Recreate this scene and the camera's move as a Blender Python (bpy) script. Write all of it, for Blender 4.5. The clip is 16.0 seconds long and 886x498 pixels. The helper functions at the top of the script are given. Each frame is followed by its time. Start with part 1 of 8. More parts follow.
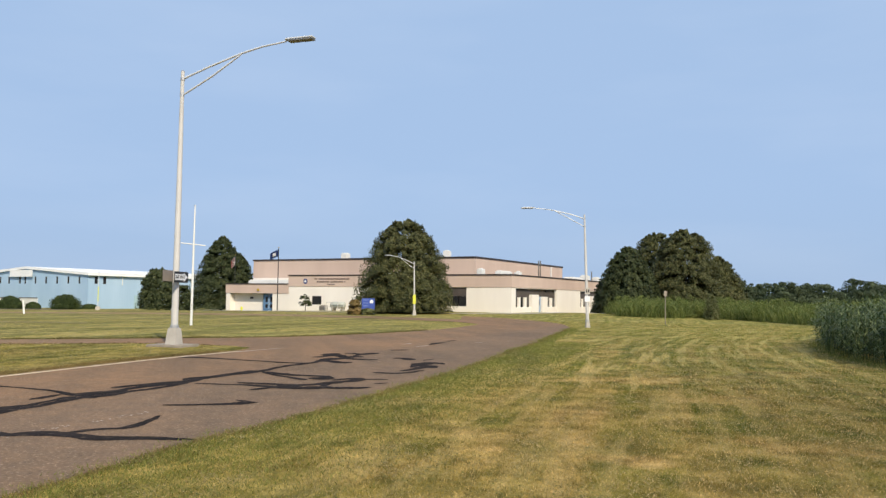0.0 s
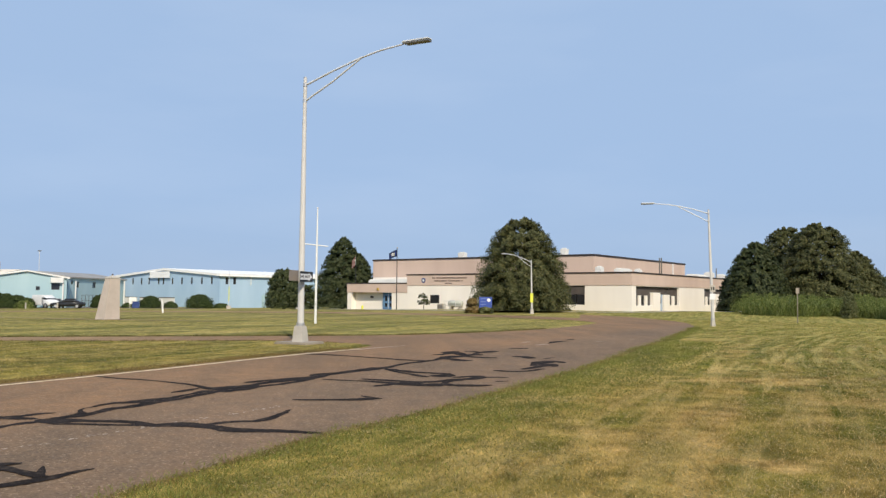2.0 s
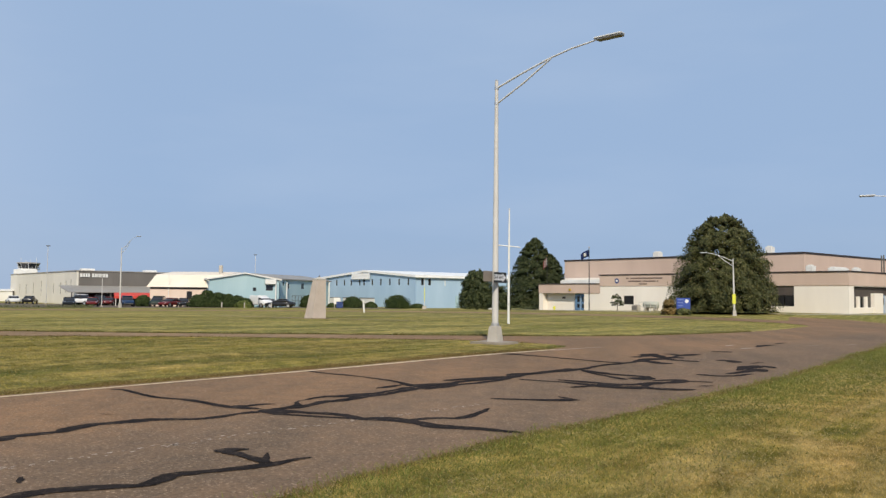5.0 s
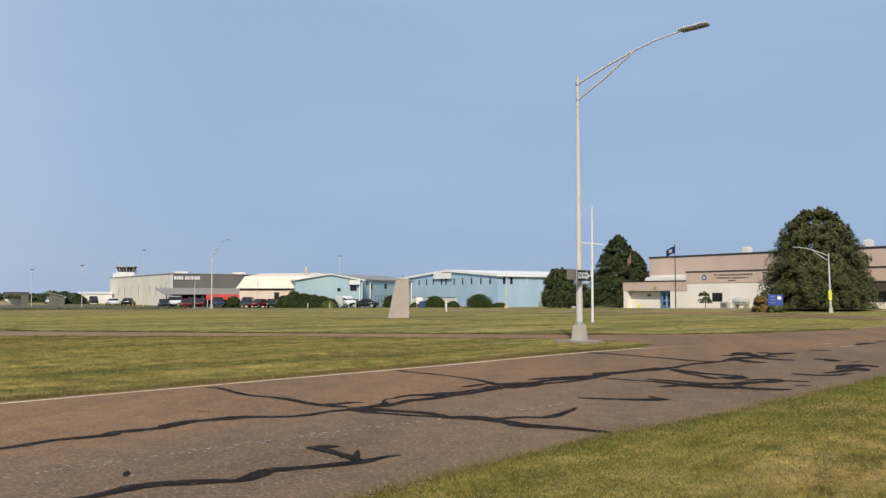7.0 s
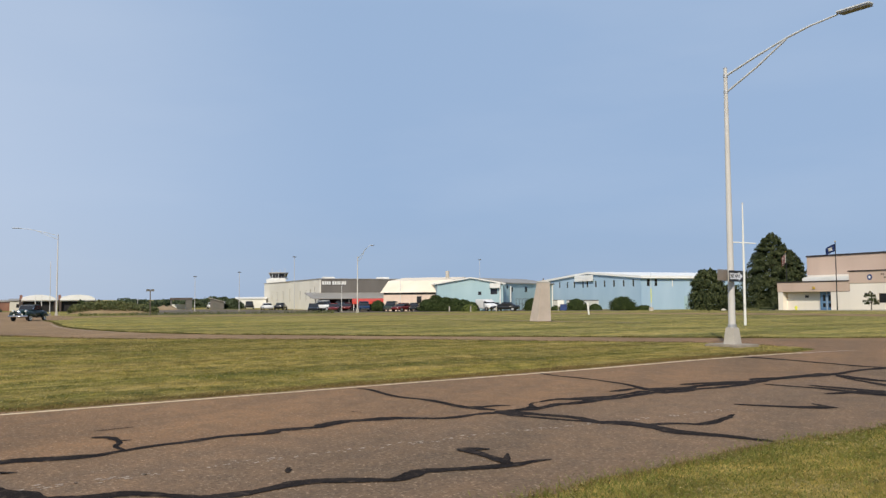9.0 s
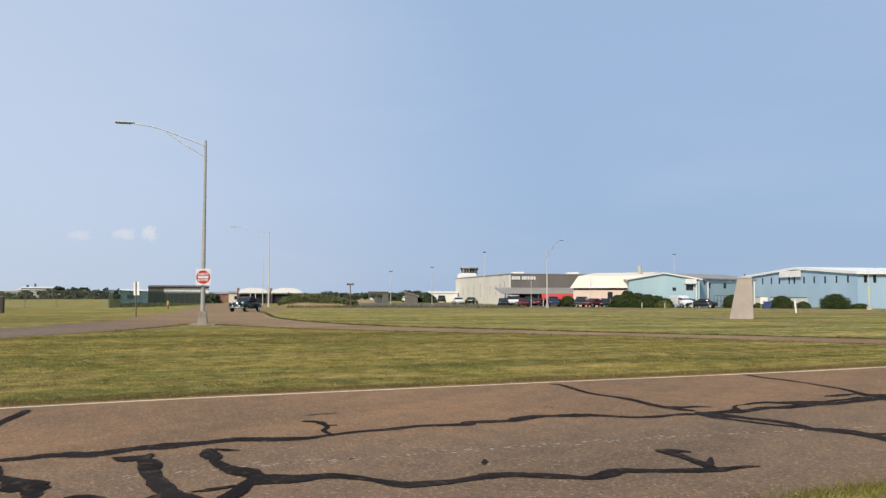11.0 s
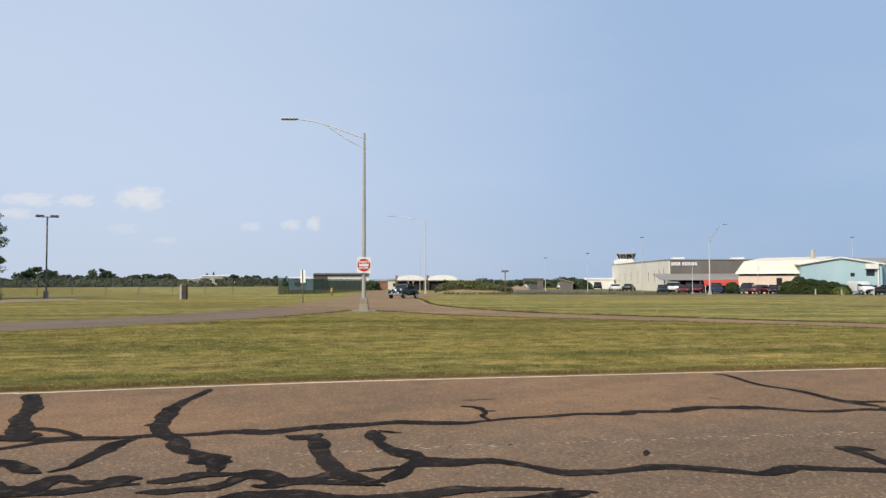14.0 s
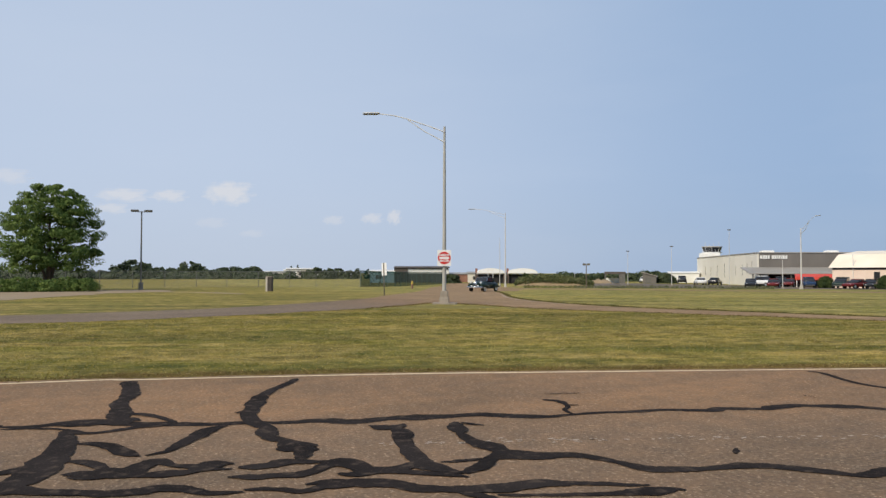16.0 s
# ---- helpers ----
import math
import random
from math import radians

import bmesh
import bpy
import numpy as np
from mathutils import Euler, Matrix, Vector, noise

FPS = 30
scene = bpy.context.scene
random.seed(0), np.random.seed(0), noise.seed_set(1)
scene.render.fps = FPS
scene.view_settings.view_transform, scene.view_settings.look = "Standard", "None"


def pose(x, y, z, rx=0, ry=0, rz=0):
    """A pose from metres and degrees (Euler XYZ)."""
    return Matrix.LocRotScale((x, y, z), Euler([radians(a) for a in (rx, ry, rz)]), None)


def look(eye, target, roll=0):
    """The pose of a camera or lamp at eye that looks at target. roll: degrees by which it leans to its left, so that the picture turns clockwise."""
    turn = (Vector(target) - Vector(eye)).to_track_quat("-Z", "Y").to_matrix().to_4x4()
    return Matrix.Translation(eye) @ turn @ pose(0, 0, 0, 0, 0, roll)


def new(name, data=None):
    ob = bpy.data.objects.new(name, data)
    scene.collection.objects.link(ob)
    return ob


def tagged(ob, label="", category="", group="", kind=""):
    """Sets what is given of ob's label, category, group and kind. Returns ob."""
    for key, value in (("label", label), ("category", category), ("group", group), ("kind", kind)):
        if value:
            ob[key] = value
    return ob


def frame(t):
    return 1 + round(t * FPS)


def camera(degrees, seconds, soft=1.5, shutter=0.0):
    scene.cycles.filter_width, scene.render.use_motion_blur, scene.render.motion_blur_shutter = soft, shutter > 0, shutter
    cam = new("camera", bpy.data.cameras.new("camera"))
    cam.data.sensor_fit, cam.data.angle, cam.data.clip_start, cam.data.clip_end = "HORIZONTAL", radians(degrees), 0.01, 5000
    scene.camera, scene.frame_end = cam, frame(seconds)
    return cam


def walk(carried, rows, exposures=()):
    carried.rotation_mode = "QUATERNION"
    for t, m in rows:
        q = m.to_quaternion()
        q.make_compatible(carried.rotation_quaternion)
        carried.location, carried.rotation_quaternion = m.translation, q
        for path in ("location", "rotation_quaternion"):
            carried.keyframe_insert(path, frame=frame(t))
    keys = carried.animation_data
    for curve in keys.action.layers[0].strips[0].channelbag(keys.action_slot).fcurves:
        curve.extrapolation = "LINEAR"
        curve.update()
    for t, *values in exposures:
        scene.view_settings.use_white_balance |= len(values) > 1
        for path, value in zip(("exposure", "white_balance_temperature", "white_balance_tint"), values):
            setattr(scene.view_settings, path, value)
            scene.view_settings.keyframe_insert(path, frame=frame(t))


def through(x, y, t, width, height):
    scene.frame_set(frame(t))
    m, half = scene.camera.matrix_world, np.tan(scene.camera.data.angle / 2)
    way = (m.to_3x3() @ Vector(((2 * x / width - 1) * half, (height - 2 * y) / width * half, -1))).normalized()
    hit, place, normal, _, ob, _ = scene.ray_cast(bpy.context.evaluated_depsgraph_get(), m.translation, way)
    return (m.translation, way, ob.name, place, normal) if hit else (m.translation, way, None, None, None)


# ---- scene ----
import itertools

from mathutils import geometry

cam = camera(57.28, 16.0, soft=1.4)
ROWS = [
    (0.0, -0.000, -0.000, 1.525, 0.00, 3.53, -0.73),
    (0.5, -0.015, 0.005, 1.518, 1.62, 3.54, -0.66),
    (1.0, -0.017, 0.003, 1.518, 3.38, 3.25, -0.66),
    (1.5, -0.037, 0.005, 1.516, 5.34, 3.19, -0.72),
    (2.0, -0.053, 0.016, 1.510, 8.22, 3.35, -0.53),
    (2.5, -0.079, 0.032, 1.504, 11.59, 3.42, -0.37),
    (3.0, -0.092, 0.032, 1.507, 14.79, 3.43, -0.38),
    (3.5, -0.106, 0.050, 1.505, 17.10, 3.38, -0.54),
    (4.0, -0.116, 0.043, 1.502, 18.68, 3.30, -0.60),
    (6.5, -0.153, -0.008, 1.499, 26.03, 3.26, -0.27),
    (7.0, -0.162, -0.007, 1.498, 27.40, 3.18, -0.08),
    (7.5, -0.168, -0.019, 1.499, 28.79, 3.14, 0.02),
    (8.0, -0.183, -0.029, 1.496, 30.51, 3.15, 0.24),
    (8.5, -0.200, -0.025, 1.492, 33.08, 3.22, 0.44),
    (9.0, -0.230, -0.023, 1.494, 37.26, 3.43, 0.33),
    (9.5, -0.237, -0.033, 1.497, 41.22, 3.60, 0.01),
    (10.0, -0.259, -0.028, 1.493, 44.54, 3.44, -0.12),
    (12.5, -0.299, -0.041, 1.489, 57.45, 2.70, -0.02),
    (13.0, -0.307, -0.031, 1.488, 58.92, 2.52, 0.04),
    (13.5, -0.299, -0.034, 1.490, 60.10, 2.38, 0.13),
    (14.0, -0.305, -0.041, 1.491, 61.42, 2.17, 0.05),
    (14.5, -0.315, -0.041, 1.483, 62.79, 2.00, -0.13),
    (15.0, -0.326, -0.045, 1.484, 64.08, 1.83, -0.16),
    (15.5, -0.331, -0.048, 1.485, 65.61, 1.72, -0.12),
    (16.0, -0.314, -0.064, 1.487, 67.04, 1.68, -0.10),
]
walk(cam, [(t, pose(x, y, z, 90 + pitch, roll, yaw)) for t, x, y, z, yaw, pitch, roll in ROWS], [(0.0, 0.0), (3.5, -0.17), (4.0, -0.21), (6.5, -0.26), (7.5, -0.28), (9.0, -0.26), (10.0, -0.17), (12.5, -0.27), (13.0, -0.29), (13.5, -0.20), (14.0, -0.16), (14.5, -0.21), (15.0, -0.24), (16.0, -0.28)])

# ---- sky and sun ----
SUN_X, SUN_Y, SUN_UP = 0.38, -0.92, 38.0
world = bpy.data.worlds.new("sky")
scene.world = world
world.use_nodes = True
wn = world.node_tree
sky = wn.nodes.new("ShaderNodeTexSky")
sky.sky_type = "NISHITA"
sky.sun_disc = False
sky.sun_elevation = radians(SUN_UP)
sky.sun_rotation = math.atan2(SUN_X, SUN_Y)
sky.air_density, sky.dust_density, sky.ozone_density = 1.0, 0.7, 2.5
# summer haze evens the sky out: a pale blue veil over the clear-sky light
veil = wn.nodes.new("ShaderNodeMix")
veil.data_type = "RGBA"
veil.inputs[0].default_value = 0.97
# the haze grows paler round towards the west
wc, ws, wr, wm = (wn.nodes.new(k) for k in ("ShaderNodeTexCoord", "ShaderNodeSeparateXYZ", "ShaderNodeMapRange", "ShaderNodeMix"))
wm.data_type = "RGBA"
wr.interpolation_type = "SMOOTHSTEP"
wr.inputs[1].default_value, wr.inputs[2].default_value = -0.64, -1.12
wm.inputs[6].default_value, wm.inputs[7].default_value = (2.62, 3.66, 5.36, 1.0), (4.5, 5.2, 6.4, 1.0)
wn.links.new(wc.outputs["Generated"], ws.inputs[0])
wn.links.new(ws.outputs[0], wr.inputs[0])
wn.links.new(wr.outputs[0], wm.inputs[0])
# thin uneven cirrus haze
hz, hm, hr, hx = (wn.nodes.new(k) for k in ("ShaderNodeTexNoise", "ShaderNodeMapping", "ShaderNodeMapRange", "ShaderNodeMix"))
hm.inputs["Scale"].default_value, hm.inputs["Rotation"].default_value = (1.6, 1.6, 7.0), (0.25, 0.15, 0.4)
hz.inputs["Scale"].default_value, hz.inputs["Detail"].default_value = 2.0, 6.0
hr.inputs[1].default_value, hr.inputs[2].default_value, hr.inputs[4].default_value = 0.42, 0.72, 0.09
hx.data_type = "RGBA"
hx.inputs[7].default_value = (5.4, 5.9, 6.7, 1.0)
wn.links.new(wc.outputs["Generated"], hm.inputs[0])
wn.links.new(hm.outputs[0], hz.inputs[0])
wn.links.new(hz.outputs[0], hr.inputs[0])
wn.links.new(hr.outputs[0], hx.inputs[0])
wn.links.new(wm.outputs[2], hx.inputs[6])
# smoke-grey dullness low over the land
lr, lm = wn.nodes.new("ShaderNodeMapRange"), wn.nodes.new("ShaderNodeMix")
lm.data_type, lm.blend_type = "RGBA", "MULTIPLY"
lr.interpolation_type = "SMOOTHSTEP"
lr.inputs[1].default_value, lr.inputs[2].default_value = 0.15, -0.02
lm.inputs[7].default_value = (0.965, 0.945, 0.925, 1.0)
wn.links.new(ws.outputs[2], lr.inputs[0])
wn.links.new(lr.outputs[0], lm.inputs[0])
wn.links.new(hx.outputs[2], lm.inputs[6])
wn.links.new(lm.outputs[2], veil.inputs[7])
wn.links.new(sky.outputs[0], veil.inputs[6])
wn.links.new(veil.outputs[2], wn.nodes["Background"].inputs[0])
wn.nodes["Background"].inputs[1].default_value = 0.15
sun = new("sun", bpy.data.lights.new("sun", "SUN"))
sun.data.energy, sun.data.angle, sun.data.color = 4.8, radians(0.8), (1.0, 0.895, 0.725)
up = math.tan(radians(SUN_UP)) * math.hypot(SUN_X, SUN_Y)
sun.matrix_world = look((SUN_X * 50, SUN_Y * 50, up * 50), (0, 0, 0))


# ---- helpers for shapes ----
def smooth01(u):
    u = np.clip(u, 0, 1)
    return u * u * (3 - 2 * u)


def land(x, y):
    """Height of the ground: level round the crossing, falling gently outwards, a low rise before the long building."""
    r = np.hypot(x, y)
    return -0.55 * smooth01((r - 22) / 83) - 0.27 * smooth01((r - 108) / 32) + 0.5 * np.exp(-(np.square(x - 10.0)) / 1800 - np.square(y - 104.0) / 300)


def polar(az, r):
    """Plan place at a bearing (degrees to the left of +y) and a distance."""
    return -math.sin(radians(az)) * r, math.cos(radians(az)) * r


def part(name, bm, material, parent, label="", smooth=False):
    me = bpy.data.meshes.new(name)
    bm.to_mesh(me)
    bm.free()
    me.materials.append(material)
    if smooth:
        me.polygons.foreach_set("use_smooth", [True] * len(me.polygons))
    ob = new(name, me)
    ob.parent = parent
    return tagged(ob, label=label)


def thing(name, m, label, category, group="", kind=""):
    ob = new(name)
    ob.empty_display_size = 0.2
    ob.matrix_world = m
    return tagged(ob, label, category, group, kind)


def on_land(x, y, turn=0.0, dz=0.0):
    return pose(x, y, float(land(x, y)) + dz, 0, 0, turn)


def box(bm, x0, x1, y0, y1, z0, z1, bevel=0.0):
    vs = [bm.verts.new((x, y, z)) for x in (x0, x1) for y in (y0, y1) for z in (z0, z1)]
    fs = [bm.faces.new([vs[i] for i in q]) for q in ((0, 1, 3, 2), (4, 6, 7, 5), (0, 4, 5, 1), (2, 3, 7, 6), (0, 2, 6, 4), (1, 5, 7, 3))]
    if bevel:
        bmesh.ops.bevel(bm, geom=list({e for f in fs for e in f.edges}), offset=bevel, segments=2, affect="EDGES")
    return bm


def boxes(*rows, bevel=0.0):
    bm = bmesh.new()
    for r in rows:
        box(bm, *r, bevel=bevel)
    return bm


def tube(bm, pts, radii, seg=10, caps=True):
    """A round tube through the points."""
    pts = [Vector(p) for p in pts]
    if not hasattr(radii, "__len__"):
        radii = [radii] * len(pts)
    rings = []
    side = None
    for i, p in enumerate(pts):
        d = (pts[min(i + 1, len(pts) - 1)] - pts[max(i - 1, 0)]).normalized()
        if side is None:
            side = d.orthogonal().normalized()
        side = (side - d * side.dot(d)).normalized()
        other = d.cross(side)
        rings.append([bm.verts.new(p + (side * math.cos(a) + other * math.sin(a)) * radii[i]) for a in (2 * math.pi * k / seg for k in range(seg))])
    for a, b in zip(rings, rings[1:]):
        for k in range(seg):
            bm.faces.new((a[k], a[(k + 1) % seg], b[(k + 1) % seg], b[k]))
    if caps:
        for ring in (rings[0][::-1], rings[-1]):
            bm.faces.new([bm.verts.new(v.co) for v in ring])
    return bm


def tubes(*rows, seg=10):
    bm = bmesh.new()
    for pts, radii in rows:
        tube(bm, pts, radii, seg)
    return bm


def prism(bm, outline, axis, a0, a1):
    """Extrude a closed outline of (p, q) along an axis: 'x' takes (y, z), 'y' takes (x, z), 'z' takes (x, y)."""
    def at(p, q, a):
        return {"x": (a, p, q), "y": (p, a, q), "z": (p, q, a)}[axis]
    lo = [bm.verts.new(at(p, q, a0)) for p, q in outline]
    hi = [bm.verts.new(at(p, q, a1)) for p, q in outline]
    n = len(outline)
    for k in range(n):
        bm.faces.new((lo[k], lo[(k + 1) % n], hi[(k + 1) % n], hi[k]))
    bm.faces.new(lo[::-1])
    bm.faces.new(hi)
    bmesh.ops.recalc_face_normals(bm, faces=bm.faces)
    return bm


def loft(bm, sections, seg=20, power=3.0):
    """A smooth body through upright sections (x, half width, y centre, bottom, top)."""
    rings = []
    for x, hw, yc, z0, z1 in sections:
        ring = []
        for k in range(seg):
            a = 2 * math.pi * k / seg
            c, s = math.cos(a), math.sin(a)
            ring.append(bm.verts.new((x, yc + hw * math.copysign(abs(c) ** (2 / power), c), (z0 + z1) / 2 + (z1 - z0) / 2 * math.copysign(abs(s) ** (2 / power), s))))
        rings.append(ring)
    for a, b in zip(rings, rings[1:]):
        for k in range(seg):
            bm.faces.new((a[k], a[(k + 1) % seg], b[(k + 1) % seg], b[k]))
    bm.faces.new(rings[0][::-1])
    bm.faces.new(rings[-1])
    bmesh.ops.recalc_face_normals(bm, faces=bm.faces)
    return bm


def ball(bm, c, rx, ry, rz, u=12, v=8):
    m = Matrix.Translation(c) @ Matrix.Diagonal((rx, ry, rz, 1))
    bmesh.ops.create_uvsphere(bm, u_segments=u, v_segments=v, radius=1, matrix=m)
    return bm


def disc(bm, c, axis, r, thick, seg=20):
    c, axis = Vector(c), Vector(axis).normalized()
    return tube(bm, [c - axis * thick / 2, c + axis * thick / 2], r, seg)


def wall(bm, x0, x1, z0, z1, y0, y1, holes=()):
    """A wall along x with through openings (x0, x1, z0, z1)."""
    xs = sorted({x0, x1, *(h[0] for h in holes), *(h[1] for h in holes)})
    zs = sorted({z0, z1, *(h[2] for h in holes), *(h[3] for h in holes)})
    for a, b in zip(xs, xs[1:]):
        for c, d in zip(zs, zs[1:]):
            mx, mz = (a + b) / 2, (c + d) / 2
            if not any(h[0] < mx < h[1] and h[2] < mz < h[3] for h in holes):
                box(bm, a, b, y0, y1, c, d)
    bmesh.ops.remove_doubles(bm, verts=bm.verts, dist=1e-4)
    return bm


def soup(name, verts, size, material, parent, label=""):
    """One mesh of separate small faces with size corners each; verts is an array (n * size, 3)."""
    verts = np.asarray(verts, dtype=np.float32)
    n = len(verts)
    me = bpy.data.meshes.new(name)
    me.vertices.add(n)
    me.vertices.foreach_set("co", verts.ravel())
    me.loops.add(n)
    me.loops.foreach_set("vertex_index", np.arange(n, dtype=np.int32))
    me.polygons.add(n // size)
    me.polygons.foreach_set("loop_start", np.arange(0, n, size, dtype=np.int32))
    me.update(calc_edges=True)
    me.materials.append(material)
    ob = new(name, me)
    ob.parent = parent
    return tagged(ob, label=label)


def leaf_faces(rng, centres, normals, size, long=1.0):
    """Small four-cornered leaves lying across the given normals."""
    n = len(centres)
    nn = normals / (np.linalg.norm(normals, axis=1, keepdims=True) + 1e-9)
    a = rng.normal(size=(n, 3))
    a -= nn * np.sum(a * nn, axis=1, keepdims=True)
    a /= np.linalg.norm(a, axis=1, keepdims=True) + 1e-9
    b = np.cross(nn, a)
    s = (size * rng.uniform(0.6, 1.3, n))[:, None]
    out = np.empty((n, 4, 3))
    out[:, 0], out[:, 1], out[:, 2], out[:, 3] = centres - a * s * long, centres - b * s * 0.6 + nn * s * 0.15, centres + a * s * long, centres + b * s * 0.6 + nn * s * 0.15
    return out.reshape(-1, 3)


def crown_points(rng, n, clumps, height, radius, outline, lump=0.16, deep=0.35, flat=0.75):
    """Places and outward normals of leaves, gathered in clumps that fill a crown; outline(h) is its relative radius."""
    hs = rng.uniform(0.02, 0.99, clumps * 4)
    ws = np.array([outline(h) for h in hs])
    keep = rng.uniform(0, 1, len(hs)) < ws / ws.max()
    hs, ws = hs[keep][:clumps], ws[keep][:clumps]
    ang = rng.uniform(0, 2 * np.pi, len(hs))
    rad = radius * ws * (1 - deep * rng.uniform(0, 1, len(hs)) ** 1.6) * rng.uniform(0.83, 1.11, len(hs))
    c = np.stack([np.cos(ang) * rad, np.sin(ang) * rad, hs * height], 1)
    cr = radius * lump * rng.uniform(0.7, 1.5, len(hs)) * (0.4 + 0.6 * ws / ws.max())
    pick = rng.integers(0, len(hs), n)
    d = rng.normal(size=(n, 3))
    d /= np.linalg.norm(d, axis=1, keepdims=True)
    d[:, 2] *= flat
    pts = c[pick] + d * (cr[pick] * rng.uniform(0.75, 1.1, n))[:, None]
    outward = np.stack([np.cos(ang), np.sin(ang), np.full(len(ang), 0.35)], 1)[pick]
    return pts, d * 0.9 + outward * 0.5 + rng.normal(size=(n, 3)) * 0.45


def spray_points(rng, n, boughs, height, radius, outline, droop=0.25, inner=0.45, wide=0.2, thick=0.07, rise=0.0):
    """Places and normals of leaves on boughs that reach outwards in drooping layers; outline(h) is the crown's relative radius."""
    hs = rng.uniform(0.0, 0.985, boughs * 4)
    ws = np.array([outline(h) for h in hs])
    keep = rng.uniform(0, 1, len(hs)) < (0.25 + 0.75 * ws / ws.max())
    hs, ws = hs[keep][:boughs], ws[keep][:boughs]
    k = len(hs)
    ang = rng.uniform(0, 2 * np.pi, k)
    reach = radius * ws * rng.uniform(0.80, 1.06, k)
    pick = rng.integers(0, k, n)
    u = rng.uniform(0, 1, n) ** 0.8
    r0 = reach * inner * rng.uniform(0.6, 1.2, k)
    r = r0[pick] + (reach - r0)[pick] * u
    length = reach[pick]
    side = rng.normal(size=n) * wide * length * (1.05 - 0.75 * u) * 0.6
    lift = rng.normal(size=n) * thick * np.maximum(length, 0.4 * radius)
    z = hs[pick] * height + length * u * (rise + 0.55 * hs[pick] - 0.15) - droop * length * u * u + lift - 0.3 * np.abs(side)
    ca, sa = np.cos(ang[pick]), np.sin(ang[pick])
    pts = np.stack([ca * r - sa * side, sa * r + ca * side, np.maximum(z, 0.02 * height)], 1)
    nrm = np.stack([ca * (0.35 + 0.6 * u), sa * (0.35 + 0.6 * u), np.full(n, 0.75)], 1) + rng.normal(size=(n, 3)) * 0.5
    return pts, nrm


def catmull(points, step):
    """A smooth line through the plan points, cut into steps of about the given length."""
    p = [Vector((*q, 0)) for q in points]
    p = [p[0] * 2 - p[1], *p, p[-1] * 2 - p[-2]]
    out = []
    for a, b, c, d in zip(p, p[1:], p[2:], p[3:]):
        n = max(1, int((c - b).length / step))
        for k in range(n):
            t = k / n
            v = 0.5 * (2 * b + (c - a) * t + (2 * a - 5 * b + 4 * c - d) * t * t + (3 * b - a - 3 * c + d) * t ** 3)
            out.append((v.x, v.y))
    out.append((p[-2].x, p[-2].y))
    return out


def inside(px, py, poly):
    """Which of the points lie inside the polygon."""
    q = np.asarray(poly)
    res = np.zeros(len(px), bool)
    x1, y1 = q[:, 0], q[:, 1]
    x2, y2 = np.roll(x1, -1), np.roll(y1, -1)
    for a, b, c, d in zip(x1, y1, x2, y2):
        if b != d:
            res ^= ((b > py) != (d > py)) & (px < (c - a) * (py - b) / (d - b) + a)
    return res


def surface(x, y):
    """The top of the asphalt: almost flush with the level ground at the crossing, a little prouder where the land falls."""
    return float(land(x, y)) + 0.006 + 0.016 * float(smooth01((math.hypot(x, y) - 20) / 25))


def paving(name, outer, holes, lift, material, step, parent=None):
    """A flat-lying sheet that follows the land inside the outline, with holes."""
    rings = [outer, *holes]
    pts, edges = [], []
    for r in rings:
        k = len(pts)
        pts += [Vector(v) for v in r]
        edges += [(k + i, k + (i + 1) % len(r)) for i in range(len(r))]
    xs, ys = [v[0] for v in outer], [v[1] for v in outer]
    gx, gy = np.meshgrid(np.arange(min(xs), max(xs), step), np.arange(min(ys), max(ys), step))
    gx, gy = gx.ravel() + 0.013, gy.ravel() + 0.017
    ok = inside(gx, gy, outer)
    for h in holes:
        ok &= ~inside(gx, gy, h)
    pts += [Vector((a, b)) for a, b in zip(gx[ok], gy[ok])]
    v, _, f, *_ = geometry.delaunay_2d_cdt(pts, edges, [], 0, 1e-5)
    v = np.array([(p.x, p.y) for p in v])
    cen = np.array([v[list(t)].mean(axis=0) for t in f])
    ok = inside(cen[:, 0], cen[:, 1], outer)
    for h in holes:
        ok &= ~inside(cen[:, 0], cen[:, 1], h)
    me = bpy.data.meshes.new(name)
    me.from_pydata([(a, b, surface(a, b) + lift) for a, b in v], [], [t for t, k in zip(f, ok) if k])
    me.materials.append(material)
    me.polygons.foreach_set("use_smooth", [True] * len(me.polygons))
    ob = new(name, me)
    ob.parent = parent
    return ob


def ragged(line, amount, seed):
    """The same line with an uneven edge."""
    rng = np.random.default_rng(seed)
    k = rng.normal(size=(len(line), 2)) * amount
    return [(x + a, y + b) for (x, y), (a, b) in zip(line, k)]


def ribbon(bm, line, widths, lift, seed=0, rough=0.0):
    """A strip on the land along a plan line."""
    rng = np.random.default_rng(seed)
    n = len(line)
    w = np.interp(np.linspace(0, 1, n), np.linspace(0, 1, len(widths)), widths)
    prev = None
    jag = np.zeros(2)
    for i, (x, y) in enumerate(line):
        a, b = line[max(i - 1, 0)], line[min(i + 1, n - 1)]
        d = Vector((b[0] - a[0], b[1] - a[1])).normalized()
        jag = 0.95 * jag + 0.23 * rng.normal(size=2)
        fray = rng.normal(size=2) * 0.004 * min(1.0, rough * 2)
        l, r = (max(0.006, w[i] / 2 * (1 + rough * j) + 0.004 + f) for j, f in zip(jag, fray))
        p, q = (x - d.y * l, y + d.x * l), (x + d.y * r, y - d.x * r)
        now = [bm.verts.new((*u, surface(*u) + lift + 0.000004 * i)) for u in (p, q)]
        if prev:
            bm.faces.new((prev[0], prev[1], now[1], now[0]))
        prev = now
    return bm


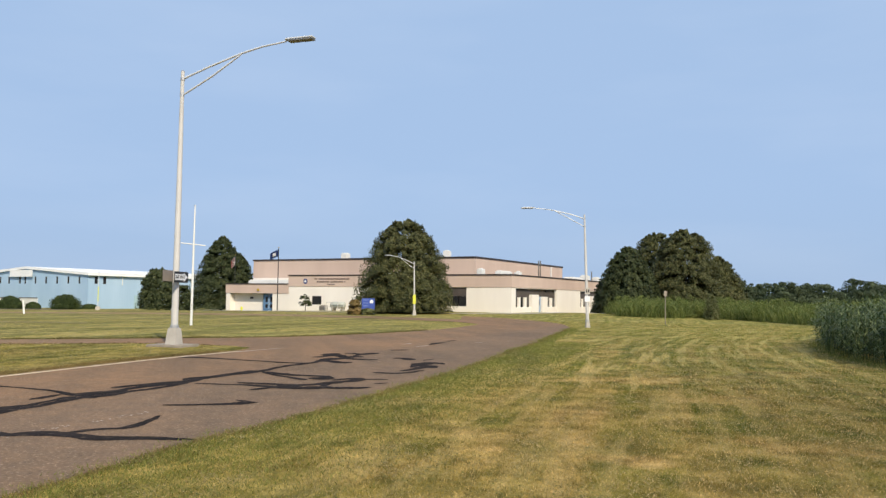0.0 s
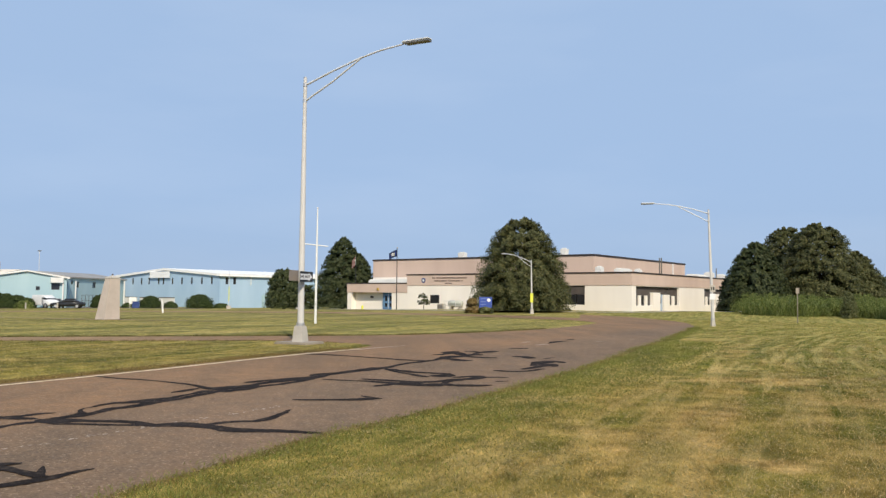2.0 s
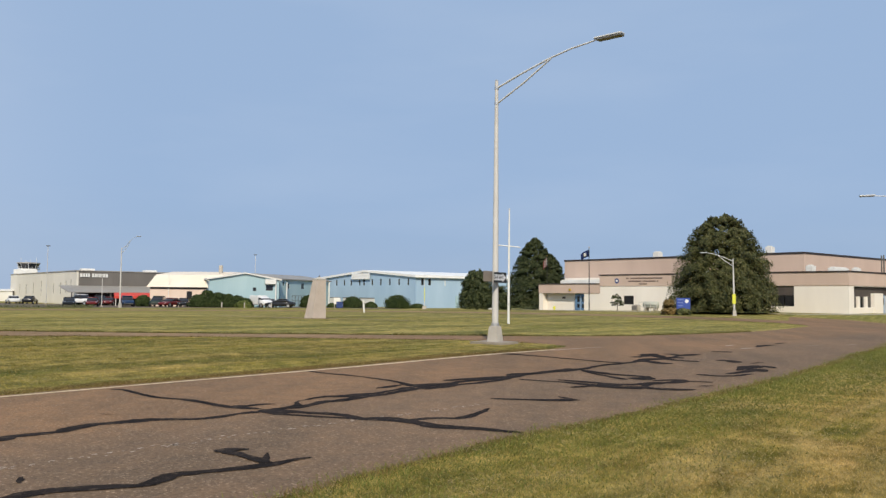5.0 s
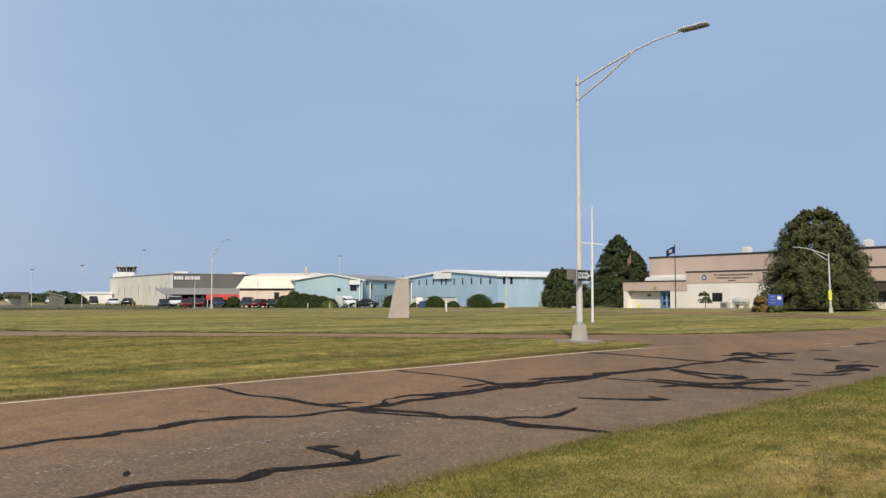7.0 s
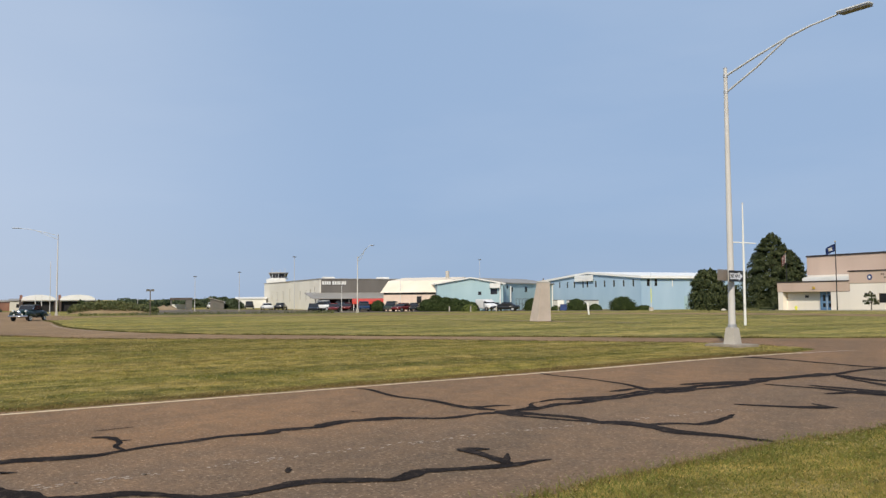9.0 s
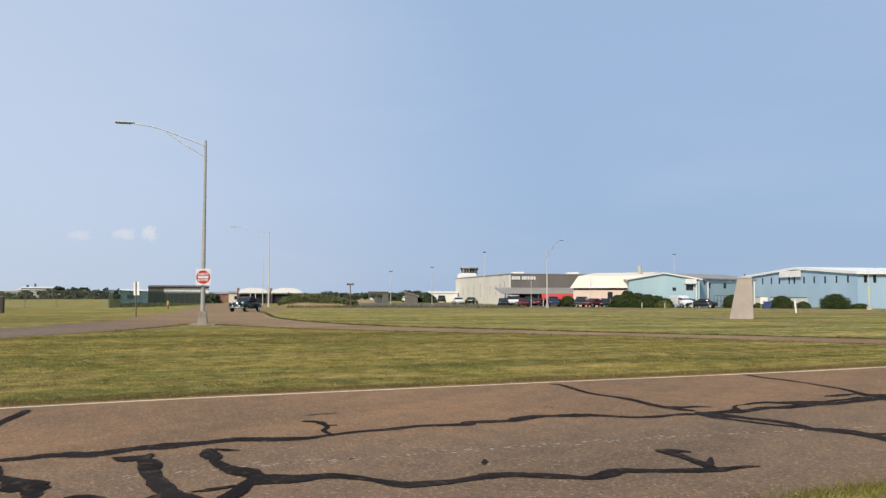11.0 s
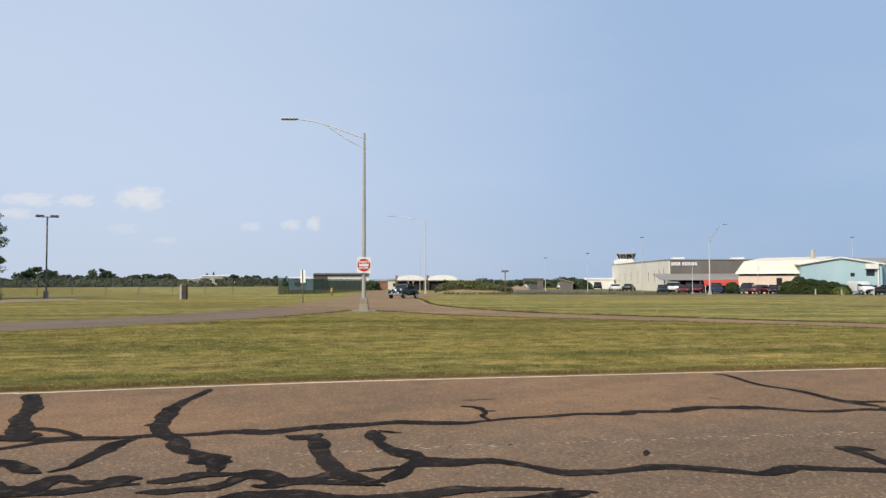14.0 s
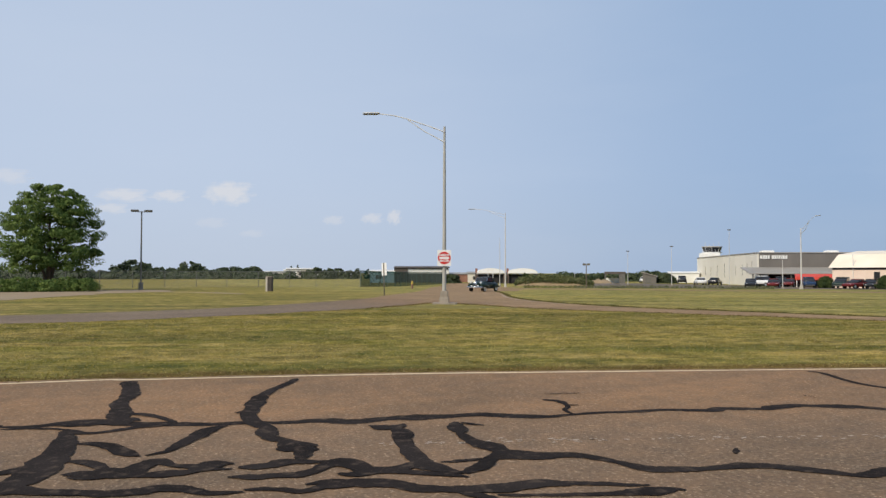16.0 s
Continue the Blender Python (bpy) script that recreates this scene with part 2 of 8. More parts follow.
# ---- materials ----
def nodes_of(name, rough=0.7, metal=0.0, spec=0.5):
    m = bpy.data.materials.new(name)
    m.use_nodes = True
    t = m.node_tree
    b = t.nodes["Principled BSDF"]
    b.inputs["Roughness"].default_value, b.inputs["Metallic"].default_value = rough, metal
    b.inputs["Specular IOR Level"].default_value = spec
    return m, t, b


def noise_node(t, scale, detail=4.0, stretch=(1, 1, 1), turn=0.0, coords="Object"):
    tc, rt, mp, nz = (t.nodes.new(k) for k in ("ShaderNodeTexCoord", "ShaderNodeMapping", "ShaderNodeMapping", "ShaderNodeTexNoise"))
    mp.inputs["Scale"].default_value = stretch
    rt.inputs["Rotation"].default_value = (0, 0, turn)
    nz.inputs["Scale"].default_value, nz.inputs["Detail"].default_value = scale, detail
    t.links.new(tc.outputs[coords], rt.inputs[0])
    t.links.new(rt.outputs[0], mp.inputs[0])
    t.links.new(mp.outputs[0], nz.inputs[0])
    return nz.outputs[0]


def ramp(t, value, stops):
    r = t.nodes.new("ShaderNodeValToRGB")
    while len(r.color_ramp.elements) < len(stops):
        r.color_ramp.elements.new(0.5)
    for e, (p, c) in zip(r.color_ramp.elements, stops):
        e.position, e.color = p, (*c, 1)
    t.links.new(value, r.inputs[0])
    return r.outputs[0]


def mixed(t, fac, a, b, how="MIX"):
    m = t.nodes.new("ShaderNodeMix")
    m.data_type, m.blend_type = "RGBA", how
    for sock, v in ((m.inputs[0], fac), (m.inputs[6], a), (m.inputs[7], b)):
        if hasattr(v, "is_linked"):
            t.links.new(v, sock)
        elif hasattr(v, "__len__"):
            sock.default_value = (*v, 1)
        else:
            sock.default_value = v
    return m.outputs[2]


def bumped(t, b, height, strength, distance=0.02):
    n = t.nodes.new("ShaderNodeBump")
    n.inputs["Strength"].default_value, n.inputs["Distance"].default_value = strength, distance
    t.links.new(height, n.inputs["Height"])
    t.links.new(n.outputs[0], b.inputs["Normal"])


def plain(name, a, b, scale=3.0, rough=0.6, metal=0.0, fine=40.0, bump=0.15, stretch=(1, 1, 1), spec=0.4):
    """A painted, cast or worn surface: two tones in broad stains and fine grain."""
    m, t, p = nodes_of(name, rough, metal, spec)
    broad = noise_node(t, scale, 5, stretch)
    grain = noise_node(t, fine, 3)
    c = ramp(t, broad, ((0.3, a), (0.72, b)))
    dark = ramp(t, grain, ((0.25, (0.86, 0.86, 0.86)), (0.75, (1.0, 1.0, 1.0))))
    t.links.new(mixed(t, 1.0, c, dark, "MULTIPLY"), p.inputs["Base Color"])
    if bump:
        bumped(t, p, grain, bump, 0.01)
    return m


def ribbed(name, a, b, pitch, rough=0.5, depth=0.4, stain=0.6):
    """Sheet metal or precast panels with upright ribs."""
    m, t, p = nodes_of(name, rough, 0.0, 0.3)
    tc, wv = t.nodes.new("ShaderNodeTexCoord"), t.nodes.new("ShaderNodeTexWave")
    wv.bands_direction = "X"
    wv.inputs["Scale"].default_value = 0.314 / pitch
    t.links.new(tc.outputs["Object"], wv.inputs[0])
    c = ramp(t, noise_node(t, stain, 5, (1, 1, 0.25)), ((0.3, a), (0.7, b)))
    t.links.new(c, p.inputs["Base Color"])
    bumped(t, p, wv.outputs[1], depth, 0.03)
    return m


def foliage(name, dark, mid, light, rough=0.65, through=0.25):
    m, t, p = nodes_of(name, rough, 0.0, 0.25)
    geo = t.nodes.new("ShaderNodeNewGeometry")
    own = ramp(t, geo.outputs["Random Per Island"], ((0.0, dark), (0.55, mid), (1.0, light)))
    broad = ramp(t, noise_node(t, 0.7, 3), ((0.3, (0.72, 0.74, 0.7)), (0.7, (1.15, 1.1, 1.0))))
    c = mixed(t, 1.0, own, broad, "MULTIPLY")
    t.links.new(c, p.inputs["Base Color"])
    tr, mx = t.nodes.new("ShaderNodeBsdfTranslucent"), t.nodes.new("ShaderNodeMixShader")
    t.links.new(c, tr.inputs[0])
    mx.inputs[0].default_value = through
    t.links.new(p.outputs[0], mx.inputs[1])
    t.links.new(tr.outputs[0], mx.inputs[2])
    t.links.new(mx.outputs[0], t.nodes["Material Output"].inputs[0])
    return m


def turf(name, blades=False):
    """Mown summer grass: green with straw-dry patches, pale mowing swaths, drier on the open field."""
    m, t, p = nodes_of(name, 0.9, 0.0, 0.12)
    big, mid, small = noise_node(t, 0.16, 4), noise_node(t, 0.5, 6), noise_node(t, 1.7, 5)
    lanes = noise_node(t, 1.0, 5, (1.2, 0.15, 1), radians(22))
    tc, sep = t.nodes.new("ShaderNodeTexCoord"), t.nodes.new("ShaderNodeSeparateXYZ")
    t.links.new(tc.outputs["Object"], sep.inputs[0])

    def rise(k, a, b):
        r = t.nodes.new("ShaderNodeMapRange")
        r.interpolation_type = "SMOOTHSTEP"
        r.inputs[1].default_value, r.inputs[2].default_value = a, b
        t.links.new(sep.outputs[k], r.inputs[0])
        return r.outputs[0]
    # the third mask makes the open field darker and greener towards its right
    open_field, isle, rightward = rise(0, -4.0, 3.0), rise(1, 21.0, 28.0), rise(0, 0.8, 7.0)
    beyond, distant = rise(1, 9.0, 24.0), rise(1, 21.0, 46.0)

    def calc(how, a, b):
        n = t.nodes.new("ShaderNodeMath")
        n.operation = how
        for k, v in enumerate((a, b)):
            if isinstance(v, float):
                n.inputs[k].default_value = v
            else:
                t.links.new(v, n.inputs[k])
        return n.outputs[0]

    # the mower's rows run up the field and bend away at its far end
    bend = calc("MAXIMUM", calc("SUBTRACT", calc("MINIMUM", sep.outputs[1], 62.0), 21.0), 0.0)
    across = calc("SUBTRACT", calc("SUBTRACT", sep.outputs[0], calc("MULTIPLY", sep.outputs[1], 0.26)), calc("MULTIPLY", calc("MULTIPLY", bend, bend), 0.0062))
    across = calc("ADD", across, calc("MULTIPLY", noise_node(t, 0.16, 2), 0.6))

    def mown(pitch, run, detail, shift):
        j, nz = t.nodes.new("ShaderNodeCombineXYZ"), t.nodes.new("ShaderNodeTexNoise")
        nz.inputs["Scale"].default_value, nz.inputs["Detail"].default_value = 1.0, detail
        t.links.new(calc("MULTIPLY", across, pitch), j.inputs[0])
        t.links.new(calc("MULTIPLY", sep.outputs[1], run), j.inputs[1])
        j.inputs[2].default_value = shift
        t.links.new(j.outputs[0], nz.inputs[0])
        return nz.outputs[0]
    swath = mown(1.7, 0.06, 4.0, 0.0)
    # where the sward has dried out
    spots = mixed(t, 0.38, mid, mixed(t, 0.3, big, small))
    dry_field = ramp(t, mixed(t, 0.56, spots, swath), ((0.43, (0, 0, 0)), (0.62, (0.92, 0.92, 0.92))))
    dry_plot = ramp(t, mixed(t, 0.6, spots, lanes), ((0.42, (0, 0, 0)), (0.60, (0.72, 0.72, 0.72))))
    dry = mixed(t, open_field, dry_plot, dry_field)
    green = ramp(t, small, ((0.34, (0.100, 0.104, 0.022)), (0.5, (0.174, 0.162, 0.038)), (0.66, (0.255, 0.220, 0.060))))
    straw_field = ramp(t, small, ((0.34, (0.225, 0.152, 0.060)), (0.5, (0.375, 0.256, 0.110)), (0.68, (0.55, 0.395, 0.195))))
    straw_plot = ramp(t, small, ((0.34, (0.195, 0.143, 0.052)), (0.5, (0.315, 0.232, 0.090)), (0.68, (0.45, 0.335, 0.152))))
    c = mixed(t, dry, green, mixed(t, open_field, straw_plot, straw_field))
    # patches scorched to straw
    scald = ramp(t, noise_node(t, 0.62, 5, (1.0, 0.8, 1), radians(70)), ((0.53, (0, 0, 0)), (0.62, (0.85, 0.85, 0.85))))
    c = mixed(t, open_field, c, mixed(t, scald, c, straw_field))
    # pale clippings left in rows by the mower
    rows = ramp(t, mown(3.4, 0.20, 5.0, 3.0), ((0.51, (0, 0, 0)), (0.61, (0.80, 0.80, 0.80))))
    rows = calc("MULTIPLY", rows, calc("ADD", calc("MULTIPLY", beyond, 0.6), 0.4))
    c = mixed(t, rows, c, mixed(t, open_field, (0.37, 0.30, 0.125), (0.52, 0.395, 0.20)))
    tyre = ramp(t, mown(2.3, 0.06, 4.0, 7.0), ((0.33, (0.70, 0.76, 0.68)), (0.43, (1, 1, 1))))
    c = mixed(t, open_field, c, mixed(t, 1.0, c, tyre, "MULTIPLY"))
    lush = ramp(t, noise_node(t, 0.33, 5), ((0.54, (0, 0, 0)), (0.66, (0.6, 0.6, 0.6))))
    c = mixed(t, lush, c, (0.122, 0.128, 0.029))
    # round island paler than roadside plot, field paler outwards: low-angle brightness put into colour
    tone = mixed(t, open_field, mixed(t, isle, (0.95, 0.95, 0.89), (1.08, 1.13, 1.17)), mixed(t, rightward, mixed(t, beyond, (0.98, 0.92, 0.78), mixed(t, distant, (1.32, 1.27, 1.08), (0.90, 0.98, 0.72))), mixed(t, beyond, (0.47, 0.51, 0.36), mixed(t, distant, (0.74, 0.80, 0.60), (0.80, 0.90, 0.62)))))
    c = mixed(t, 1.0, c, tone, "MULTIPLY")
    # broad thin and thick growth away from the open field
    growth = ramp(t, noise_node(t, 1.0, 5, (0.42, 0.06, 1), radians(20)), ((0.38, (0.66, 0.68, 0.58)), (0.5, (0.98, 0.97, 0.93)), (0.62, (1.16, 1.10, 1.02))))
    c = mixed(t, open_field, mixed(t, 1.0, c, growth, "MULTIPLY"), c)
    outland = rise(0, -42.0, -56.0)
    c = mixed(t, outland, c, mixed(t, 1.0, c, (1.08, 1.07, 1.0), "MULTIPLY"))
    tuft = ramp(t, noise_node(t, 9.0, 4), ((0.34, (0.80, 0.82, 0.78)), (0.5, (1.0, 1.0, 0.98)), (0.66, (1.20, 1.17, 1.13))))
    c = mixed(t, 1.0, c, tuft, "MULTIPLY")
    streak = ramp(t, noise_node(t, 1.0, 5, (7.0, 1.6, 1), radians(20)), ((0.36, (0.66, 0.68, 0.60)), (0.5, (1.0, 1.0, 1.0)), (0.64, (1.24, 1.20, 1.16))))
    c = mixed(t, open_field, mixed(t, 1.0, c, streak, "MULTIPLY"), c)
    if blades:
        geo = t.nodes.new("ShaderNodeNewGeometry")
        own = ramp(t, geo.outputs["Random Per Island"], ((0.0, (1.3, 1.33, 1.27)), (0.5, (1.55, 1.55, 1.5)), (0.9, (1.75, 1.7, 1.64)), (1.0, (2.2, 2.05, 1.9))))
        stray = ramp(t, geo.outputs["Random Per Island"], ((0.80, (0, 0, 0)), (0.84, (0.75, 0.75, 0.75))))
        c = mixed(t, 1.0, mixed(t, stray, c, mixed(t, open_field, (0.30, 0.24, 0.095), (0.42, 0.305, 0.145))), own, "MULTIPLY")
    else:
        speck = ramp(t, noise_node(t, 38.0, 4), ((0.3, (0.6, 0.62, 0.55)), (0.7, (1.25, 1.2, 1.15))))
        c = mixed(t, 1.0, c, speck, "MULTIPLY")
        bumped(t, p, noise_node(t, 22.0, 6), 0.4, 0.04)
    t.links.new(c, p.inputs["Base Color"])
    if blades:
        tr, mx = t.nodes.new("ShaderNodeBsdfTranslucent"), t.nodes.new("ShaderNodeMixShader")
        mx.inputs[0].default_value = 0.45
        # blades lie in all directions: shade them mostly like the sward they form
        sc, ad, nm = (t.nodes.new("ShaderNodeVectorMath") for _ in range(3))
        sc.operation, ad.operation, nm.operation = "SCALE", "ADD", "NORMALIZE"
        sc.inputs["Scale"].default_value = 0.45
        ad.inputs[1].default_value = (0, 0, 1)
        t.links.new(geo.outputs["Normal"], sc.inputs[0])
        t.links.new(sc.outputs[0], ad.inputs[0])
        t.links.new(ad.outputs[0], nm.inputs[0])
        t.links.new(nm.outputs[0], p.inputs["Normal"])
        t.links.new(c, tr.inputs[0])
        t.links.new(p.outputs[0], mx.inputs[1])
        t.links.new(tr.outputs[0], mx.inputs[2])
        t.links.new(mx.outputs[0], t.nodes["Material Output"].inputs[0])
    return m


def asphalt(name, a, b, stone, side=None, lane=None, dust=None):
    """Old chip-sealed asphalt: broad worn tones, wheel-track streaks and visible stone chips."""
    m, t, p = nodes_of(name, 0.9, 0.0, 0.25)
    broad = noise_node(t, 0.25, 5)
    tracks = noise_node(t, 1.0, 3, (0.9, 0.07, 1), radians(-14))
    c = ramp(t, mixed(t, 0.5, broad, tracks), ((0.40, a), (0.60, b)))
    if side:
        gx, gs, gr = (t.nodes.new(k) for k in ("ShaderNodeTexCoord", "ShaderNodeSeparateXYZ", "ShaderNodeMapRange"))
        gr.interpolation_type = "SMOOTHSTEP"
        gr.inputs[1].default_value, gr.inputs[2].default_value = -18.0, -24.0
        gq, gm = t.nodes.new("ShaderNodeMapRange"), t.nodes.new("ShaderNodeMath")
        gq.interpolation_type, gm.operation = "SMOOTHSTEP", "MULTIPLY"
        gq.inputs[1].default_value, gq.inputs[2].default_value = 20.0, 6.0
        t.links.new(gx.outputs["Object"], gs.inputs[0])
        t.links.new(gs.outputs[0], gr.inputs[0])
        t.links.new(gs.outputs[1], gq.inputs[0])
        t.links.new(gr.outputs[0], gm.inputs[0])
        t.links.new(gq.outputs[0], gm.inputs[1])
        c = mixed(t, gm.outputs[0], c, ramp(t, mixed(t, 0.5, broad, tracks), ((0.40, side[0]), (0.60, side[1]))))
    if dust:
        # little-used carriageway, dusty and pale
        dx, ds, da, db, dm = (t.nodes.new(k) for k in ("ShaderNodeTexCoord", "ShaderNodeSeparateXYZ", "ShaderNodeMapRange", "ShaderNodeMapRange", "ShaderNodeMath"))
        da.interpolation_type = db.interpolation_type = "SMOOTHSTEP"
        da.inputs[1].default_value, da.inputs[2].default_value = -8.0, -18.0
        db.inputs[1].default_value, db.inputs[2].default_value = 14.0, 20.0
        dm.operation = "MULTIPLY"
        t.links.new(dx.outputs["Object"], ds.inputs[0])
        t.links.new(ds.outputs[0], da.inputs[0])
        t.links.new(ds.outputs[1], db.inputs[0])
        t.links.new(da.outputs[0], dm.inputs[0])
        t.links.new(db.outputs[0], dm.inputs[1])
        c = mixed(t, dm.outputs[0], c, ramp(t, mixed(t, 0.5, broad, tracks), ((0.40, dust[0]), (0.60, dust[1]))))
    if lane:
        # the inner lane was sealed with greyer stone
        lx, ld, lr = (t.nodes.new(k) for k in ("ShaderNodeTexCoord", "ShaderNodeVectorMath", "ShaderNodeMapRange"))
        ld.operation = "DOT_PRODUCT"
        ld.inputs[1].default_value = (1.0, -0.30, 0.0)
        lr.interpolation_type = "SMOOTHSTEP"
        lr.inputs[1].default_value, lr.inputs[2].default_value = -9.7, -7.7
        t.links.new(lx.outputs["Object"], ld.inputs[0])
        t.links.new(ld.outputs["Value"], lr.inputs[0])
        c = mixed(t, lr.outputs[0], c, ramp(t, mixed(t, 0.5, broad, tracks), ((0.40, lane[0]), (0.60, lane[1]))))
    chips = t.nodes.new("ShaderNodeTexVoronoi")
    chips.inputs["Scale"].default_value = 55.0
    tc = t.nodes.new("ShaderNodeTexCoord")
    t.links.new(tc.outputs["Object"], chips.inputs["Vector"])
    sep = t.nodes.new("ShaderNodeSeparateColor")
    t.links.new(chips.outputs["Color"], sep.inputs[0])
    c = mixed(t, ramp(t, sep.outputs[0], ((0.86, (0, 0, 0)), (0.98, (0.70, 0.70, 0.70)))), c, stone)
    c = mixed(t, 1.0, c, ramp(t, noise_node(t, 26.0, 4), ((0.3, (0.68, 0.68, 0.68)), (0.7, (1.18, 1.16, 1.14)))), "MULTIPLY")
    c = mixed(t, 1.0, c, ramp(t, noise_node(t, 3.1, 6), ((0.32, (0.84, 0.86, 0.89)), (0.66, (1.08, 1.05, 1.02)))), "MULTIPLY")
    t.links.new(c, p.inputs["Base Color"])
    bumped(t, p, chips.outputs["Distance"], 0.5, 0.01)
    return m


def clear_glass(name, tint=(0.05, 0.06, 0.07), rough=0.06):
    m, t, p = nodes_of(name, rough, 0.0, 0.6)
    t.links.new(ramp(t, noise_node(t, 0.8, 2), ((0.3, tint), (0.7, tuple(1.5 * v for v in tint)))), p.inputs["Base Color"])
    return m


GRASS, BLADES = turf("turf"), turf("turf_blades", True)
VERGE = foliage("verge_grass", (0.115, 0.140, 0.028), (0.195, 0.212, 0.046), (0.31, 0.285, 0.085))
TAR_ROAD = asphalt("chip_seal", (0.186, 0.114, 0.062), (0.270, 0.155, 0.078), (0.40, 0.29, 0.19), ((0.150, 0.110, 0.076), (0.205, 0.150, 0.101)), ((0.156, 0.104, 0.063), (0.224, 0.141, 0.082)), ((0.235, 0.150, 0.076), (0.315, 0.205, 0.106)))
LOT = asphalt("lot_asphalt", (0.115, 0.092, 0.070), (0.17, 0.138, 0.106), (0.27, 0.23, 0.19))


def tar(name):
    """Poured crack tar: nearly black, dusty, rubbed off in specks so that the road shows."""
    m, t, p = nodes_of(name, 0.97, 0.0, 0.04)
    body = ramp(t, noise_node(t, 1.6, 5), ((0.3, (0.013, 0.0105, 0.010)), (0.7, (0.030, 0.024, 0.022))))
    dust = ramp(t, noise_node(t, 9.0, 7), ((0.55, (0, 0, 0)), (0.74, (0.75, 0.75, 0.75))))
    grit = ramp(t, noise_node(t, 60.0, 3), ((0.60, (0, 0, 0)), (0.74, (0.5, 0.5, 0.5))))
    c = mixed(t, dust, body, (0.11, 0.080, 0.060))
    c = mixed(t, grit, c, (0.15, 0.11, 0.08))
    t.links.new(c, p.inputs["Base Color"])
    bumped(t, p, noise_node(t, 40.0, 4), 0.35, 0.01)
    return m


SEAL = tar("crack_tar")
WORN = plain("worn_paint", (0.32, 0.25, 0.19), (0.50, 0.41, 0.32), 6.0, 0.85, 0, 25, 0.2)
LINE = plain("road_paint", (0.62, 0.47, 0.28), (0.84, 0.68, 0.45), 5.0, 0.7, 0, 25, 0.2)
WEATHERED = plain("weathered_concrete", (0.25, 0.21, 0.165), (0.36, 0.31, 0.25), 3.0, 0.9, 0, 25, 0.4)
PALEALU = plain("pale_aluminium", (0.60, 0.61, 0.62), (0.70, 0.71, 0.72), 3.0, 0.5, 0.15, 60, 0.05)
PALEYELLOW = plain("faded_yellow", (0.60, 0.66, 0.22), (0.68, 0.72, 0.32), 3.0, 0.6)
STRIPERED = plain("flag_red", (0.38, 0.06, 0.06), (0.46, 0.10, 0.09), 3.0, 0.7)
CONCRETE = plain("concrete", (0.40, 0.365, 0.32), (0.52, 0.48, 0.42), 2.0, 0.85, 0, 30, 0.3)
STONE = plain("monument_stone", (0.46, 0.385, 0.325), (0.55, 0.465, 0.395), 1.4, 0.85, 0, 25, 0.3)
# darker copy of the galvanised steel below, its shade side put into the colour
SHADEGALV = plain("shaded_galvanised_steel", (0.34, 0.33, 0.30), (0.43, 0.415, 0.38), 3.0, 0.65, 0.0, 60, 0.05, (1, 1, 0.3))
GALV = plain("galvanised_steel", (0.53, 0.51, 0.485), (0.65, 0.63, 0.60), 3.0, 0.6, 0.0, 60, 0.05, (1, 1, 0.3))
ALU = plain("aluminium", (0.46, 0.46, 0.47), (0.6, 0.6, 0.6), 3.0, 0.4, 0.6, 60, 0.05)
LAMP_DARK = plain("lamp_lens", (0.10, 0.095, 0.085), (0.17, 0.16, 0.14), 4.0, 0.4)
WHITE = plain("white_paint", (0.72, 0.71, 0.68), (0.82, 0.81, 0.78), 1.5, 0.5, 0, 30, 0.08)
ROOFWHITE = plain("white_roof", (0.70, 0.69, 0.66), (0.80, 0.79, 0.76), 0.6, 0.55, 0, 12, 0.1)
# lighter copy of the white roof, sunlit brightness put into the colour
SUNROOF = plain("sunlit_white_roof", (0.84, 0.83, 0.80), (0.90, 0.89, 0.86), 0.6, 0.5, 0, 12, 0.05)
CREAMWALL = ribbed("cream_panels", (0.78, 0.72, 0.645), (0.86, 0.80, 0.72), 1.2, 0.75, 0.025, 0.35)
FASCIA = ribbed("tan_fascia", (0.525, 0.395, 0.325), (0.60, 0.46, 0.38), 0.35, 0.75, 0.06, 0.35)
COPING = plain("dark_coping", (0.030, 0.022, 0.022), (0.055, 0.040, 0.036), 1.5, 0.5)
BROWN = plain("brown_spandrel", (0.075, 0.062, 0.055), (0.11, 0.09, 0.08), 1.0, 0.6)
GLASS = clear_glass("dark_glass", (0.018, 0.018, 0.02))
PALEBLUE = plain("pale_blue_door_paint", (0.36, 0.45, 0.58), (0.44, 0.53, 0.65), 2.0, 0.45)
BLUEDOOR = plain("blue_door_paint", (0.10, 0.20, 0.36), (0.15, 0.27, 0.44), 2.0, 0.45)
BLUEPANEL = ribbed("pale_blue_cladding", (0.335, 0.475, 0.62), (0.41, 0.55, 0.69), 0.5, 0.5, 0.15, 0.3)
TEALPANEL = ribbed("pale_teal_cladding", (0.33, 0.47, 0.52), (0.40, 0.54, 0.58), 0.5, 0.5, 0.15, 0.3)
PEACH = plain("peach_plaster", (0.73, 0.57, 0.465), (0.81, 0.65, 0.54), 0.7, 0.75, 0, 10, 0.1)
PEACHROOF = ribbed("cream_roof_sheet", (0.72, 0.62, 0.49), (0.80, 0.70, 0.57), 0.5, 0.6, 0.3, 0.3)
GREYPANEL = ribbed("grey_cladding", (0.13, 0.118, 0.106), (0.17, 0.155, 0.14), 0.5, 0.55, 0.4, 0.3)
BEIGE = ribbed("beige_cladding", (0.63, 0.595, 0.52), (0.71, 0.67, 0.59), 0.5, 0.6, 0.15, 0.3)
GREYROOF = ribbed("grey_roof_sheet", (0.26, 0.24, 0.215), (0.33, 0.305, 0.275), 0.4, 0.5, 0.4, 0.3)
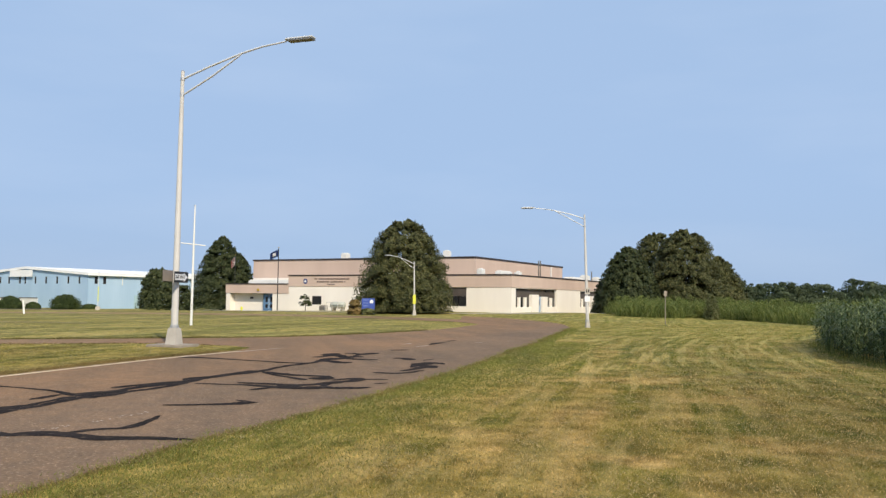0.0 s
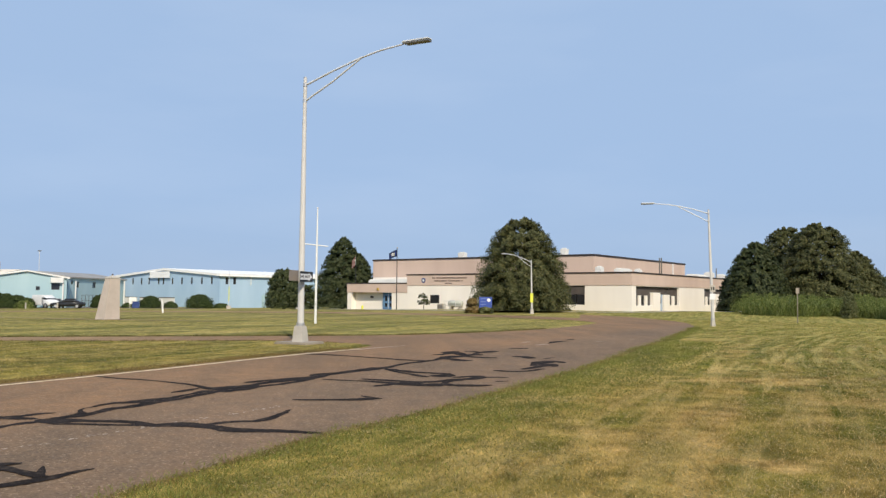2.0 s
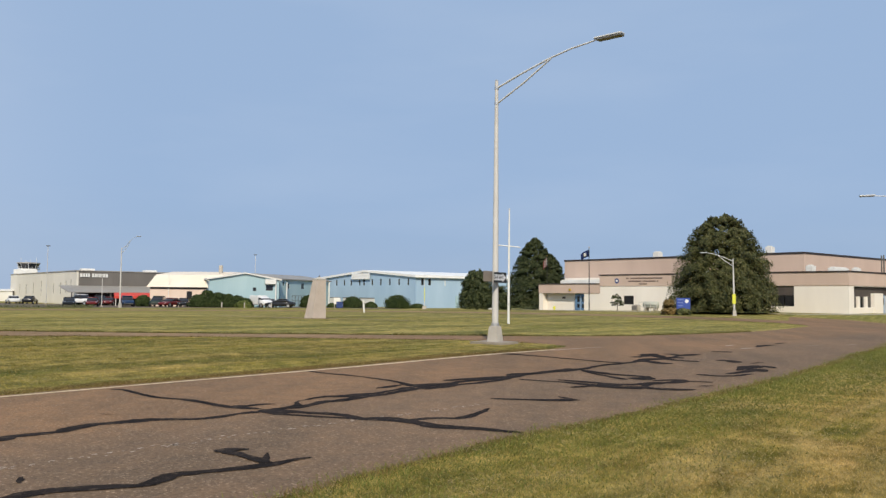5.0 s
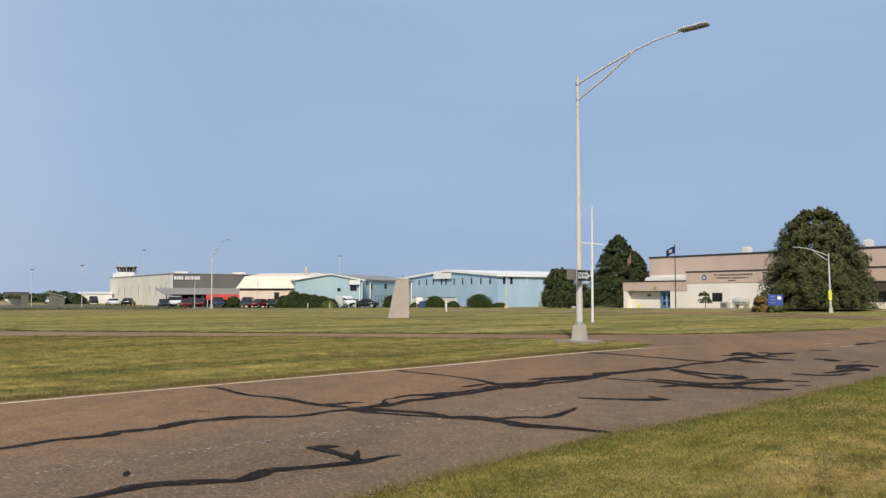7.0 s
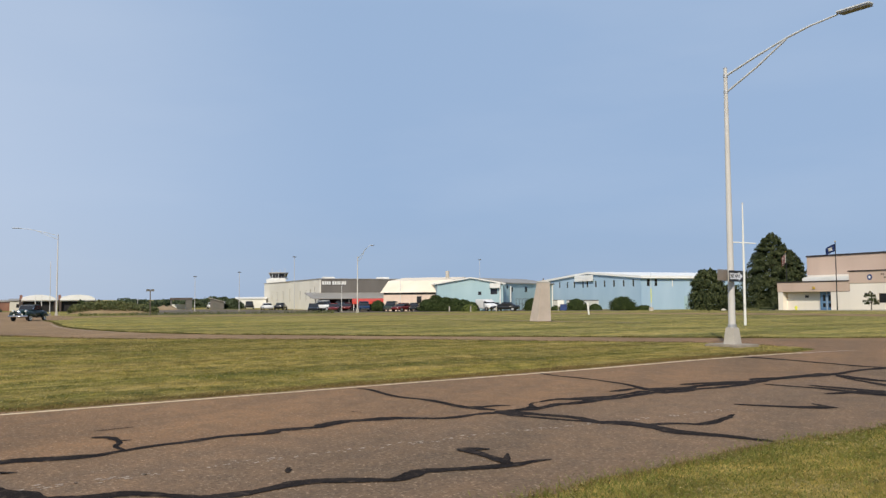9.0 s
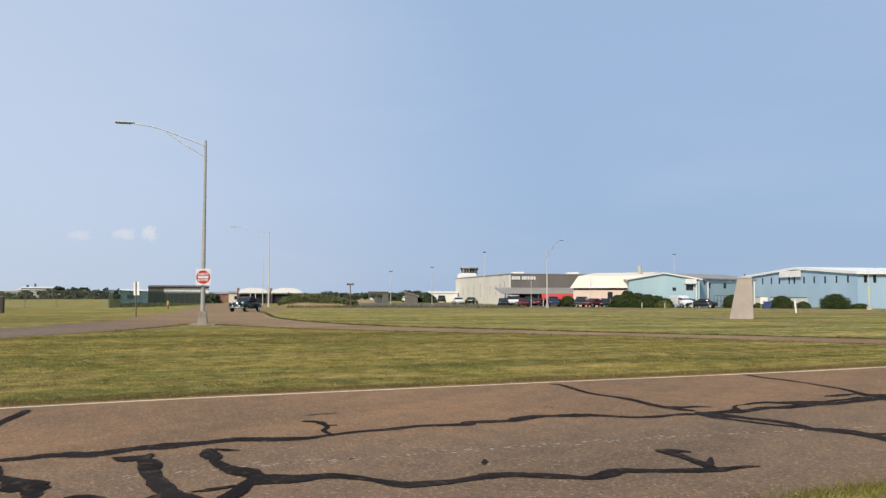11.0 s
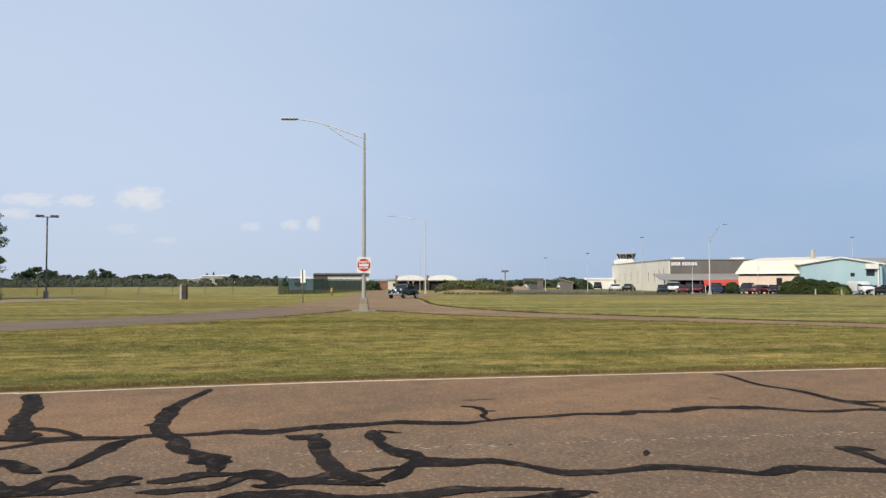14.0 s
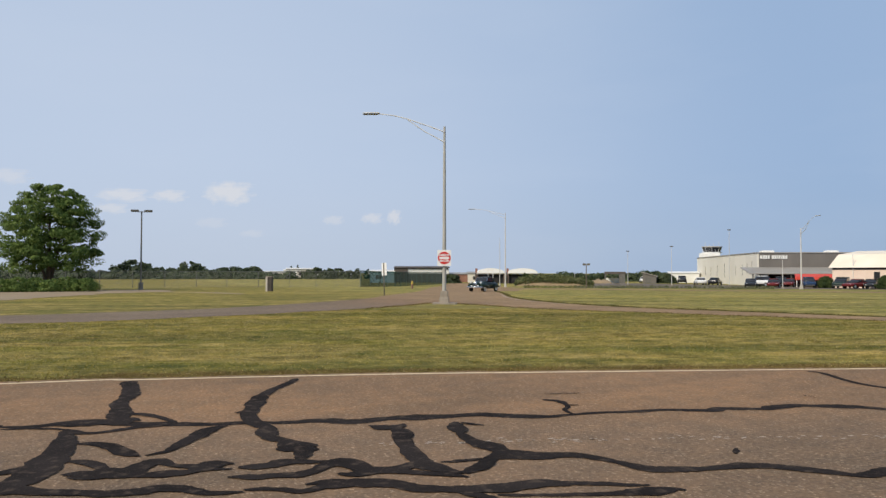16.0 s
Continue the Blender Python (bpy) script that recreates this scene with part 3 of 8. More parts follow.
REDCLOTH = plain("red_awning_cloth", (0.55, 0.05, 0.035), (0.66, 0.08, 0.05), 2.0, 0.7)
# near-black, for sheets that stand for the shade inside openings
DARKIN = plain("dark_interior", (0.012, 0.012, 0.013), (0.03, 0.028, 0.027), 1.0, 0.8)
DARKPIER = plain("dark_brick", (0.075, 0.055, 0.045), (0.12, 0.09, 0.075), 1.0, 0.85)
RUST = plain("brick_red", (0.22, 0.11, 0.085), (0.30, 0.16, 0.12), 1.0, 0.8)
BARK = plain("bark", (0.055, 0.042, 0.032), (0.11, 0.085, 0.065), 3.0, 0.9, 0, 14, 0.8, (1, 1, 0.2))
WOODPOST = plain("weathered_post", (0.10, 0.08, 0.065), (0.17, 0.14, 0.11), 3.0, 0.85, 0, 20, 0.4, (1, 1, 0.2))
BLACK = plain("black_paint", (0.012, 0.012, 0.013), (0.025, 0.025, 0.025), 3.0, 0.4)
RUBBER = plain("tyre_rubber", (0.016, 0.016, 0.016), (0.03, 0.03, 0.03), 8.0, 0.85)
CHROME = plain("chrome", (0.62, 0.62, 0.63), (0.72, 0.72, 0.73), 4.0, 0.16, 0.95, 50, 0.0)
REDSIGN = plain("sign_red", (0.50, 0.022, 0.022), (0.60, 0.035, 0.03), 3.0, 0.45)
WHITESIGN = plain("sign_white", (0.74, 0.74, 0.74), (0.82, 0.82, 0.82), 3.0, 0.45)
YELLOW = plain("yellow_sleeve", (0.66, 0.66, 0.05), (0.74, 0.74, 0.09), 3.0, 0.5)
OCHRE = plain("ochre_paint", (0.45, 0.30, 0.04), (0.55, 0.38, 0.07), 4.0, 0.6)
NAVY = plain("navy_cloth", (0.018, 0.04, 0.15), (0.035, 0.065, 0.22), 2.0, 0.7)
SIGNBLUE = plain("sign_blue", (0.035, 0.07, 0.30), (0.055, 0.10, 0.38), 2.0, 0.5)
REDCAR = plain("red_car_paint", (0.11, 0.012, 0.012), (0.14, 0.017, 0.016), 1.0, 0.25)
DARKCAR = plain("black_car_paint", (0.014, 0.015, 0.018), (0.022, 0.023, 0.026), 1.0, 0.22)
BLUECAR = plain("blue_car_paint", (0.012, 0.030, 0.075), (0.018, 0.040, 0.095), 1.0, 0.22)
WHITECAR = plain("white_car_paint", (0.72, 0.72, 0.72), (0.80, 0.80, 0.80), 1.0, 0.25)
GREENCAR = plain("dark_green_car_paint", (0.006, 0.020, 0.016), (0.010, 0.028, 0.023), 1.0, 0.42, spec=0.3)
SILVERCAR = plain("silver_car_paint", (0.35, 0.36, 0.37), (0.45, 0.46, 0.47), 1.0, 0.25, 0.4)
LIGHTS = plain("lamp_glass", (0.55, 0.55, 0.52), (0.7, 0.7, 0.68), 6.0, 0.15)
TAIL = plain("tail_lamp_glass", (0.30, 0.012, 0.01), (0.42, 0.02, 0.015), 6.0, 0.2)
CLOTHTOP = plain("black_soft_top", (0.012, 0.014, 0.015), (0.025, 0.027, 0.028), 6.0, 0.9)
SCREEN = plain("green_screen_cloth", (0.012, 0.085, 0.060), (0.022, 0.115, 0.082), 0.5, 0.85, 0, 8, 0.2)
st = SCREEN.node_tree
sa, sb = st.nodes.new("ShaderNodeBsdfTransparent"), st.nodes.new("ShaderNodeMixShader")
sb.inputs[0].default_value = 0.27
st.links.new(st.nodes["Principled BSDF"].outputs[0], sb.inputs[1])
st.links.new(sa.outputs[0], sb.inputs[2])
st.links.new(sb.outputs[0], st.nodes["Material Output"].inputs[0])
LIPGRASS = foliage("lip_grass", (0.085, 0.080, 0.025), (0.145, 0.130, 0.042), (0.22, 0.185, 0.068))
DRYVERGE = foliage("dry_verge_grass", (0.11, 0.080, 0.028), (0.205, 0.145, 0.055), (0.32, 0.225, 0.10))
FENCEPOST = plain("green_fence_post", (0.05, 0.085, 0.07), (0.08, 0.12, 0.10), 3.0, 0.6)
DIRT = plain("bare_earth", (0.24, 0.170, 0.098), (0.34, 0.25, 0.150), 0.4, 0.95, 0, 8, 0.5)
WIRE = plain("fence_wire", (0.11, 0.11, 0.10), (0.17, 0.17, 0.16), 3.0, 0.5, 0.4)
CONIFER = foliage("dark_conifer_leaves", (0.026, 0.042, 0.018), (0.060, 0.078, 0.031), (0.140, 0.155, 0.066), 0.5, 0.3)
BROADLEAF = foliage("linden_leaves", (0.044, 0.056, 0.023), (0.105, 0.115, 0.043), (0.215, 0.200, 0.086), 0.5, 0.3)
MAPLE = foliage("maple_leaves", (0.042, 0.080, 0.016), (0.100, 0.162, 0.034), (0.20, 0.265, 0.070))
HEDGE = foliage("hedge_leaves", (0.023, 0.042, 0.012), (0.050, 0.077, 0.022), (0.10, 0.13, 0.042))
REEDLEAF = foliage("reed_leaves", (0.026, 0.050, 0.014), (0.070, 0.105, 0.034), (0.26, 0.30, 0.14), 0.42, 0.3)
TALLGRASS = foliage("tall_meadow_grass", (0.070, 0.105, 0.025), (0.145, 0.185, 0.046), (0.27, 0.29, 0.10))
# distance haze put into these greens: bluish and low in contrast
FARLEAF = foliage("far_tree_leaves", (0.042, 0.060, 0.034), (0.066, 0.090, 0.047), (0.095, 0.122, 0.066))
SCRUB = foliage("scrub_leaves", (0.070, 0.088, 0.034), (0.13, 0.145, 0.058), (0.22, 0.215, 0.10))


# ---- land and roads ----
def make_ground():
    rs = np.concatenate([np.arange(0.8, 40, 0.8), np.arange(40, 170, 2.0), 170 * 1.16 ** np.arange(0, 22)])
    na = 240
    ang = np.linspace(0, 2 * np.pi, na, endpoint=False)
    vs = [(0.0, 0.0, 0.0)] + [(r * math.cos(a), r * math.sin(a), float(land(r * math.cos(a), r * math.sin(a)))) for r in rs for a in ang]
    fs = [(0, 1 + k, 1 + (k + 1) % na) for k in range(na)]
    for i in range(len(rs) - 1):
        b, c = 1 + i * na, 1 + (i + 1) * na
        fs += [(b + k, c + k, c + (k + 1) % na, b + (k + 1) % na) for k in range(na)]
    me = bpy.data.meshes.new("ground")
    me.from_pydata(vs, [], fs)
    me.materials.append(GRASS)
    me.polygons.foreach_set("use_smooth", [True] * len(fs))
    return tagged(new("ground", me), "mown summer grass, green with straw-dry patches", "lawn", kind="structure")


ground = make_ground()

LEFT_EDGE = catmull([(-14.2, -60), (-13.3, -14), (-12.75, -1.26), (-12.5, 0.5), (-11.75, 4.0), (-10.75, 7.3), (-9.6, 11.0), (-8.3, 15.0), (-7.1, 19.3), (-5.9, 22.6)], 0.35)
NEAR_EDGE = catmull([(-6.6, -60), (-5.6, -10), (-4.75, 0), (-3.95, 3.6), (-3.47, 5.24), (-2.64, 8.35), (-1.87, 10.4), (-0.93, 13.3), (0.61, 18.4), (1.93, 23.8), (3.85, 31.4), (6.7, 44.7), (7.9, 51.0), (9.0, 63.0), (8.3, 74.0), (6.5, 82.0), (2.0, 87.5)], 0.35)
RING = catmull([(0.8, 70.5), (-3.5, 77.0), (-10, 81.8), (-20, 86.0), (-35, 88.5), (-50, 85.0), (-61, 77.5), (-75, 66.0), (-86, 57.0), (-91, 50.0), (-88, 44.0), (-80, 39.5)], 1.0)


def beside(line, d):
    out = []
    for i, (x, y) in enumerate(line):
        a, b = line[max(i - 1, 0)], line[min(i + 1, len(line) - 1)]
        v = Vector((b[0] - a[0], b[1] - a[1])).normalized()
        out.append((x + v.y * d, y - v.x * d))
    return out


ring_out = beside(RING, 3.0)[3:-9]
ring_in = beside(RING, -3.0)
FAR_LEFT = catmull([(-161, 69.5), (-105, 42.5), (-80, 31.0), (-67.9, 24.8), (-58.0, 19.6), (-49.6, 15.6), (-41.3, 9.9), (-35.8, 4.9), (-33.4, 0.4), (-32.0, -3.2), (-30.8, -20), (-30.5, -60)], 0.8)
outer = ragged(NEAR_EDGE, 0.035, 1) + ring_out + [(-97.0, 52.5), (-112.0, 57.0), (-164, 79.5)] + ragged(FAR_LEFT, 0.05, 2)
island = ragged(catmull([(0.6, 66.0), (2.2, 59.0), (2.1, 53.5), (-0.9, 40.5), (-4.3, 33.7), (-7.1, 30.7), (-11.6, 28.4), (-15.0, 27.0), (-20.5, 24.6), (-25.4, 23.0), (-30.2, 21.6), (-36.0, 21.7), (-43.0, 23.4), (-49.0, 25.6), (-57.7, 29.6), (-66.0, 33.6), (-77.0, 38.2)], 0.5), 0.03, 3)[:-1] + ring_in[::-1]
triangle = ragged(LEFT_EDGE, 0.03, 4) + ragged(catmull([(-5.7, 23.4), (-5.8, 24.4), (-7.0, 25.3), (-9.6, 25.9), (-13.1, 24.7), (-18.0, 23.1), (-24.4, 19.9), (-30.5, 17.2), (-35.0, 16.9), (-38.6, 16.3), (-38.8, 15.4), (-36.5, 13.5), (-33.2, 10.2), (-29.7, 5.4), (-27.2, 0.3), (-26.7, -2.7), (-25.8, -20), (-25.5, -59)], 0.4), 0.04, 5)
road = paving("road", outer, [island, triangle], 0.0, TAR_ROAD, 1.7)
tagged(road, "reddish brown chip-sealed asphalt road round a grass island", "road", kind="structure")

lot = paving("parking_lot", [polar(a, r) for a, r in ((58, 116), (52, 116), (46, 118), (40, 122), (34, 134), (29, 136), (24.5, 128), (24.2, 131), (29, 148), (34, 150), (40, 152), (45, 158), (48, 168), (53, 185), (58, 190))], [], 0.0, LOT, 3.0)
tagged(lot, "grey asphalt parking lot before the hangars", "parking lot", kind="structure")
earth = paving("earth_lot", ragged(catmull([polar(a, r) for a, r in ((104, 50), (97, 53), (92, 66), (89, 80), (87, 84), (85.5, 94), (87.5, 100), (92, 97), (97, 97), (104, 97))], 1.5), 0.4, 8), [], -0.004, DIRT, 4.0)
tagged(earth, "bare sandy earth beside the lawn", "ground", kind="structure")
path = part("path", ribbon(bmesh.new(), catmull([(-40.5, 53.0), (-35, 51.8), (-29.5, 50.0), (-24, 48.6), (-20.5, 47.6)], 0.8), (0.5, 0.9, 1.3, 0.9, 0.5), 0.0, 3, 0.25), DIRT, None)
tagged(path, "thin worn earth path through the grass at the monument", "path", kind="structure")
bare = part("path", ribbon(bmesh.new(), catmull([(-95.0, 0.5), (-90.0, 3.0), (-84.0, 7.0), (-78.0, 9.6), (-70.0, 11.2)], 0.8), (0.6, 2.6, 1.2, 2.8, 0.5), 0.0, 5, 0.35), DIRT, None)
tagged(bare, "bare sandy streak in the dry grass beyond the side road", "path", kind="structure")
walk_strip = part("pavement", ribbon(bmesh.new(), catmull([(-60, 108), (-46, 112.5), (-33, 108.0), (-22, 102.0), (-10, 97.2), (2, 95.6), (8, 96.2), (13, 101), (20, 114)], 1.5), (1.6, 1.6), 0.012), CONCRETE, None)
tagged(walk_strip, "pale concrete pavement along the long building", "pavement", kind="structure")

# painted lines and tar seals lie on the road
edge = [(x + 0.22, y - 0.03) for x, y in LEFT_EDGE]
part("edge_line", ribbon(bmesh.new(), edge, (0.105, 0.105), 0.003, 1, 0.2), LINE, road, "worn cream edge line")
rim = [(x, y - 0.28) for x, y in island if -60 < x < -33 and y < 31.5]
part("edge_line", ribbon(bmesh.new(), rim, (0.04, 0.10, 0.10, 0.04), 0.003, 4, 0.3), WORN, road, "worn cream edge line round the island")
for a, b in (((-1.31, 27.19), (-1.07, 27.79)), ((-0.82, 25.88), (-0.46, 26.63)), ((1.16, 28.87), (1.42, 28.96)), ((2.39, 30.23), (2.67, 30.53))):
    part("lane_dash", ribbon(bmesh.new(), catmull([a, b], 0.3), (0.09, 0.09), 0.004, 2, 0.5), WORN, road, "worn pale lane dash")
part("edge_line", ribbon(bmesh.new(), catmull([(-5.67, 22.21), (-5.34, 23.08), (-5.05, 23.72), (-4.71, 24.39)], 0.4), (0.08, 0.10, 0.07, 0.05), 0.004, 2, 0.4), WORN, road, "worn end of the cream edge line")
rng = np.random.default_rng(3)
specks = []
for k in range(170):
    y0 = float(rng.uniform(2.2, 11.0))
    x0 = -6.40 + 0.33 * (y0 - 4.25) + 0.012 * (y0 - 4.25) ** 2 + float(rng.normal()) * 0.04
    w, l = rng.uniform(0.007, 0.018), rng.uniform(0.01, 0.04)
    specks += [(x0 - w, y0 - l, surface(x0, y0) + 0.003), (x0 + w, y0 - l * 0.7, surface(x0, y0) + 0.003), (x0 + w * 0.8, y0 + l, surface(x0, y0) + 0.003), (x0 - w * 0.9, y0 + l * 0.8, surface(x0, y0) + 0.003)]
tagged(soup("centre_trace", np.array(specks), 4, WORN, road, "specks of a worn-off centre line"), kind="stuff")

SEALS = itertools.count()


def seal(line, widths):
    """One strand of tar poured along a crack."""
    k = next(SEALS)
    fine = catmull(line, 0.035)
    rng = np.random.default_rng(50 + k)
    wob = np.convolve(rng.normal(size=(len(fine) + 8)), np.ones(9) / 9, "valid") * 0.03
    fine = [(x + w, y - w * 0.4) for (x, y), w in zip(fine, wob)]
    n = len(fine)
    widths = [float(np.interp(i / (n - 1), np.linspace(0, 1, len(widths)), widths)) * min(1.0, 0.4 + 0.2 * min(i, n - 1 - i)) for i in range(n)]
    part("crack_seal", ribbon(bmesh.new(), fine, widths, 0.003 + 0.00007 * k, k, 0.32), SEAL, road, "black tar crack seal")


seal([(-9.13, -0.92), (-9.04, -0.62), (-9.09, -0.38), (-9.07, -0.02), (-8.85, 0.23), (-8.67, 0.59), (-8.51, 0.99), (-8.46, 1.31), (-8.34, 1.62), (-8.30, 1.95), (-8.14, 2.25), (-8.15, 2.73), (-8.05, 3.21), (-8.00, 3.62), (-7.66, 4.10), (-7.63, 4.49), (-7.59, 4.95), (-7.49, 5.60), (-7.29, 6.05), (-7.34, 6.24), (-7.13, 6.69), (-7.17, 7.22)], (0.12, 0.16, 0.32, 0.19, 0.18, 0.16, 0.18, 0.18, 0.30, 0.24, 0.30, 0.16, 0.18, 0.20, 0.12, 0.12, 0.12, 0.11, 0.22, 0.20, 0.14, 0.15))
seal([(-7.16, 6.65), (-7.22, 7.07), (-7.08, 7.31), (-6.94, 7.57), (-6.73, 7.78), (-6.47, 7.92), (-6.28, 8.17), (-6.19, 8.58), (-6.11, 8.82)], (0.17, 0.22, 0.18, 0.26, 0.17, 0.13, 0.17, 0.13, 0.30))
seal([(-9.52, 9.84), (-9.20, 9.82), (-8.33, 9.40), (-7.60, 9.31), (-7.11, 9.14), (-6.71, 9.01), (-6.22, 8.98)], (0.12, 0.08, 0.10, 0.14, 0.12, 0.17, 0.16))
seal([(-6.20, 8.94), (-5.95, 8.93), (-5.66, 8.99), (-5.35, 9.00), (-5.13, 9.03), (-4.85, 8.94), (-4.65, 8.83), (-4.42, 8.97), (-4.09, 8.91), (-3.73, 8.73), (-3.50, 8.69), (-3.16, 8.73), (-2.86, 8.72), (-2.62, 8.69)], (0.27, 0.39, 0.20, 0.17, 0.17, 0.16, 0.21, 0.26, 0.23, 0.20, 0.22, 0.20, 0.16, 0.13))
seal([(-5.90, 8.74), (-5.51, 8.74), (-5.15, 8.78), (-4.79, 8.82), (-4.56, 8.82)], (0.18, 0.12, 0.13, 0.12, 0.14))
seal([(-4.48, 8.80), (-4.13, 8.98), (-3.88, 9.26), (-3.64, 9.40), (-3.56, 9.78), (-3.55, 10.39)], (0.13, 0.11, 0.14, 0.16, 0.09, 0.04))
seal([(-6.74, 9.05), (-6.54, 9.19), (-6.43, 9.40), (-6.31, 9.50)], (0.21, 0.12, 0.12, 0.08))
seal([(-6.06, 8.99), (-5.98, 9.24), (-5.99, 9.52), (-6.20, 9.85), (-6.18, 10.11), (-6.12, 10.47), (-5.93, 10.61), (-5.80, 10.87), (-5.61, 11.24), (-5.56, 11.73), (-5.48, 12.18)], (0.21, 0.23, 0.08, 0.04, 0.17, 0.33, 0.31, 0.17, 0.10, 0.12, 0.27))
seal([(-5.89, 9.16), (-5.85, 9.57), (-5.84, 9.99), (-5.69, 10.17), (-5.65, 10.59), (-5.62, 10.80), (-5.48, 11.14), (-5.37, 11.72), (-5.29, 12.09)], (0.17, 0.14, 0.13, 0.17, 0.21, 0.17, 0.13, 0.17, 0.21))
seal([(-5.92, 11.75), (-5.85, 12.12), (-5.78, 12.41)], (0.10, 0.18, 0.12))
seal([(-8.47, 13.84), (-7.94, 13.58), (-7.26, 13.41), (-6.52, 13.07), (-6.09, 12.85), (-5.66, 12.47), (-5.43, 12.29)], (0.10, 0.16, 0.16, 0.13, 0.17, 0.22, 0.26))
seal([(-5.52, 12.27), (-5.36, 12.59), (-5.16, 12.84), (-5.05, 13.37), (-4.87, 13.75), (-4.69, 14.15), (-4.49, 14.56), (-4.35, 15.21), (-4.16, 15.79), (-3.96, 16.41), (-3.69, 16.81)], (0.56, 0.47, 0.18, 0.21, 0.30, 0.36, 0.18, 0.26, 0.30, 0.30, 0.30))
seal([(-5.30, 12.00), (-5.06, 12.35), (-4.89, 12.95), (-4.66, 13.43), (-4.53, 14.00), (-4.45, 14.80), (-4.30, 15.47), (-3.98, 16.00), (-3.74, 16.50)], (0.30, 0.21, 0.17, 0.17, 0.20, 0.10, 0.21, 0.25, 0.18))
seal([(-5.40, 13.33), (-5.18, 13.73), (-4.91, 14.16), (-4.68, 14.48)], (0.17, 0.22, 0.18, 0.18))
seal([(-4.65, 14.72), (-4.55, 15.12), (-4.30, 15.47)], (0.13, 0.27, 0.21))
seal([(-4.27, 14.20), (-3.73, 14.11), (-3.35, 14.06), (-2.86, 13.87), (-2.39, 13.97)], (0.13, 0.13, 0.18, 0.26, 0.27))
seal([(-3.86, 11.35), (-3.46, 11.44), (-2.98, 11.56), (-2.77, 11.71), (-2.63, 11.76)], (0.14, 0.14, 0.14, 0.23, 0.14))
seal([(-3.03, 12.03), (-2.79, 11.84), (-2.69, 11.81)], (0.09, 0.10, 0.09))
seal([(-6.51, 20.22), (-5.86, 20.08), (-5.18, 19.75), (-4.37, 19.32), (-3.61, 18.92), (-3.12, 18.79)], (0.27, 0.25, 0.22, 0.21, 0.21, 0.22))
seal([(-4.02, 16.59), (-3.71, 16.80), (-3.53, 17.72), (-3.27, 18.43), (-3.04, 19.00), (-2.85, 19.59), (-2.61, 20.42)], (0.36, 0.18, 0.16, 0.25, 0.18, 0.29, 0.17))
seal([(-3.23, 20.66), (-3.00, 21.14), (-2.91, 21.61), (-2.45, 20.88), (-2.22, 20.73)], (0.34, 0.21, 0.69, 0.40, 0.35))
seal([(-3.16, 21.75), (-2.97, 22.04), (-2.82, 22.31)], (0.22, 0.33, 0.21))
seal([(-2.62, 22.38), (-2.27, 22.02), (-2.29, 21.13), (-2.04, 21.19)], (0.43, 0.17, 0.10, 0.45))
seal([(-2.10, 21.83), (-1.99, 22.32), (-1.77, 22.62)], (0.21, 0.33, 0.35))
seal([(-2.83, 19.41), (-2.63, 19.46), (-2.30, 19.03), (-2.14, 19.24)], (0.53, 0.29, 0.55, 0.35))
seal([(-2.92, 19.57), (-2.61, 20.42), (-2.02, 20.19), (-1.59, 20.11)], (0.18, 0.39, 0.26, 0.27))
seal([(-1.28, 20.78), (-0.99, 20.67), (-0.79, 20.15)], (0.40, 0.34, 0.23))
seal([(-1.55, 23.94), (-1.26, 24.03), (-0.97, 24.12)], (0.29, 0.39, 0.30))
seal([(-0.45, 26.96), (-0.18, 28.09), (0.07, 28.53)], (0.12, 0.26, 0.40))
seal([(0.17, 29.32), (0.49, 30.22)], (0.18, 0.20))
seal([(-0.69, 18.01), (-0.52, 18.83), (-0.27, 19.40), (-0.07, 19.28), (0.03, 18.97)], (0.08, 0.18, 0.45, 0.30, 0.08))
seal([(-0.87, 17.11), (-0.61, 17.59), (-0.38, 18.09), (-0.13, 18.00)], (0.16, 0.21, 0.26, 0.42))
seal([(-0.58, 18.50), (-0.32, 18.41), (-0.13, 18.15)], (0.44, 0.45, 0.20))
seal([(-1.39, 16.72), (-1.03, 16.55), (-0.70, 16.76), (-0.37, 17.37)], (0.25, 0.18, 0.18, 0.10))
seal([(-0.46, 20.05), (-0.19, 20.69)], (0.08, 0.08))
seal([(-3.68, 16.67), (-3.30, 15.98), (-2.99, 15.57), (-2.50, 15.02)], (0.08, 0.13, 0.12, 0.13))
seal([(-3.54, 16.57), (-3.08, 16.04), (-2.77, 15.87), (-2.22, 15.76)], (0.14, 0.27, 0.23, 0.17))
seal([(-2.48, 15.47), (-2.24, 15.31), (-2.19, 15.89)], (0.31, 0.34, 0.07))
seal([(-3.61, 14.43), (-3.05, 14.26), (-2.63, 14.17), (-2.24, 14.26), (-2.00, 14.72), (-1.71, 14.89), (-1.49, 15.38)], (0.13, 0.20, 0.27, 0.18, 0.17, 0.26, 0.27))
seal([(-2.04, 15.02), (-1.75, 15.31), (-1.50, 15.48)], (0.13, 0.21, 0.36))
seal([(-3.14, 13.31), (-2.84, 13.74), (-2.70, 14.05), (-2.33, 14.24), (-2.06, 14.40), (-1.80, 14.76)], (0.18, 0.22, 0.23, 0.21, 0.23, 0.16))
seal([(-2.84, 13.74), (-2.43, 13.65), (-2.07, 13.83), (-1.87, 13.78), (-1.49, 13.79), (-1.20, 13.94)], (0.25, 0.20, 0.40, 0.26, 0.26, 0.12))
seal([(-2.05, 13.83), (-2.00, 14.33), (-1.92, 14.63)], (0.09, 0.17, 0.08))
seal([(-1.69, 15.21), (-1.33, 15.30), (-1.00, 15.27)], (0.25, 0.16, 0.16))
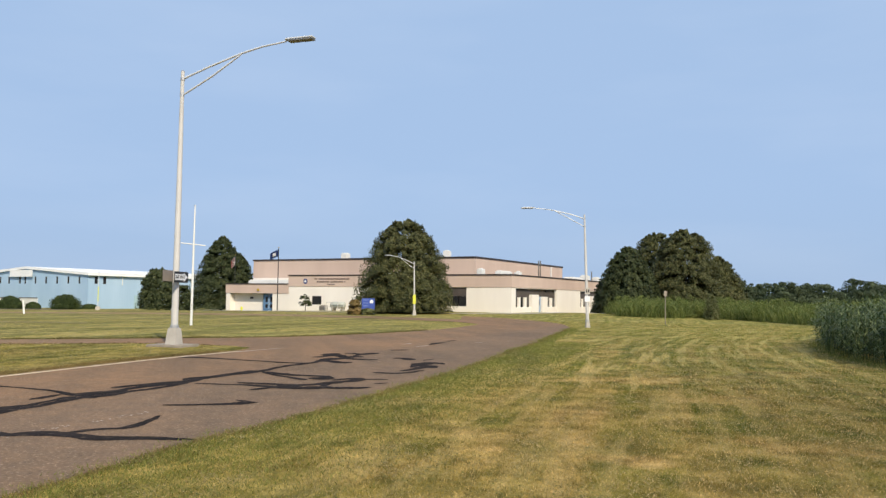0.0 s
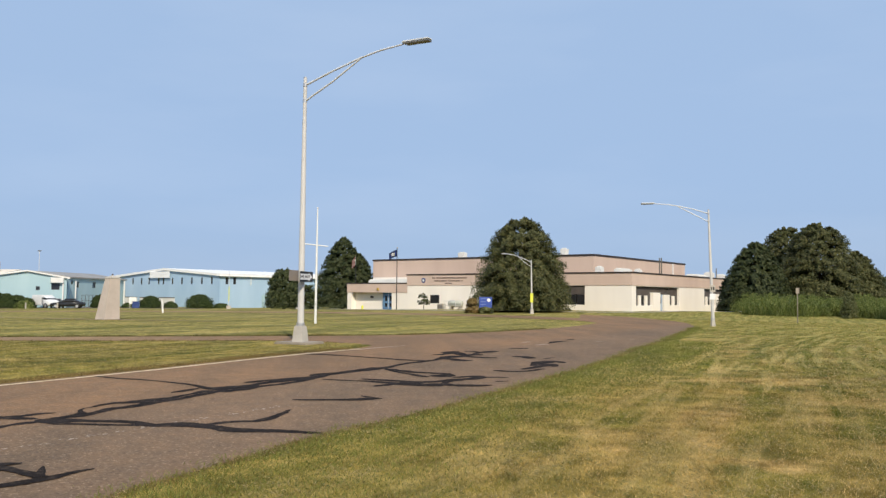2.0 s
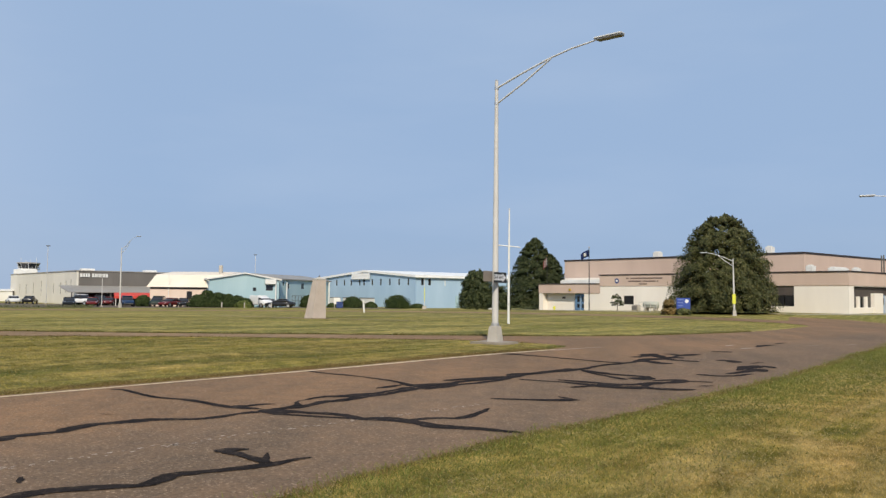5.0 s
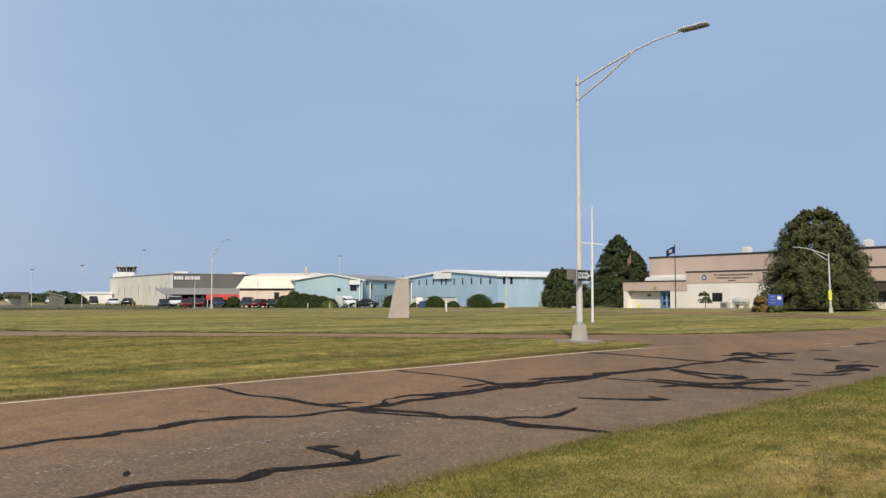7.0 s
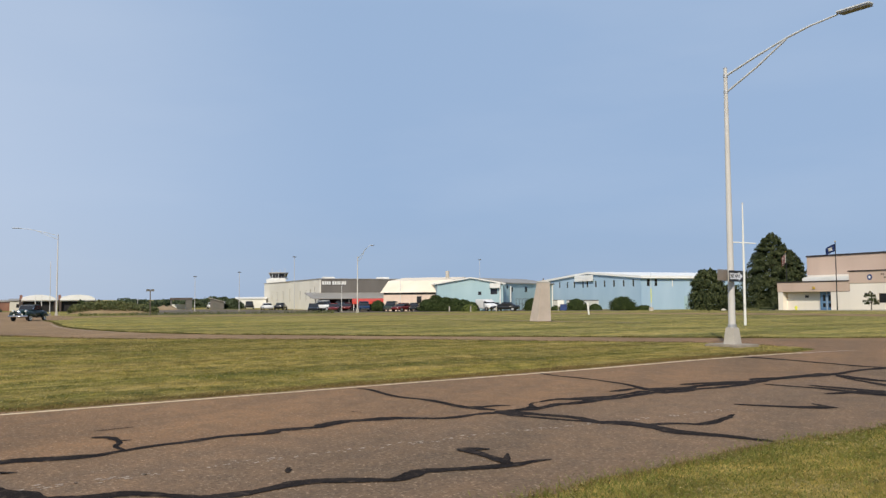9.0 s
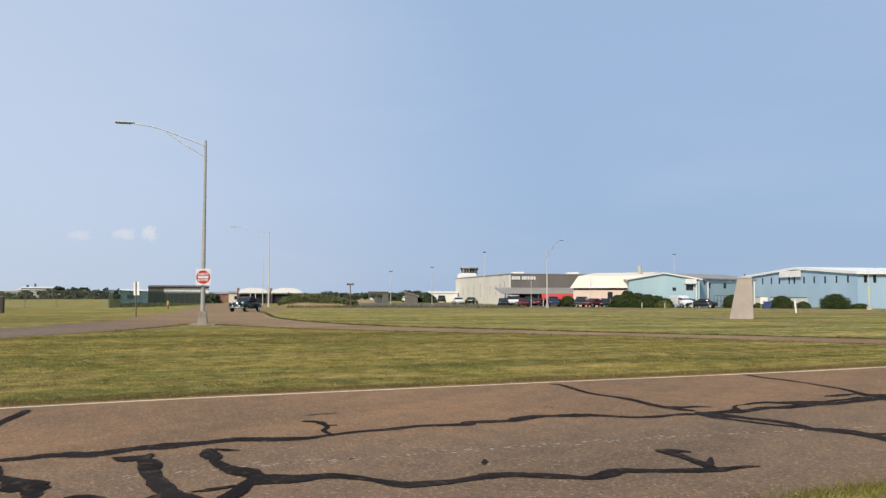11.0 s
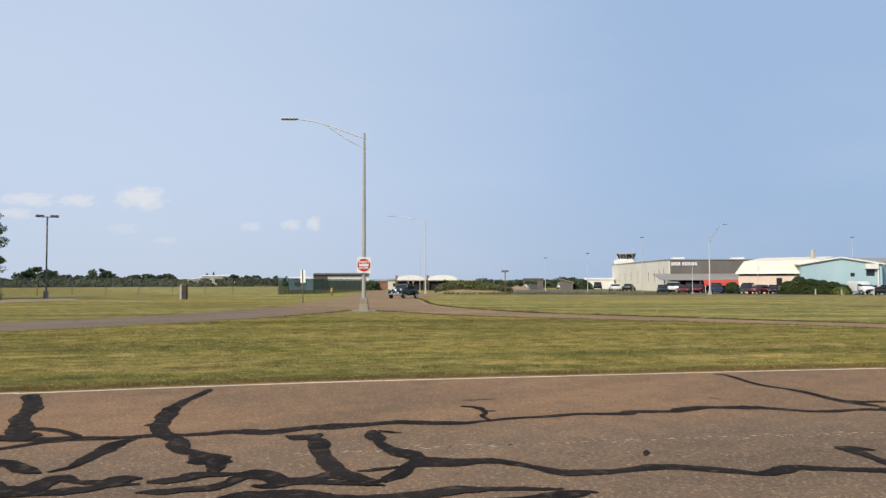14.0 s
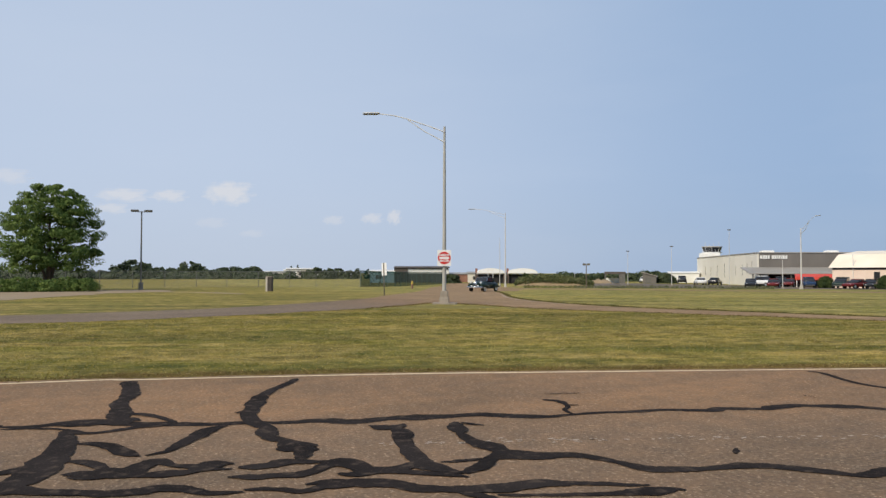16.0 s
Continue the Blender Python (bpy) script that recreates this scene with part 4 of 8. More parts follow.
seal([(-1.20, 14.50), (-0.95, 14.66)], (0.10, 0.10))
seal([(-4.69, 5.11), (-4.63, 5.24), (-4.65, 5.51), (-4.54, 5.62), (-4.32, 5.88), (-4.18, 6.12), (-4.08, 6.44), (-4.01, 6.57)], (0.10, 0.20, 0.17, 0.13, 0.16, 0.14, 0.07, 0.03))
seal([(-8.97, -0.90), (-8.92, -0.61), (-8.71, -0.32), (-8.47, -0.17), (-8.49, 0.07), (-8.63, 0.33), (-8.61, 0.58)], (0.06, 0.08, 0.06, 0.12, 0.10, 0.12, 0.08))
seal([(-5.92, 1.27), (-5.92, 1.51), (-5.71, 1.78), (-5.47, 2.12), (-5.40, 2.37), (-5.39, 2.58), (-5.38, 2.80), (-5.28, 2.97), (-5.17, 3.18), (-5.03, 3.42), (-5.02, 3.50)], (0.10, 0.12, 0.10, 0.10, 0.10, 0.10, 0.06, 0.10, 0.08, 0.08, 0.04))
seal([(-5.19, 2.40), (-5.02, 2.82), (-4.92, 3.19), (-4.86, 3.47), (-4.84, 3.60), (-4.79, 3.63)], (0.06, 0.04, 0.06, 0.11, 0.20, 0.08))
seal([(-6.30, 2.90), (-6.22, 3.02), (-6.09, 3.26), (-6.00, 3.52), (-5.79, 3.65), (-5.54, 3.74), (-5.37, 3.82), (-5.23, 4.19), (-5.13, 4.59), (-4.94, 4.84), (-4.75, 4.98), (-4.61, 5.10), (-4.63, 5.30)], (0.40, 0.24, 0.16, 0.14, 0.07, 0.14, 0.16, 0.09, 0.16, 0.14, 0.14, 0.08, 0.14))
seal([(-8.63, 4.73), (-8.45, 4.84), (-8.08, 4.73), (-7.90, 4.58), (-7.65, 4.53)], (0.12, 0.10, 0.05, 0.06, 0.05))
seal([(-8.21, 4.77), (-8.13, 4.90)], (0.10, 0.04))
seal([(-9.00, 4.97), (-8.89, 5.39)], (0.02, 0.025))
seal([(-7.70, 7.79), (-7.50, 7.81)], (0.02, 0.025))
seal([(-5.70, 4.91), (-5.63, 4.84), (-5.55, 4.76)], (0.04, 0.07, 0.04))
seal([(-4.51, 6.58), (-4.41, 6.43), (-4.30, 6.24), (-4.22, 6.10)], (0.02, 0.05, 0.08, 0.07))
seal([(-9.13, -0.9), (-9.3, -3.0), (-9.6, -7.0)], (0.2, 0.26, 0.2))
seal([(-6.62, -0.6), (-7.0, -2.4), (-7.2, -5.0)], (0.24, 0.34, 0.2))
seal([(-12.16, 0.34), (-11.41, 0.33), (-10.80, 0.29), (-10.16, 0.19), (-9.61, 0.17), (-9.19, 0.13), (-8.78, 0.10)], (0.26, 0.19, 0.20, 0.23, 0.16, 0.21, 0.21))
seal([(-9.44, 0.22), (-9.35, 0.36), (-9.11, 0.51), (-8.90, 0.60), (-8.68, 0.65)], (0.12, 0.12, 0.09, 0.08, 0.05))
seal([(-9.02, 0.16), (-9.08, 0.25), (-8.97, 0.33)], (0.27, 0.23, 0.06))
seal([(-9.01, -0.45), (-9.04, -0.30), (-9.01, -0.15), (-8.91, 0.03)], (0.19, 0.29, 0.33, 0.33))
seal([(-8.71, -0.32), (-8.22, -0.33), (-7.80, -0.35), (-7.49, -0.39), (-7.24, -0.43), (-7.02, -0.48), (-6.83, -0.55), (-6.60, -0.62)], (0.17, 0.13, 0.18, 0.20, 0.25, 0.27, 0.28, 0.27))
seal([(-7.07, -0.78), (-7.16, -0.61), (-7.23, -0.50), (-7.37, -0.40)], (0.09, 0.12, 0.12, 0.11))
seal([(-8.00, -0.23), (-7.97, -0.09), (-7.77, 0.04), (-7.49, 0.14), (-7.29, 0.24)], (0.10, 0.15, 0.13, 0.14, 0.06))
seal([(-8.37, 1.09), (-8.21, 0.90), (-7.91, 0.74), (-7.64, 0.58), (-7.42, 0.47), (-7.31, 0.30)], (0.08, 0.17, 0.16, 0.13, 0.08, 0.05))
seal([(-11.54, 2.48), (-10.89, 2.14), (-10.32, 1.85), (-9.78, 1.58), (-9.45, 1.45)], (0.11, 0.14, 0.17, 0.17, 0.12))
seal([(-10.21, 1.75), (-9.75, 1.62), (-9.26, 1.49), (-8.82, 1.37), (-8.45, 1.36), (-8.12, 1.40), (-7.85, 1.35), (-7.62, 1.36)], (0.16, 0.21, 0.24, 0.18, 0.16, 0.20, 0.20, 0.21))
seal([(-7.67, 1.30), (-7.49, 1.44), (-7.28, 1.51), (-7.12, 1.55), (-7.05, 1.60), (-7.05, 1.65)], (0.17, 0.14, 0.11, 0.23, 0.35, 0.22))
seal([(-7.22, 1.59), (-7.01, 1.52), (-6.77, 1.44), (-6.64, 1.37)], (0.12, 0.16, 0.13, 0.07))
seal([(-9.15, 1.47), (-9.05, 1.27)], (0.20, 0.09))
seal([(-7.33, -0.30), (-7.30, -0.19), (-7.16, -0.09), (-6.93, -0.01), (-6.80, 0.06)], (0.08, 0.13, 0.12, 0.08, 0.07))
seal([(-6.84, -0.30), (-6.87, -0.20), (-6.74, -0.10), (-6.79, -0.02), (-6.79, 0.07), (-6.83, 0.17), (-7.00, 0.29), (-7.05, 0.39), (-6.89, 0.46), (-6.77, 0.61), (-6.76, 0.69), (-6.77, 0.76), (-6.76, 0.84), (-6.74, 0.91)], (0.12, 0.24, 0.21, 0.29, 0.30, 0.19, 0.20, 0.29, 0.10, 0.09, 0.15, 0.28, 0.25, 0.08))
seal([(-6.69, -0.03), (-6.66, 0.16), (-6.62, 0.35), (-6.61, 0.51), (-6.65, 0.63), (-6.64, 0.80), (-6.60, 0.88)], (0.14, 0.10, 0.14, 0.19, 0.14, 0.07, 0.05))
seal([(-6.61, 0.92), (-6.59, 1.04), (-6.60, 1.17), (-6.66, 1.28), (-6.64, 1.40), (-6.57, 1.52), (-6.58, 1.61)], (0.13, 0.18, 0.17, 0.21, 0.15, 0.11, 0.06))
seal([(-6.31, 0.79), (-6.30, 0.87), (-6.23, 0.98), (-6.24, 1.10), (-6.22, 1.26), (-6.27, 1.38), (-6.42, 1.55), (-6.49, 1.68), (-6.35, 1.77), (-6.20, 1.81), (-6.15, 1.93), (-6.15, 2.07), (-6.19, 2.20), (-6.10, 2.29), (-5.93, 2.36), (-5.77, 2.47)], (0.05, 0.14, 0.13, 0.16, 0.17, 0.12, 0.15, 0.23, 0.17, 0.17, 0.12, 0.14, 0.27, 0.20, 0.10, 0.06))
seal([(-6.16, 1.58), (-6.05, 1.68), (-6.07, 1.81), (-6.00, 1.97), (-5.89, 2.15), (-5.77, 2.32), (-5.68, 2.41)], (0.10, 0.15, 0.13, 0.12, 0.11, 0.11, 0.05))
seal([(-5.93, 0.85), (-5.93, 0.96), (-5.86, 1.10), (-5.77, 1.20), (-5.80, 1.30), (-5.90, 1.43), (-5.98, 1.54)], (0.07, 0.09, 0.09, 0.11, 0.10, 0.08, 0.06))
seal([(-5.80, 1.32), (-5.85, 1.50), (-5.85, 1.62), (-5.77, 1.74), (-5.69, 1.88), (-5.50, 1.99), (-5.41, 2.17), (-5.34, 2.34), (-5.29, 2.54), (-5.31, 2.77), (-5.22, 2.98)], (0.07, 0.14, 0.19, 0.16, 0.15, 0.09, 0.13, 0.17, 0.16, 0.16, 0.11))
seal([(-6.61, -0.70), (-6.49, -0.49), (-6.38, -0.31), (-6.28, -0.13), (-6.21, 0.04), (-6.19, 0.22), (-6.23, 0.36), (-6.14, 0.50), (-5.97, 0.63), (-5.89, 0.84)], (0.32, 0.18, 0.14, 0.12, 0.13, 0.16, 0.18, 0.13, 0.08, 0.04))
seal([(-7.85, 2.36), (-7.68, 2.48), (-7.71, 2.62), (-7.80, 2.69)], (0.09, 0.25, 0.14, 0.04))
seal([(-7.63, 2.58), (-7.37, 2.51), (-7.08, 2.41), (-6.74, 2.34), (-6.44, 2.29), (-6.16, 2.27)], (0.13, 0.20, 0.19, 0.16, 0.16, 0.17))
seal([(-7.69, 3.20), (-7.50, 3.11), (-7.18, 3.03)], (0.10, 0.15, 0.17))
seal([(-7.22, 3.02), (-6.85, 2.98), (-6.64, 2.99), (-6.41, 3.00), (-6.22, 2.99), (-6.16, 3.04)], (0.10, 0.12, 0.16, 0.27, 0.20, 0.14))
seal([(-6.31, 3.00), (-6.11, 2.81), (-5.92, 2.62), (-5.83, 2.48), (-5.82, 2.40)], (0.11, 0.14, 0.16, 0.17, 0.09))
seal([(-7.67, 3.24), (-7.55, 3.31), (-7.45, 3.39)], (0.05, 0.08, 0.04))
seal([(-6.20, 2.41), (-6.17, 2.59), (-6.16, 2.76)], (0.04, 0.07, 0.07))
seal([(-5.35, 2.16), (-5.23, 2.25), (-5.10, 2.35)], (0.05, 0.11, 0.12))
seal([(-4.98, 6.44), (-4.94, 6.51), (-4.86, 6.57), (-4.73, 6.64)], (0.05, 0.14, 0.11, 0.06))
seal([(-4.95, 6.42), (-4.79, 6.43), (-4.62, 6.36), (-4.44, 6.27), (-4.28, 6.20), (-4.19, 6.20)], (0.09, 0.14, 0.13, 0.12, 0.17, 0.12))


# ---- grass blades ----
def blades(name, area, count, height, width, material, seed, label, avoid=(), lean=0.6):
    """Many short grass blades, each one triangle, where area(x, y) holds."""
    rng = np.random.default_rng(seed)
    x, y = area(rng, count)
    ok = np.ones(len(x), bool)
    for poly, want in avoid:
        ok &= inside(x, y, poly) == want
    x, y = x[ok], y[ok]
    n = len(x)
    z = land(x, y)
    a = rng.uniform(0, 2 * np.pi, n)
    uneven = 1.0 + 0.28 * np.sin(2.1 * x + 1.3 * np.sin(0.9 * y)) * np.sin(1.7 * y + 1.1 * np.sin(1.3 * x)) + 0.25 * np.sin(5.3 * x + 2.0 * np.sin(3.1 * y)) * np.sin(4.7 * y)
    h = height * uneven * rng.uniform(0.45, 1.5, n)
    r = np.hypot(x, y)
    w = width * (0.6 + r / 14) * rng.uniform(0.7, 1.3, n)
    dx, dy = np.cos(a) * w, np.sin(a) * w
    b = rng.uniform(0, 2 * np.pi, n)
    l = h * lean * rng.uniform(0.2, 1.3, n)
    v = np.empty((n, 3, 3))
    v[:, 0] = np.stack([x - dx, y - dy, z], 1)
    v[:, 1] = np.stack([x + dx, y + dy, z], 1)
    v[:, 2] = np.stack([x + np.cos(b) * l, y + np.sin(b) * l, z + h], 1)
    ob = soup(name, v.reshape(-1, 3), 3, material, None)
    return tagged(ob, label, "grass", kind="stuff")


def wedge(a0, a1, r0, r1, p=0.5):
    def area(rng, n):
        a = np.radians(rng.uniform(a0, a1, n))
        r = r0 + (r1 - r0) * rng.uniform(0, 1, n) ** p
        return -np.sin(a) * r, np.cos(a) * r
    return area


def along(line, spread):
    def area(rng, n):
        q = np.asarray(line)
        i = rng.integers(0, len(q) - 1, n)
        t = rng.uniform(0, 1, n)[:, None]
        p = q[i] * (1 - t) + q[i + 1] * t + rng.normal(size=(n, 2)) * spread
        return p[:, 0], p[:, 1]
    return area


paved = [(outer, False)]
blades("grass_blades", wedge(-34, 60, 4.6, 14, 0.85), 330000, 0.021, 0.0030, BLADES, 11, "short mown grass blades, green and straw", paved, 1.1)
blades("grass_blades", wedge(-34, 12, 14, 75, 1.6), 200000, 0.022, 0.0048, BLADES, 12, "short mown grass blades, green and straw", paved, 1.2)
blades("grass_blades", wedge(8, 100, 12, 34, 0.85), 240000, 0.022, 0.0044, BLADES, 13, "short mown grass blades, green and straw", [(triangle, True)], 2.2)
blades("grass_blades", wedge(-2, 72, 24, 66, 0.9), 70000, 0.018, 0.0050, BLADES, 19, "short mown grass blades on the round island", [(island, True)], 1.2)
near_verge = [p for p in NEAR_EDGE if p[1] > 2 and p[1] < 48]
blades("verge_grass", along([(x + 0.16, y) for x, y in near_verge], 0.17), 45000, 0.034, 0.0034, VERGE, 14, "brighter green grass fringe along the road edge", (), 1.0)
blades("verge_grass", along([(x + 0.8, y) for x, y in near_verge if y < 30], 0.65), 110000, 0.022, 0.004, VERGE, 18, "green grass thinning out from the road edge", paved, 1.2)
blades("verge_grass", along([(x + 0.04, y) for x, y in near_verge], 0.06), 26000, 0.03, 0.0036, DRYVERGE, 20, "dry brown grass where the turf meets the road", (), 1.0)
left_verge = [p for p in LEFT_EDGE if p[1] > -9]
blades("verge_grass", along([(x - 0.24, y) for x, y in left_verge], 0.17), 60000, 0.020, 0.0036, DRYVERGE, 15, "uncut dry grass fringe along the edge line", (), 0.8)


lip = [p for p in island if p[1] < 60 and -78 < p[0] < 2.3 and p[1] < 41]
blades("verge_grass", along(lip[:-3], 0.10), 60000, 0.055, 0.007, LIPGRASS, 16, "dark uncut grass lip round the island", [(island, True)], 0.5)
plot = [p for p in triangle if p[1] > 10 and p[0] < -6.5 and p not in LEFT_EDGE]
blades("verge_grass", along([p for p in plot if p[1] < 26], 0.12), 9000, 0.05, 0.004, DRYVERGE, 17, "dry grass fringe at the far side of the plot", [(triangle, True)], 0.8)


def litter(name, area, count, long, wide, lift, material, seed, label, level, avoid=()):
    """Small flat pieces lying in the sward, in patches: level(x, y) over 0 keeps a piece."""
    rng = np.random.default_rng(seed)
    x, y = area(rng, count)
    ok = level(x, y) + rng.normal(size=len(x)) * 0.25 > 0
    for poly, want in avoid:
        ok &= inside(x, y, poly) == want
    x, y = x[ok], y[ok]
    n = len(x)
    far = 0.7 + np.hypot(x, y) / 22
    z = land(x, y) + lift * rng.uniform(0.5, 1.4, n)
    a = rng.uniform(0, 2 * np.pi, n)
    l, w = long * far * rng.uniform(0.5, 1.4, n), wide * far * rng.uniform(0.6, 1.3, n)
    u, v = np.stack([np.cos(a), np.sin(a)]), np.stack([-np.sin(a), np.cos(a)])
    tip = l * rng.uniform(-0.15, 0.45, n)
    q = np.empty((n, 4, 3))
    for k, (p, r) in enumerate(((-1, -1), (1, -0.5), (1, 0.5), (-1, 1))):
        q[:, k] = np.stack([x + p * u[0] * l + r * v[0] * w, y + p * u[1] * l + r * v[1] * w, z + (tip if p > 0 else 0)], 1)
    return tagged(soup(name, q.reshape(-1, 3), 4, material, None), label, "grass", kind="stuff")


def patchy(scale, bias):
    def level(x, y):
        a, b = x * scale, y * scale
        return np.sin(a + 1.7 * np.sin(0.7 * b)) * np.sin(0.8 * b + 1.3 * np.sin(0.9 * a)) + 0.6 * np.sin(2.3 * a + b) * np.sin(2.1 * b - 0.6 * a) - bias
    return level


CLIPPINGS = foliage("straw_clippings", (0.26, 0.19, 0.085), (0.40, 0.30, 0.145), (0.58, 0.45, 0.25), 0.9, 0.15)
CLOVER = foliage("dark_clover", (0.085, 0.095, 0.022), (0.130, 0.138, 0.034), (0.19, 0.18, 0.05), 0.8, 0.3)
BLOSSOM = foliage("clover_blossom", (0.50, 0.48, 0.16), (0.62, 0.58, 0.24), (0.74, 0.70, 0.40), 0.8, 0.2)
litter("straw_clippings", wedge(-34, 40, 5.0, 30, 0.9), 120000, 0.020, 0.0028, 0.030, CLIPPINGS, 51, "dry straw clippings left on the mown field", patchy(1.9, 0.15), paved)
litter("straw_clippings", wedge(8, 100, 12, 36, 0.9), 60000, 0.020, 0.0030, 0.034, CLIPPINGS, 52, "dry straw clippings left on the mown plot", patchy(1.3, 0.35), [(triangle, True)])
litter("clover_leaves", wedge(-34, 40, 5.0, 26, 0.9), 70000, 0.011, 0.007, 0.028, CLOVER, 53, "dark clover and weed leaves in the mown field", patchy(1.4, 0.45), paved)
litter("clover_leaves", wedge(8, 100, 12, 34, 0.9), 60000, 0.012, 0.007, 0.032, CLOVER, 54, "dark clover and weed leaves in the mown plot", patchy(1.1, 0.5), [(triangle, True)])
litter("clover_blossoms", wedge(50, 82, 12.2, 15.5, 0.9), 1500, 0.008, 0.007, 0.06, BLOSSOM, 55, "small pale yellow clover blossoms in the plot", patchy(0.8, 0.3), [(triangle, True)])


# ---- lamps and signs ----
def street_lamp(x, y, turn, height, arm, rise, label, plinth=True, lean=0.0, foot=1.0, block=False, metal=None):
    """A tapered steel pole on a square base, a trussed arm along local x and a flat luminaire."""
    ob = thing("street_lamp", on_land(x, y, turn) @ pose(0, 0, 0, 0, lean, 0), label, "street lamp", "street lamps along the roads")
    bm = bmesh.new()
    steps = ((0.235, -0.1), (0.235, 0.30), (0.20, 0.33), (0.185, 0.62), (0.17, 0.66)) if block else ((0.195 * foot, -0.1), (0.19 * foot, 0.08), (0.148 * foot, 0.52 * foot), (0.135 * foot, 0.57 * foot))
    base = [[bm.verts.new((sx * w, sy * w, z)) for sx, sy in ((-1, -1), (1, -1), (1, 1), (-1, 1))] for w, z in steps]
    for a, b in zip(base, base[1:]):
        for k in range(4):
            bm.faces.new((a[k], a[(k + 1) % 4], b[(k + 1) % 4], b[k]))
    bm.faces.new(base[-1])
    bmesh.ops.bevel(bm, geom=list(bm.edges), offset=0.018, segments=2, affect="EDGES")
    part("pedestal", bm, WEATHERED if block else CONCRETE, ob, "grey square tapered base")
    if plinth:
        part("plinth", boxes((-0.62, 0.56, -0.5, 0.5, -0.1, 0.075), bevel=0.02), WEATHERED, ob, "low weathered concrete slab")
    part("pole", tubes(([(0, 0, 0.5 * foot), (0, 0, height * 0.5), (0, 0, height)], (0.105, 0.085, 0.055)), seg=16), metal or GALV, ob, smooth=True)
    part("collar", tubes(([(0, 0, 0.56 * foot), (0, 0, 0.56 * foot + 0.1)], 0.13), seg=16), ALU, ob, "flange ring")
    part("cap", tubes(([(0, 0, height), (0, 0, height + 0.04)], (0.062, 0.03)), seg=12), ALU, ob)
    part("upper_arm", tubes(([(0.06, 0, height - 0.22), (arm * 0.22, 0, height + rise * 0.12), (arm * 0.46, 0, height + rise * 0.58), (arm * 0.62, 0, height + rise * 0.80), (arm * 0.8, 0, height + rise * 0.93)], (0.033, 0.032, 0.03, 0.028, 0.025)), seg=10), PALEALU, ob, smooth=True)
    part("lower_arm", tubes(([(0.06, 0, height - 0.72), (arm * 0.24, 0, height - 0.22), (arm * 0.46, 0, height + rise * 0.54)], (0.03, 0.029, 0.025)), seg=10), PALEALU, ob, smooth=True)
    for dz in (0.28, 0.78):
        part("bracket", tubes(([(0, 0, height - dz), (0, 0, height - dz + 0.1)], 0.07), seg=14), ALU, ob)
    z = height + rise * 0.93
    head = part("luminaire", boxes((arm * 0.80, arm + 0.02, -0.13, 0.13, z + 0.0, z + 0.07), bevel=0.025), PALEALU, ob, "flat pale luminaire body")
    part("lens", boxes((arm * 0.82, arm + 0.0, -0.115, 0.115, z - 0.035, z + 0.004), bevel=0.008), LAMP_DARK, head, "dark lens plate")
    return ob


def angle(dx, dy):
    return math.degrees(math.atan2(dy, dx))


street_lamp(-8.05, 24.45, angle(0.95, -0.32), 8.38, 4.45, 0.66, "tall galvanised street lamp with a one-way sign")
street_lamp(-37.48, 15.75, angle(-0.45, -0.89), 8.85, 4.1, 0.75, "tall galvanised street lamp with a do-not-enter sign, shade in its pole colour", block=True, metal=SHADEGALV)
street_lamp(9.24, 51.9, angle(-0.98, -0.1), 7.2, 4.1, 0.5, "galvanised street lamp leaning a little at the bend", False, 1.8, 0.7)
street_lamp(-3.1, 88.5, angle(-0.98, -0.2), 5.85, 3.2, 0.7, "galvanised street lamp with a yellow sleeve before the big tree", False, 0.9)
street_lamp(-108.5, 55.9, angle(-0.55, -0.83), 11.1, 5.6, 0.7, "galvanised street lamp far down the side road", False)
street_lamp(-81.1, 85.9, angle(0.96, -0.275), 8.1, 4.4, 1.5, "galvanised street lamp at the parking lot", False)


def writing(text, size, material, parent, m, label="", bold=0.0):
    cu = bpy.data.curves.new("writing", "FONT")
    cu.body, cu.size, cu.extrude, cu.align_x, cu.align_y = text, size, 0.002, "CENTER", "CENTER"
    cu.offset = bold
    tmp = bpy.data.objects.new("writing", cu)
    scene.collection.objects.link(tmp)
    me = bpy.data.meshes.new_from_object(tmp.evaluated_get(bpy.context.evaluated_depsgraph_get()))
    bpy.data.objects.remove(tmp)
    me.materials.append(material)
    ob = new("writing", me)
    ob.parent = parent
    ob.matrix_local = m
    return tagged(ob, label=label)


FACE = pose(0, 0, 0, 90, 0, 0)


def plate(bm, w, h, r=0.03, y=0.0, t=0.004):
    """An upright plate in the x-z plane with rounded corners, its face towards -y."""
    o = []
    for cx, cz, a0 in ((w / 2 - r, h / 2 - r, 0), (-w / 2 + r, h / 2 - r, 90), (-w / 2 + r, -h / 2 + r, 180), (w / 2 - r, -h / 2 + r, 270)):
        o += [(cx + r * math.cos(radians(a0 + d)), cz + r * math.sin(radians(a0 + d))) for d in (0, 30, 60, 90)]
    return prism(bm, o, "y", y, y + t)


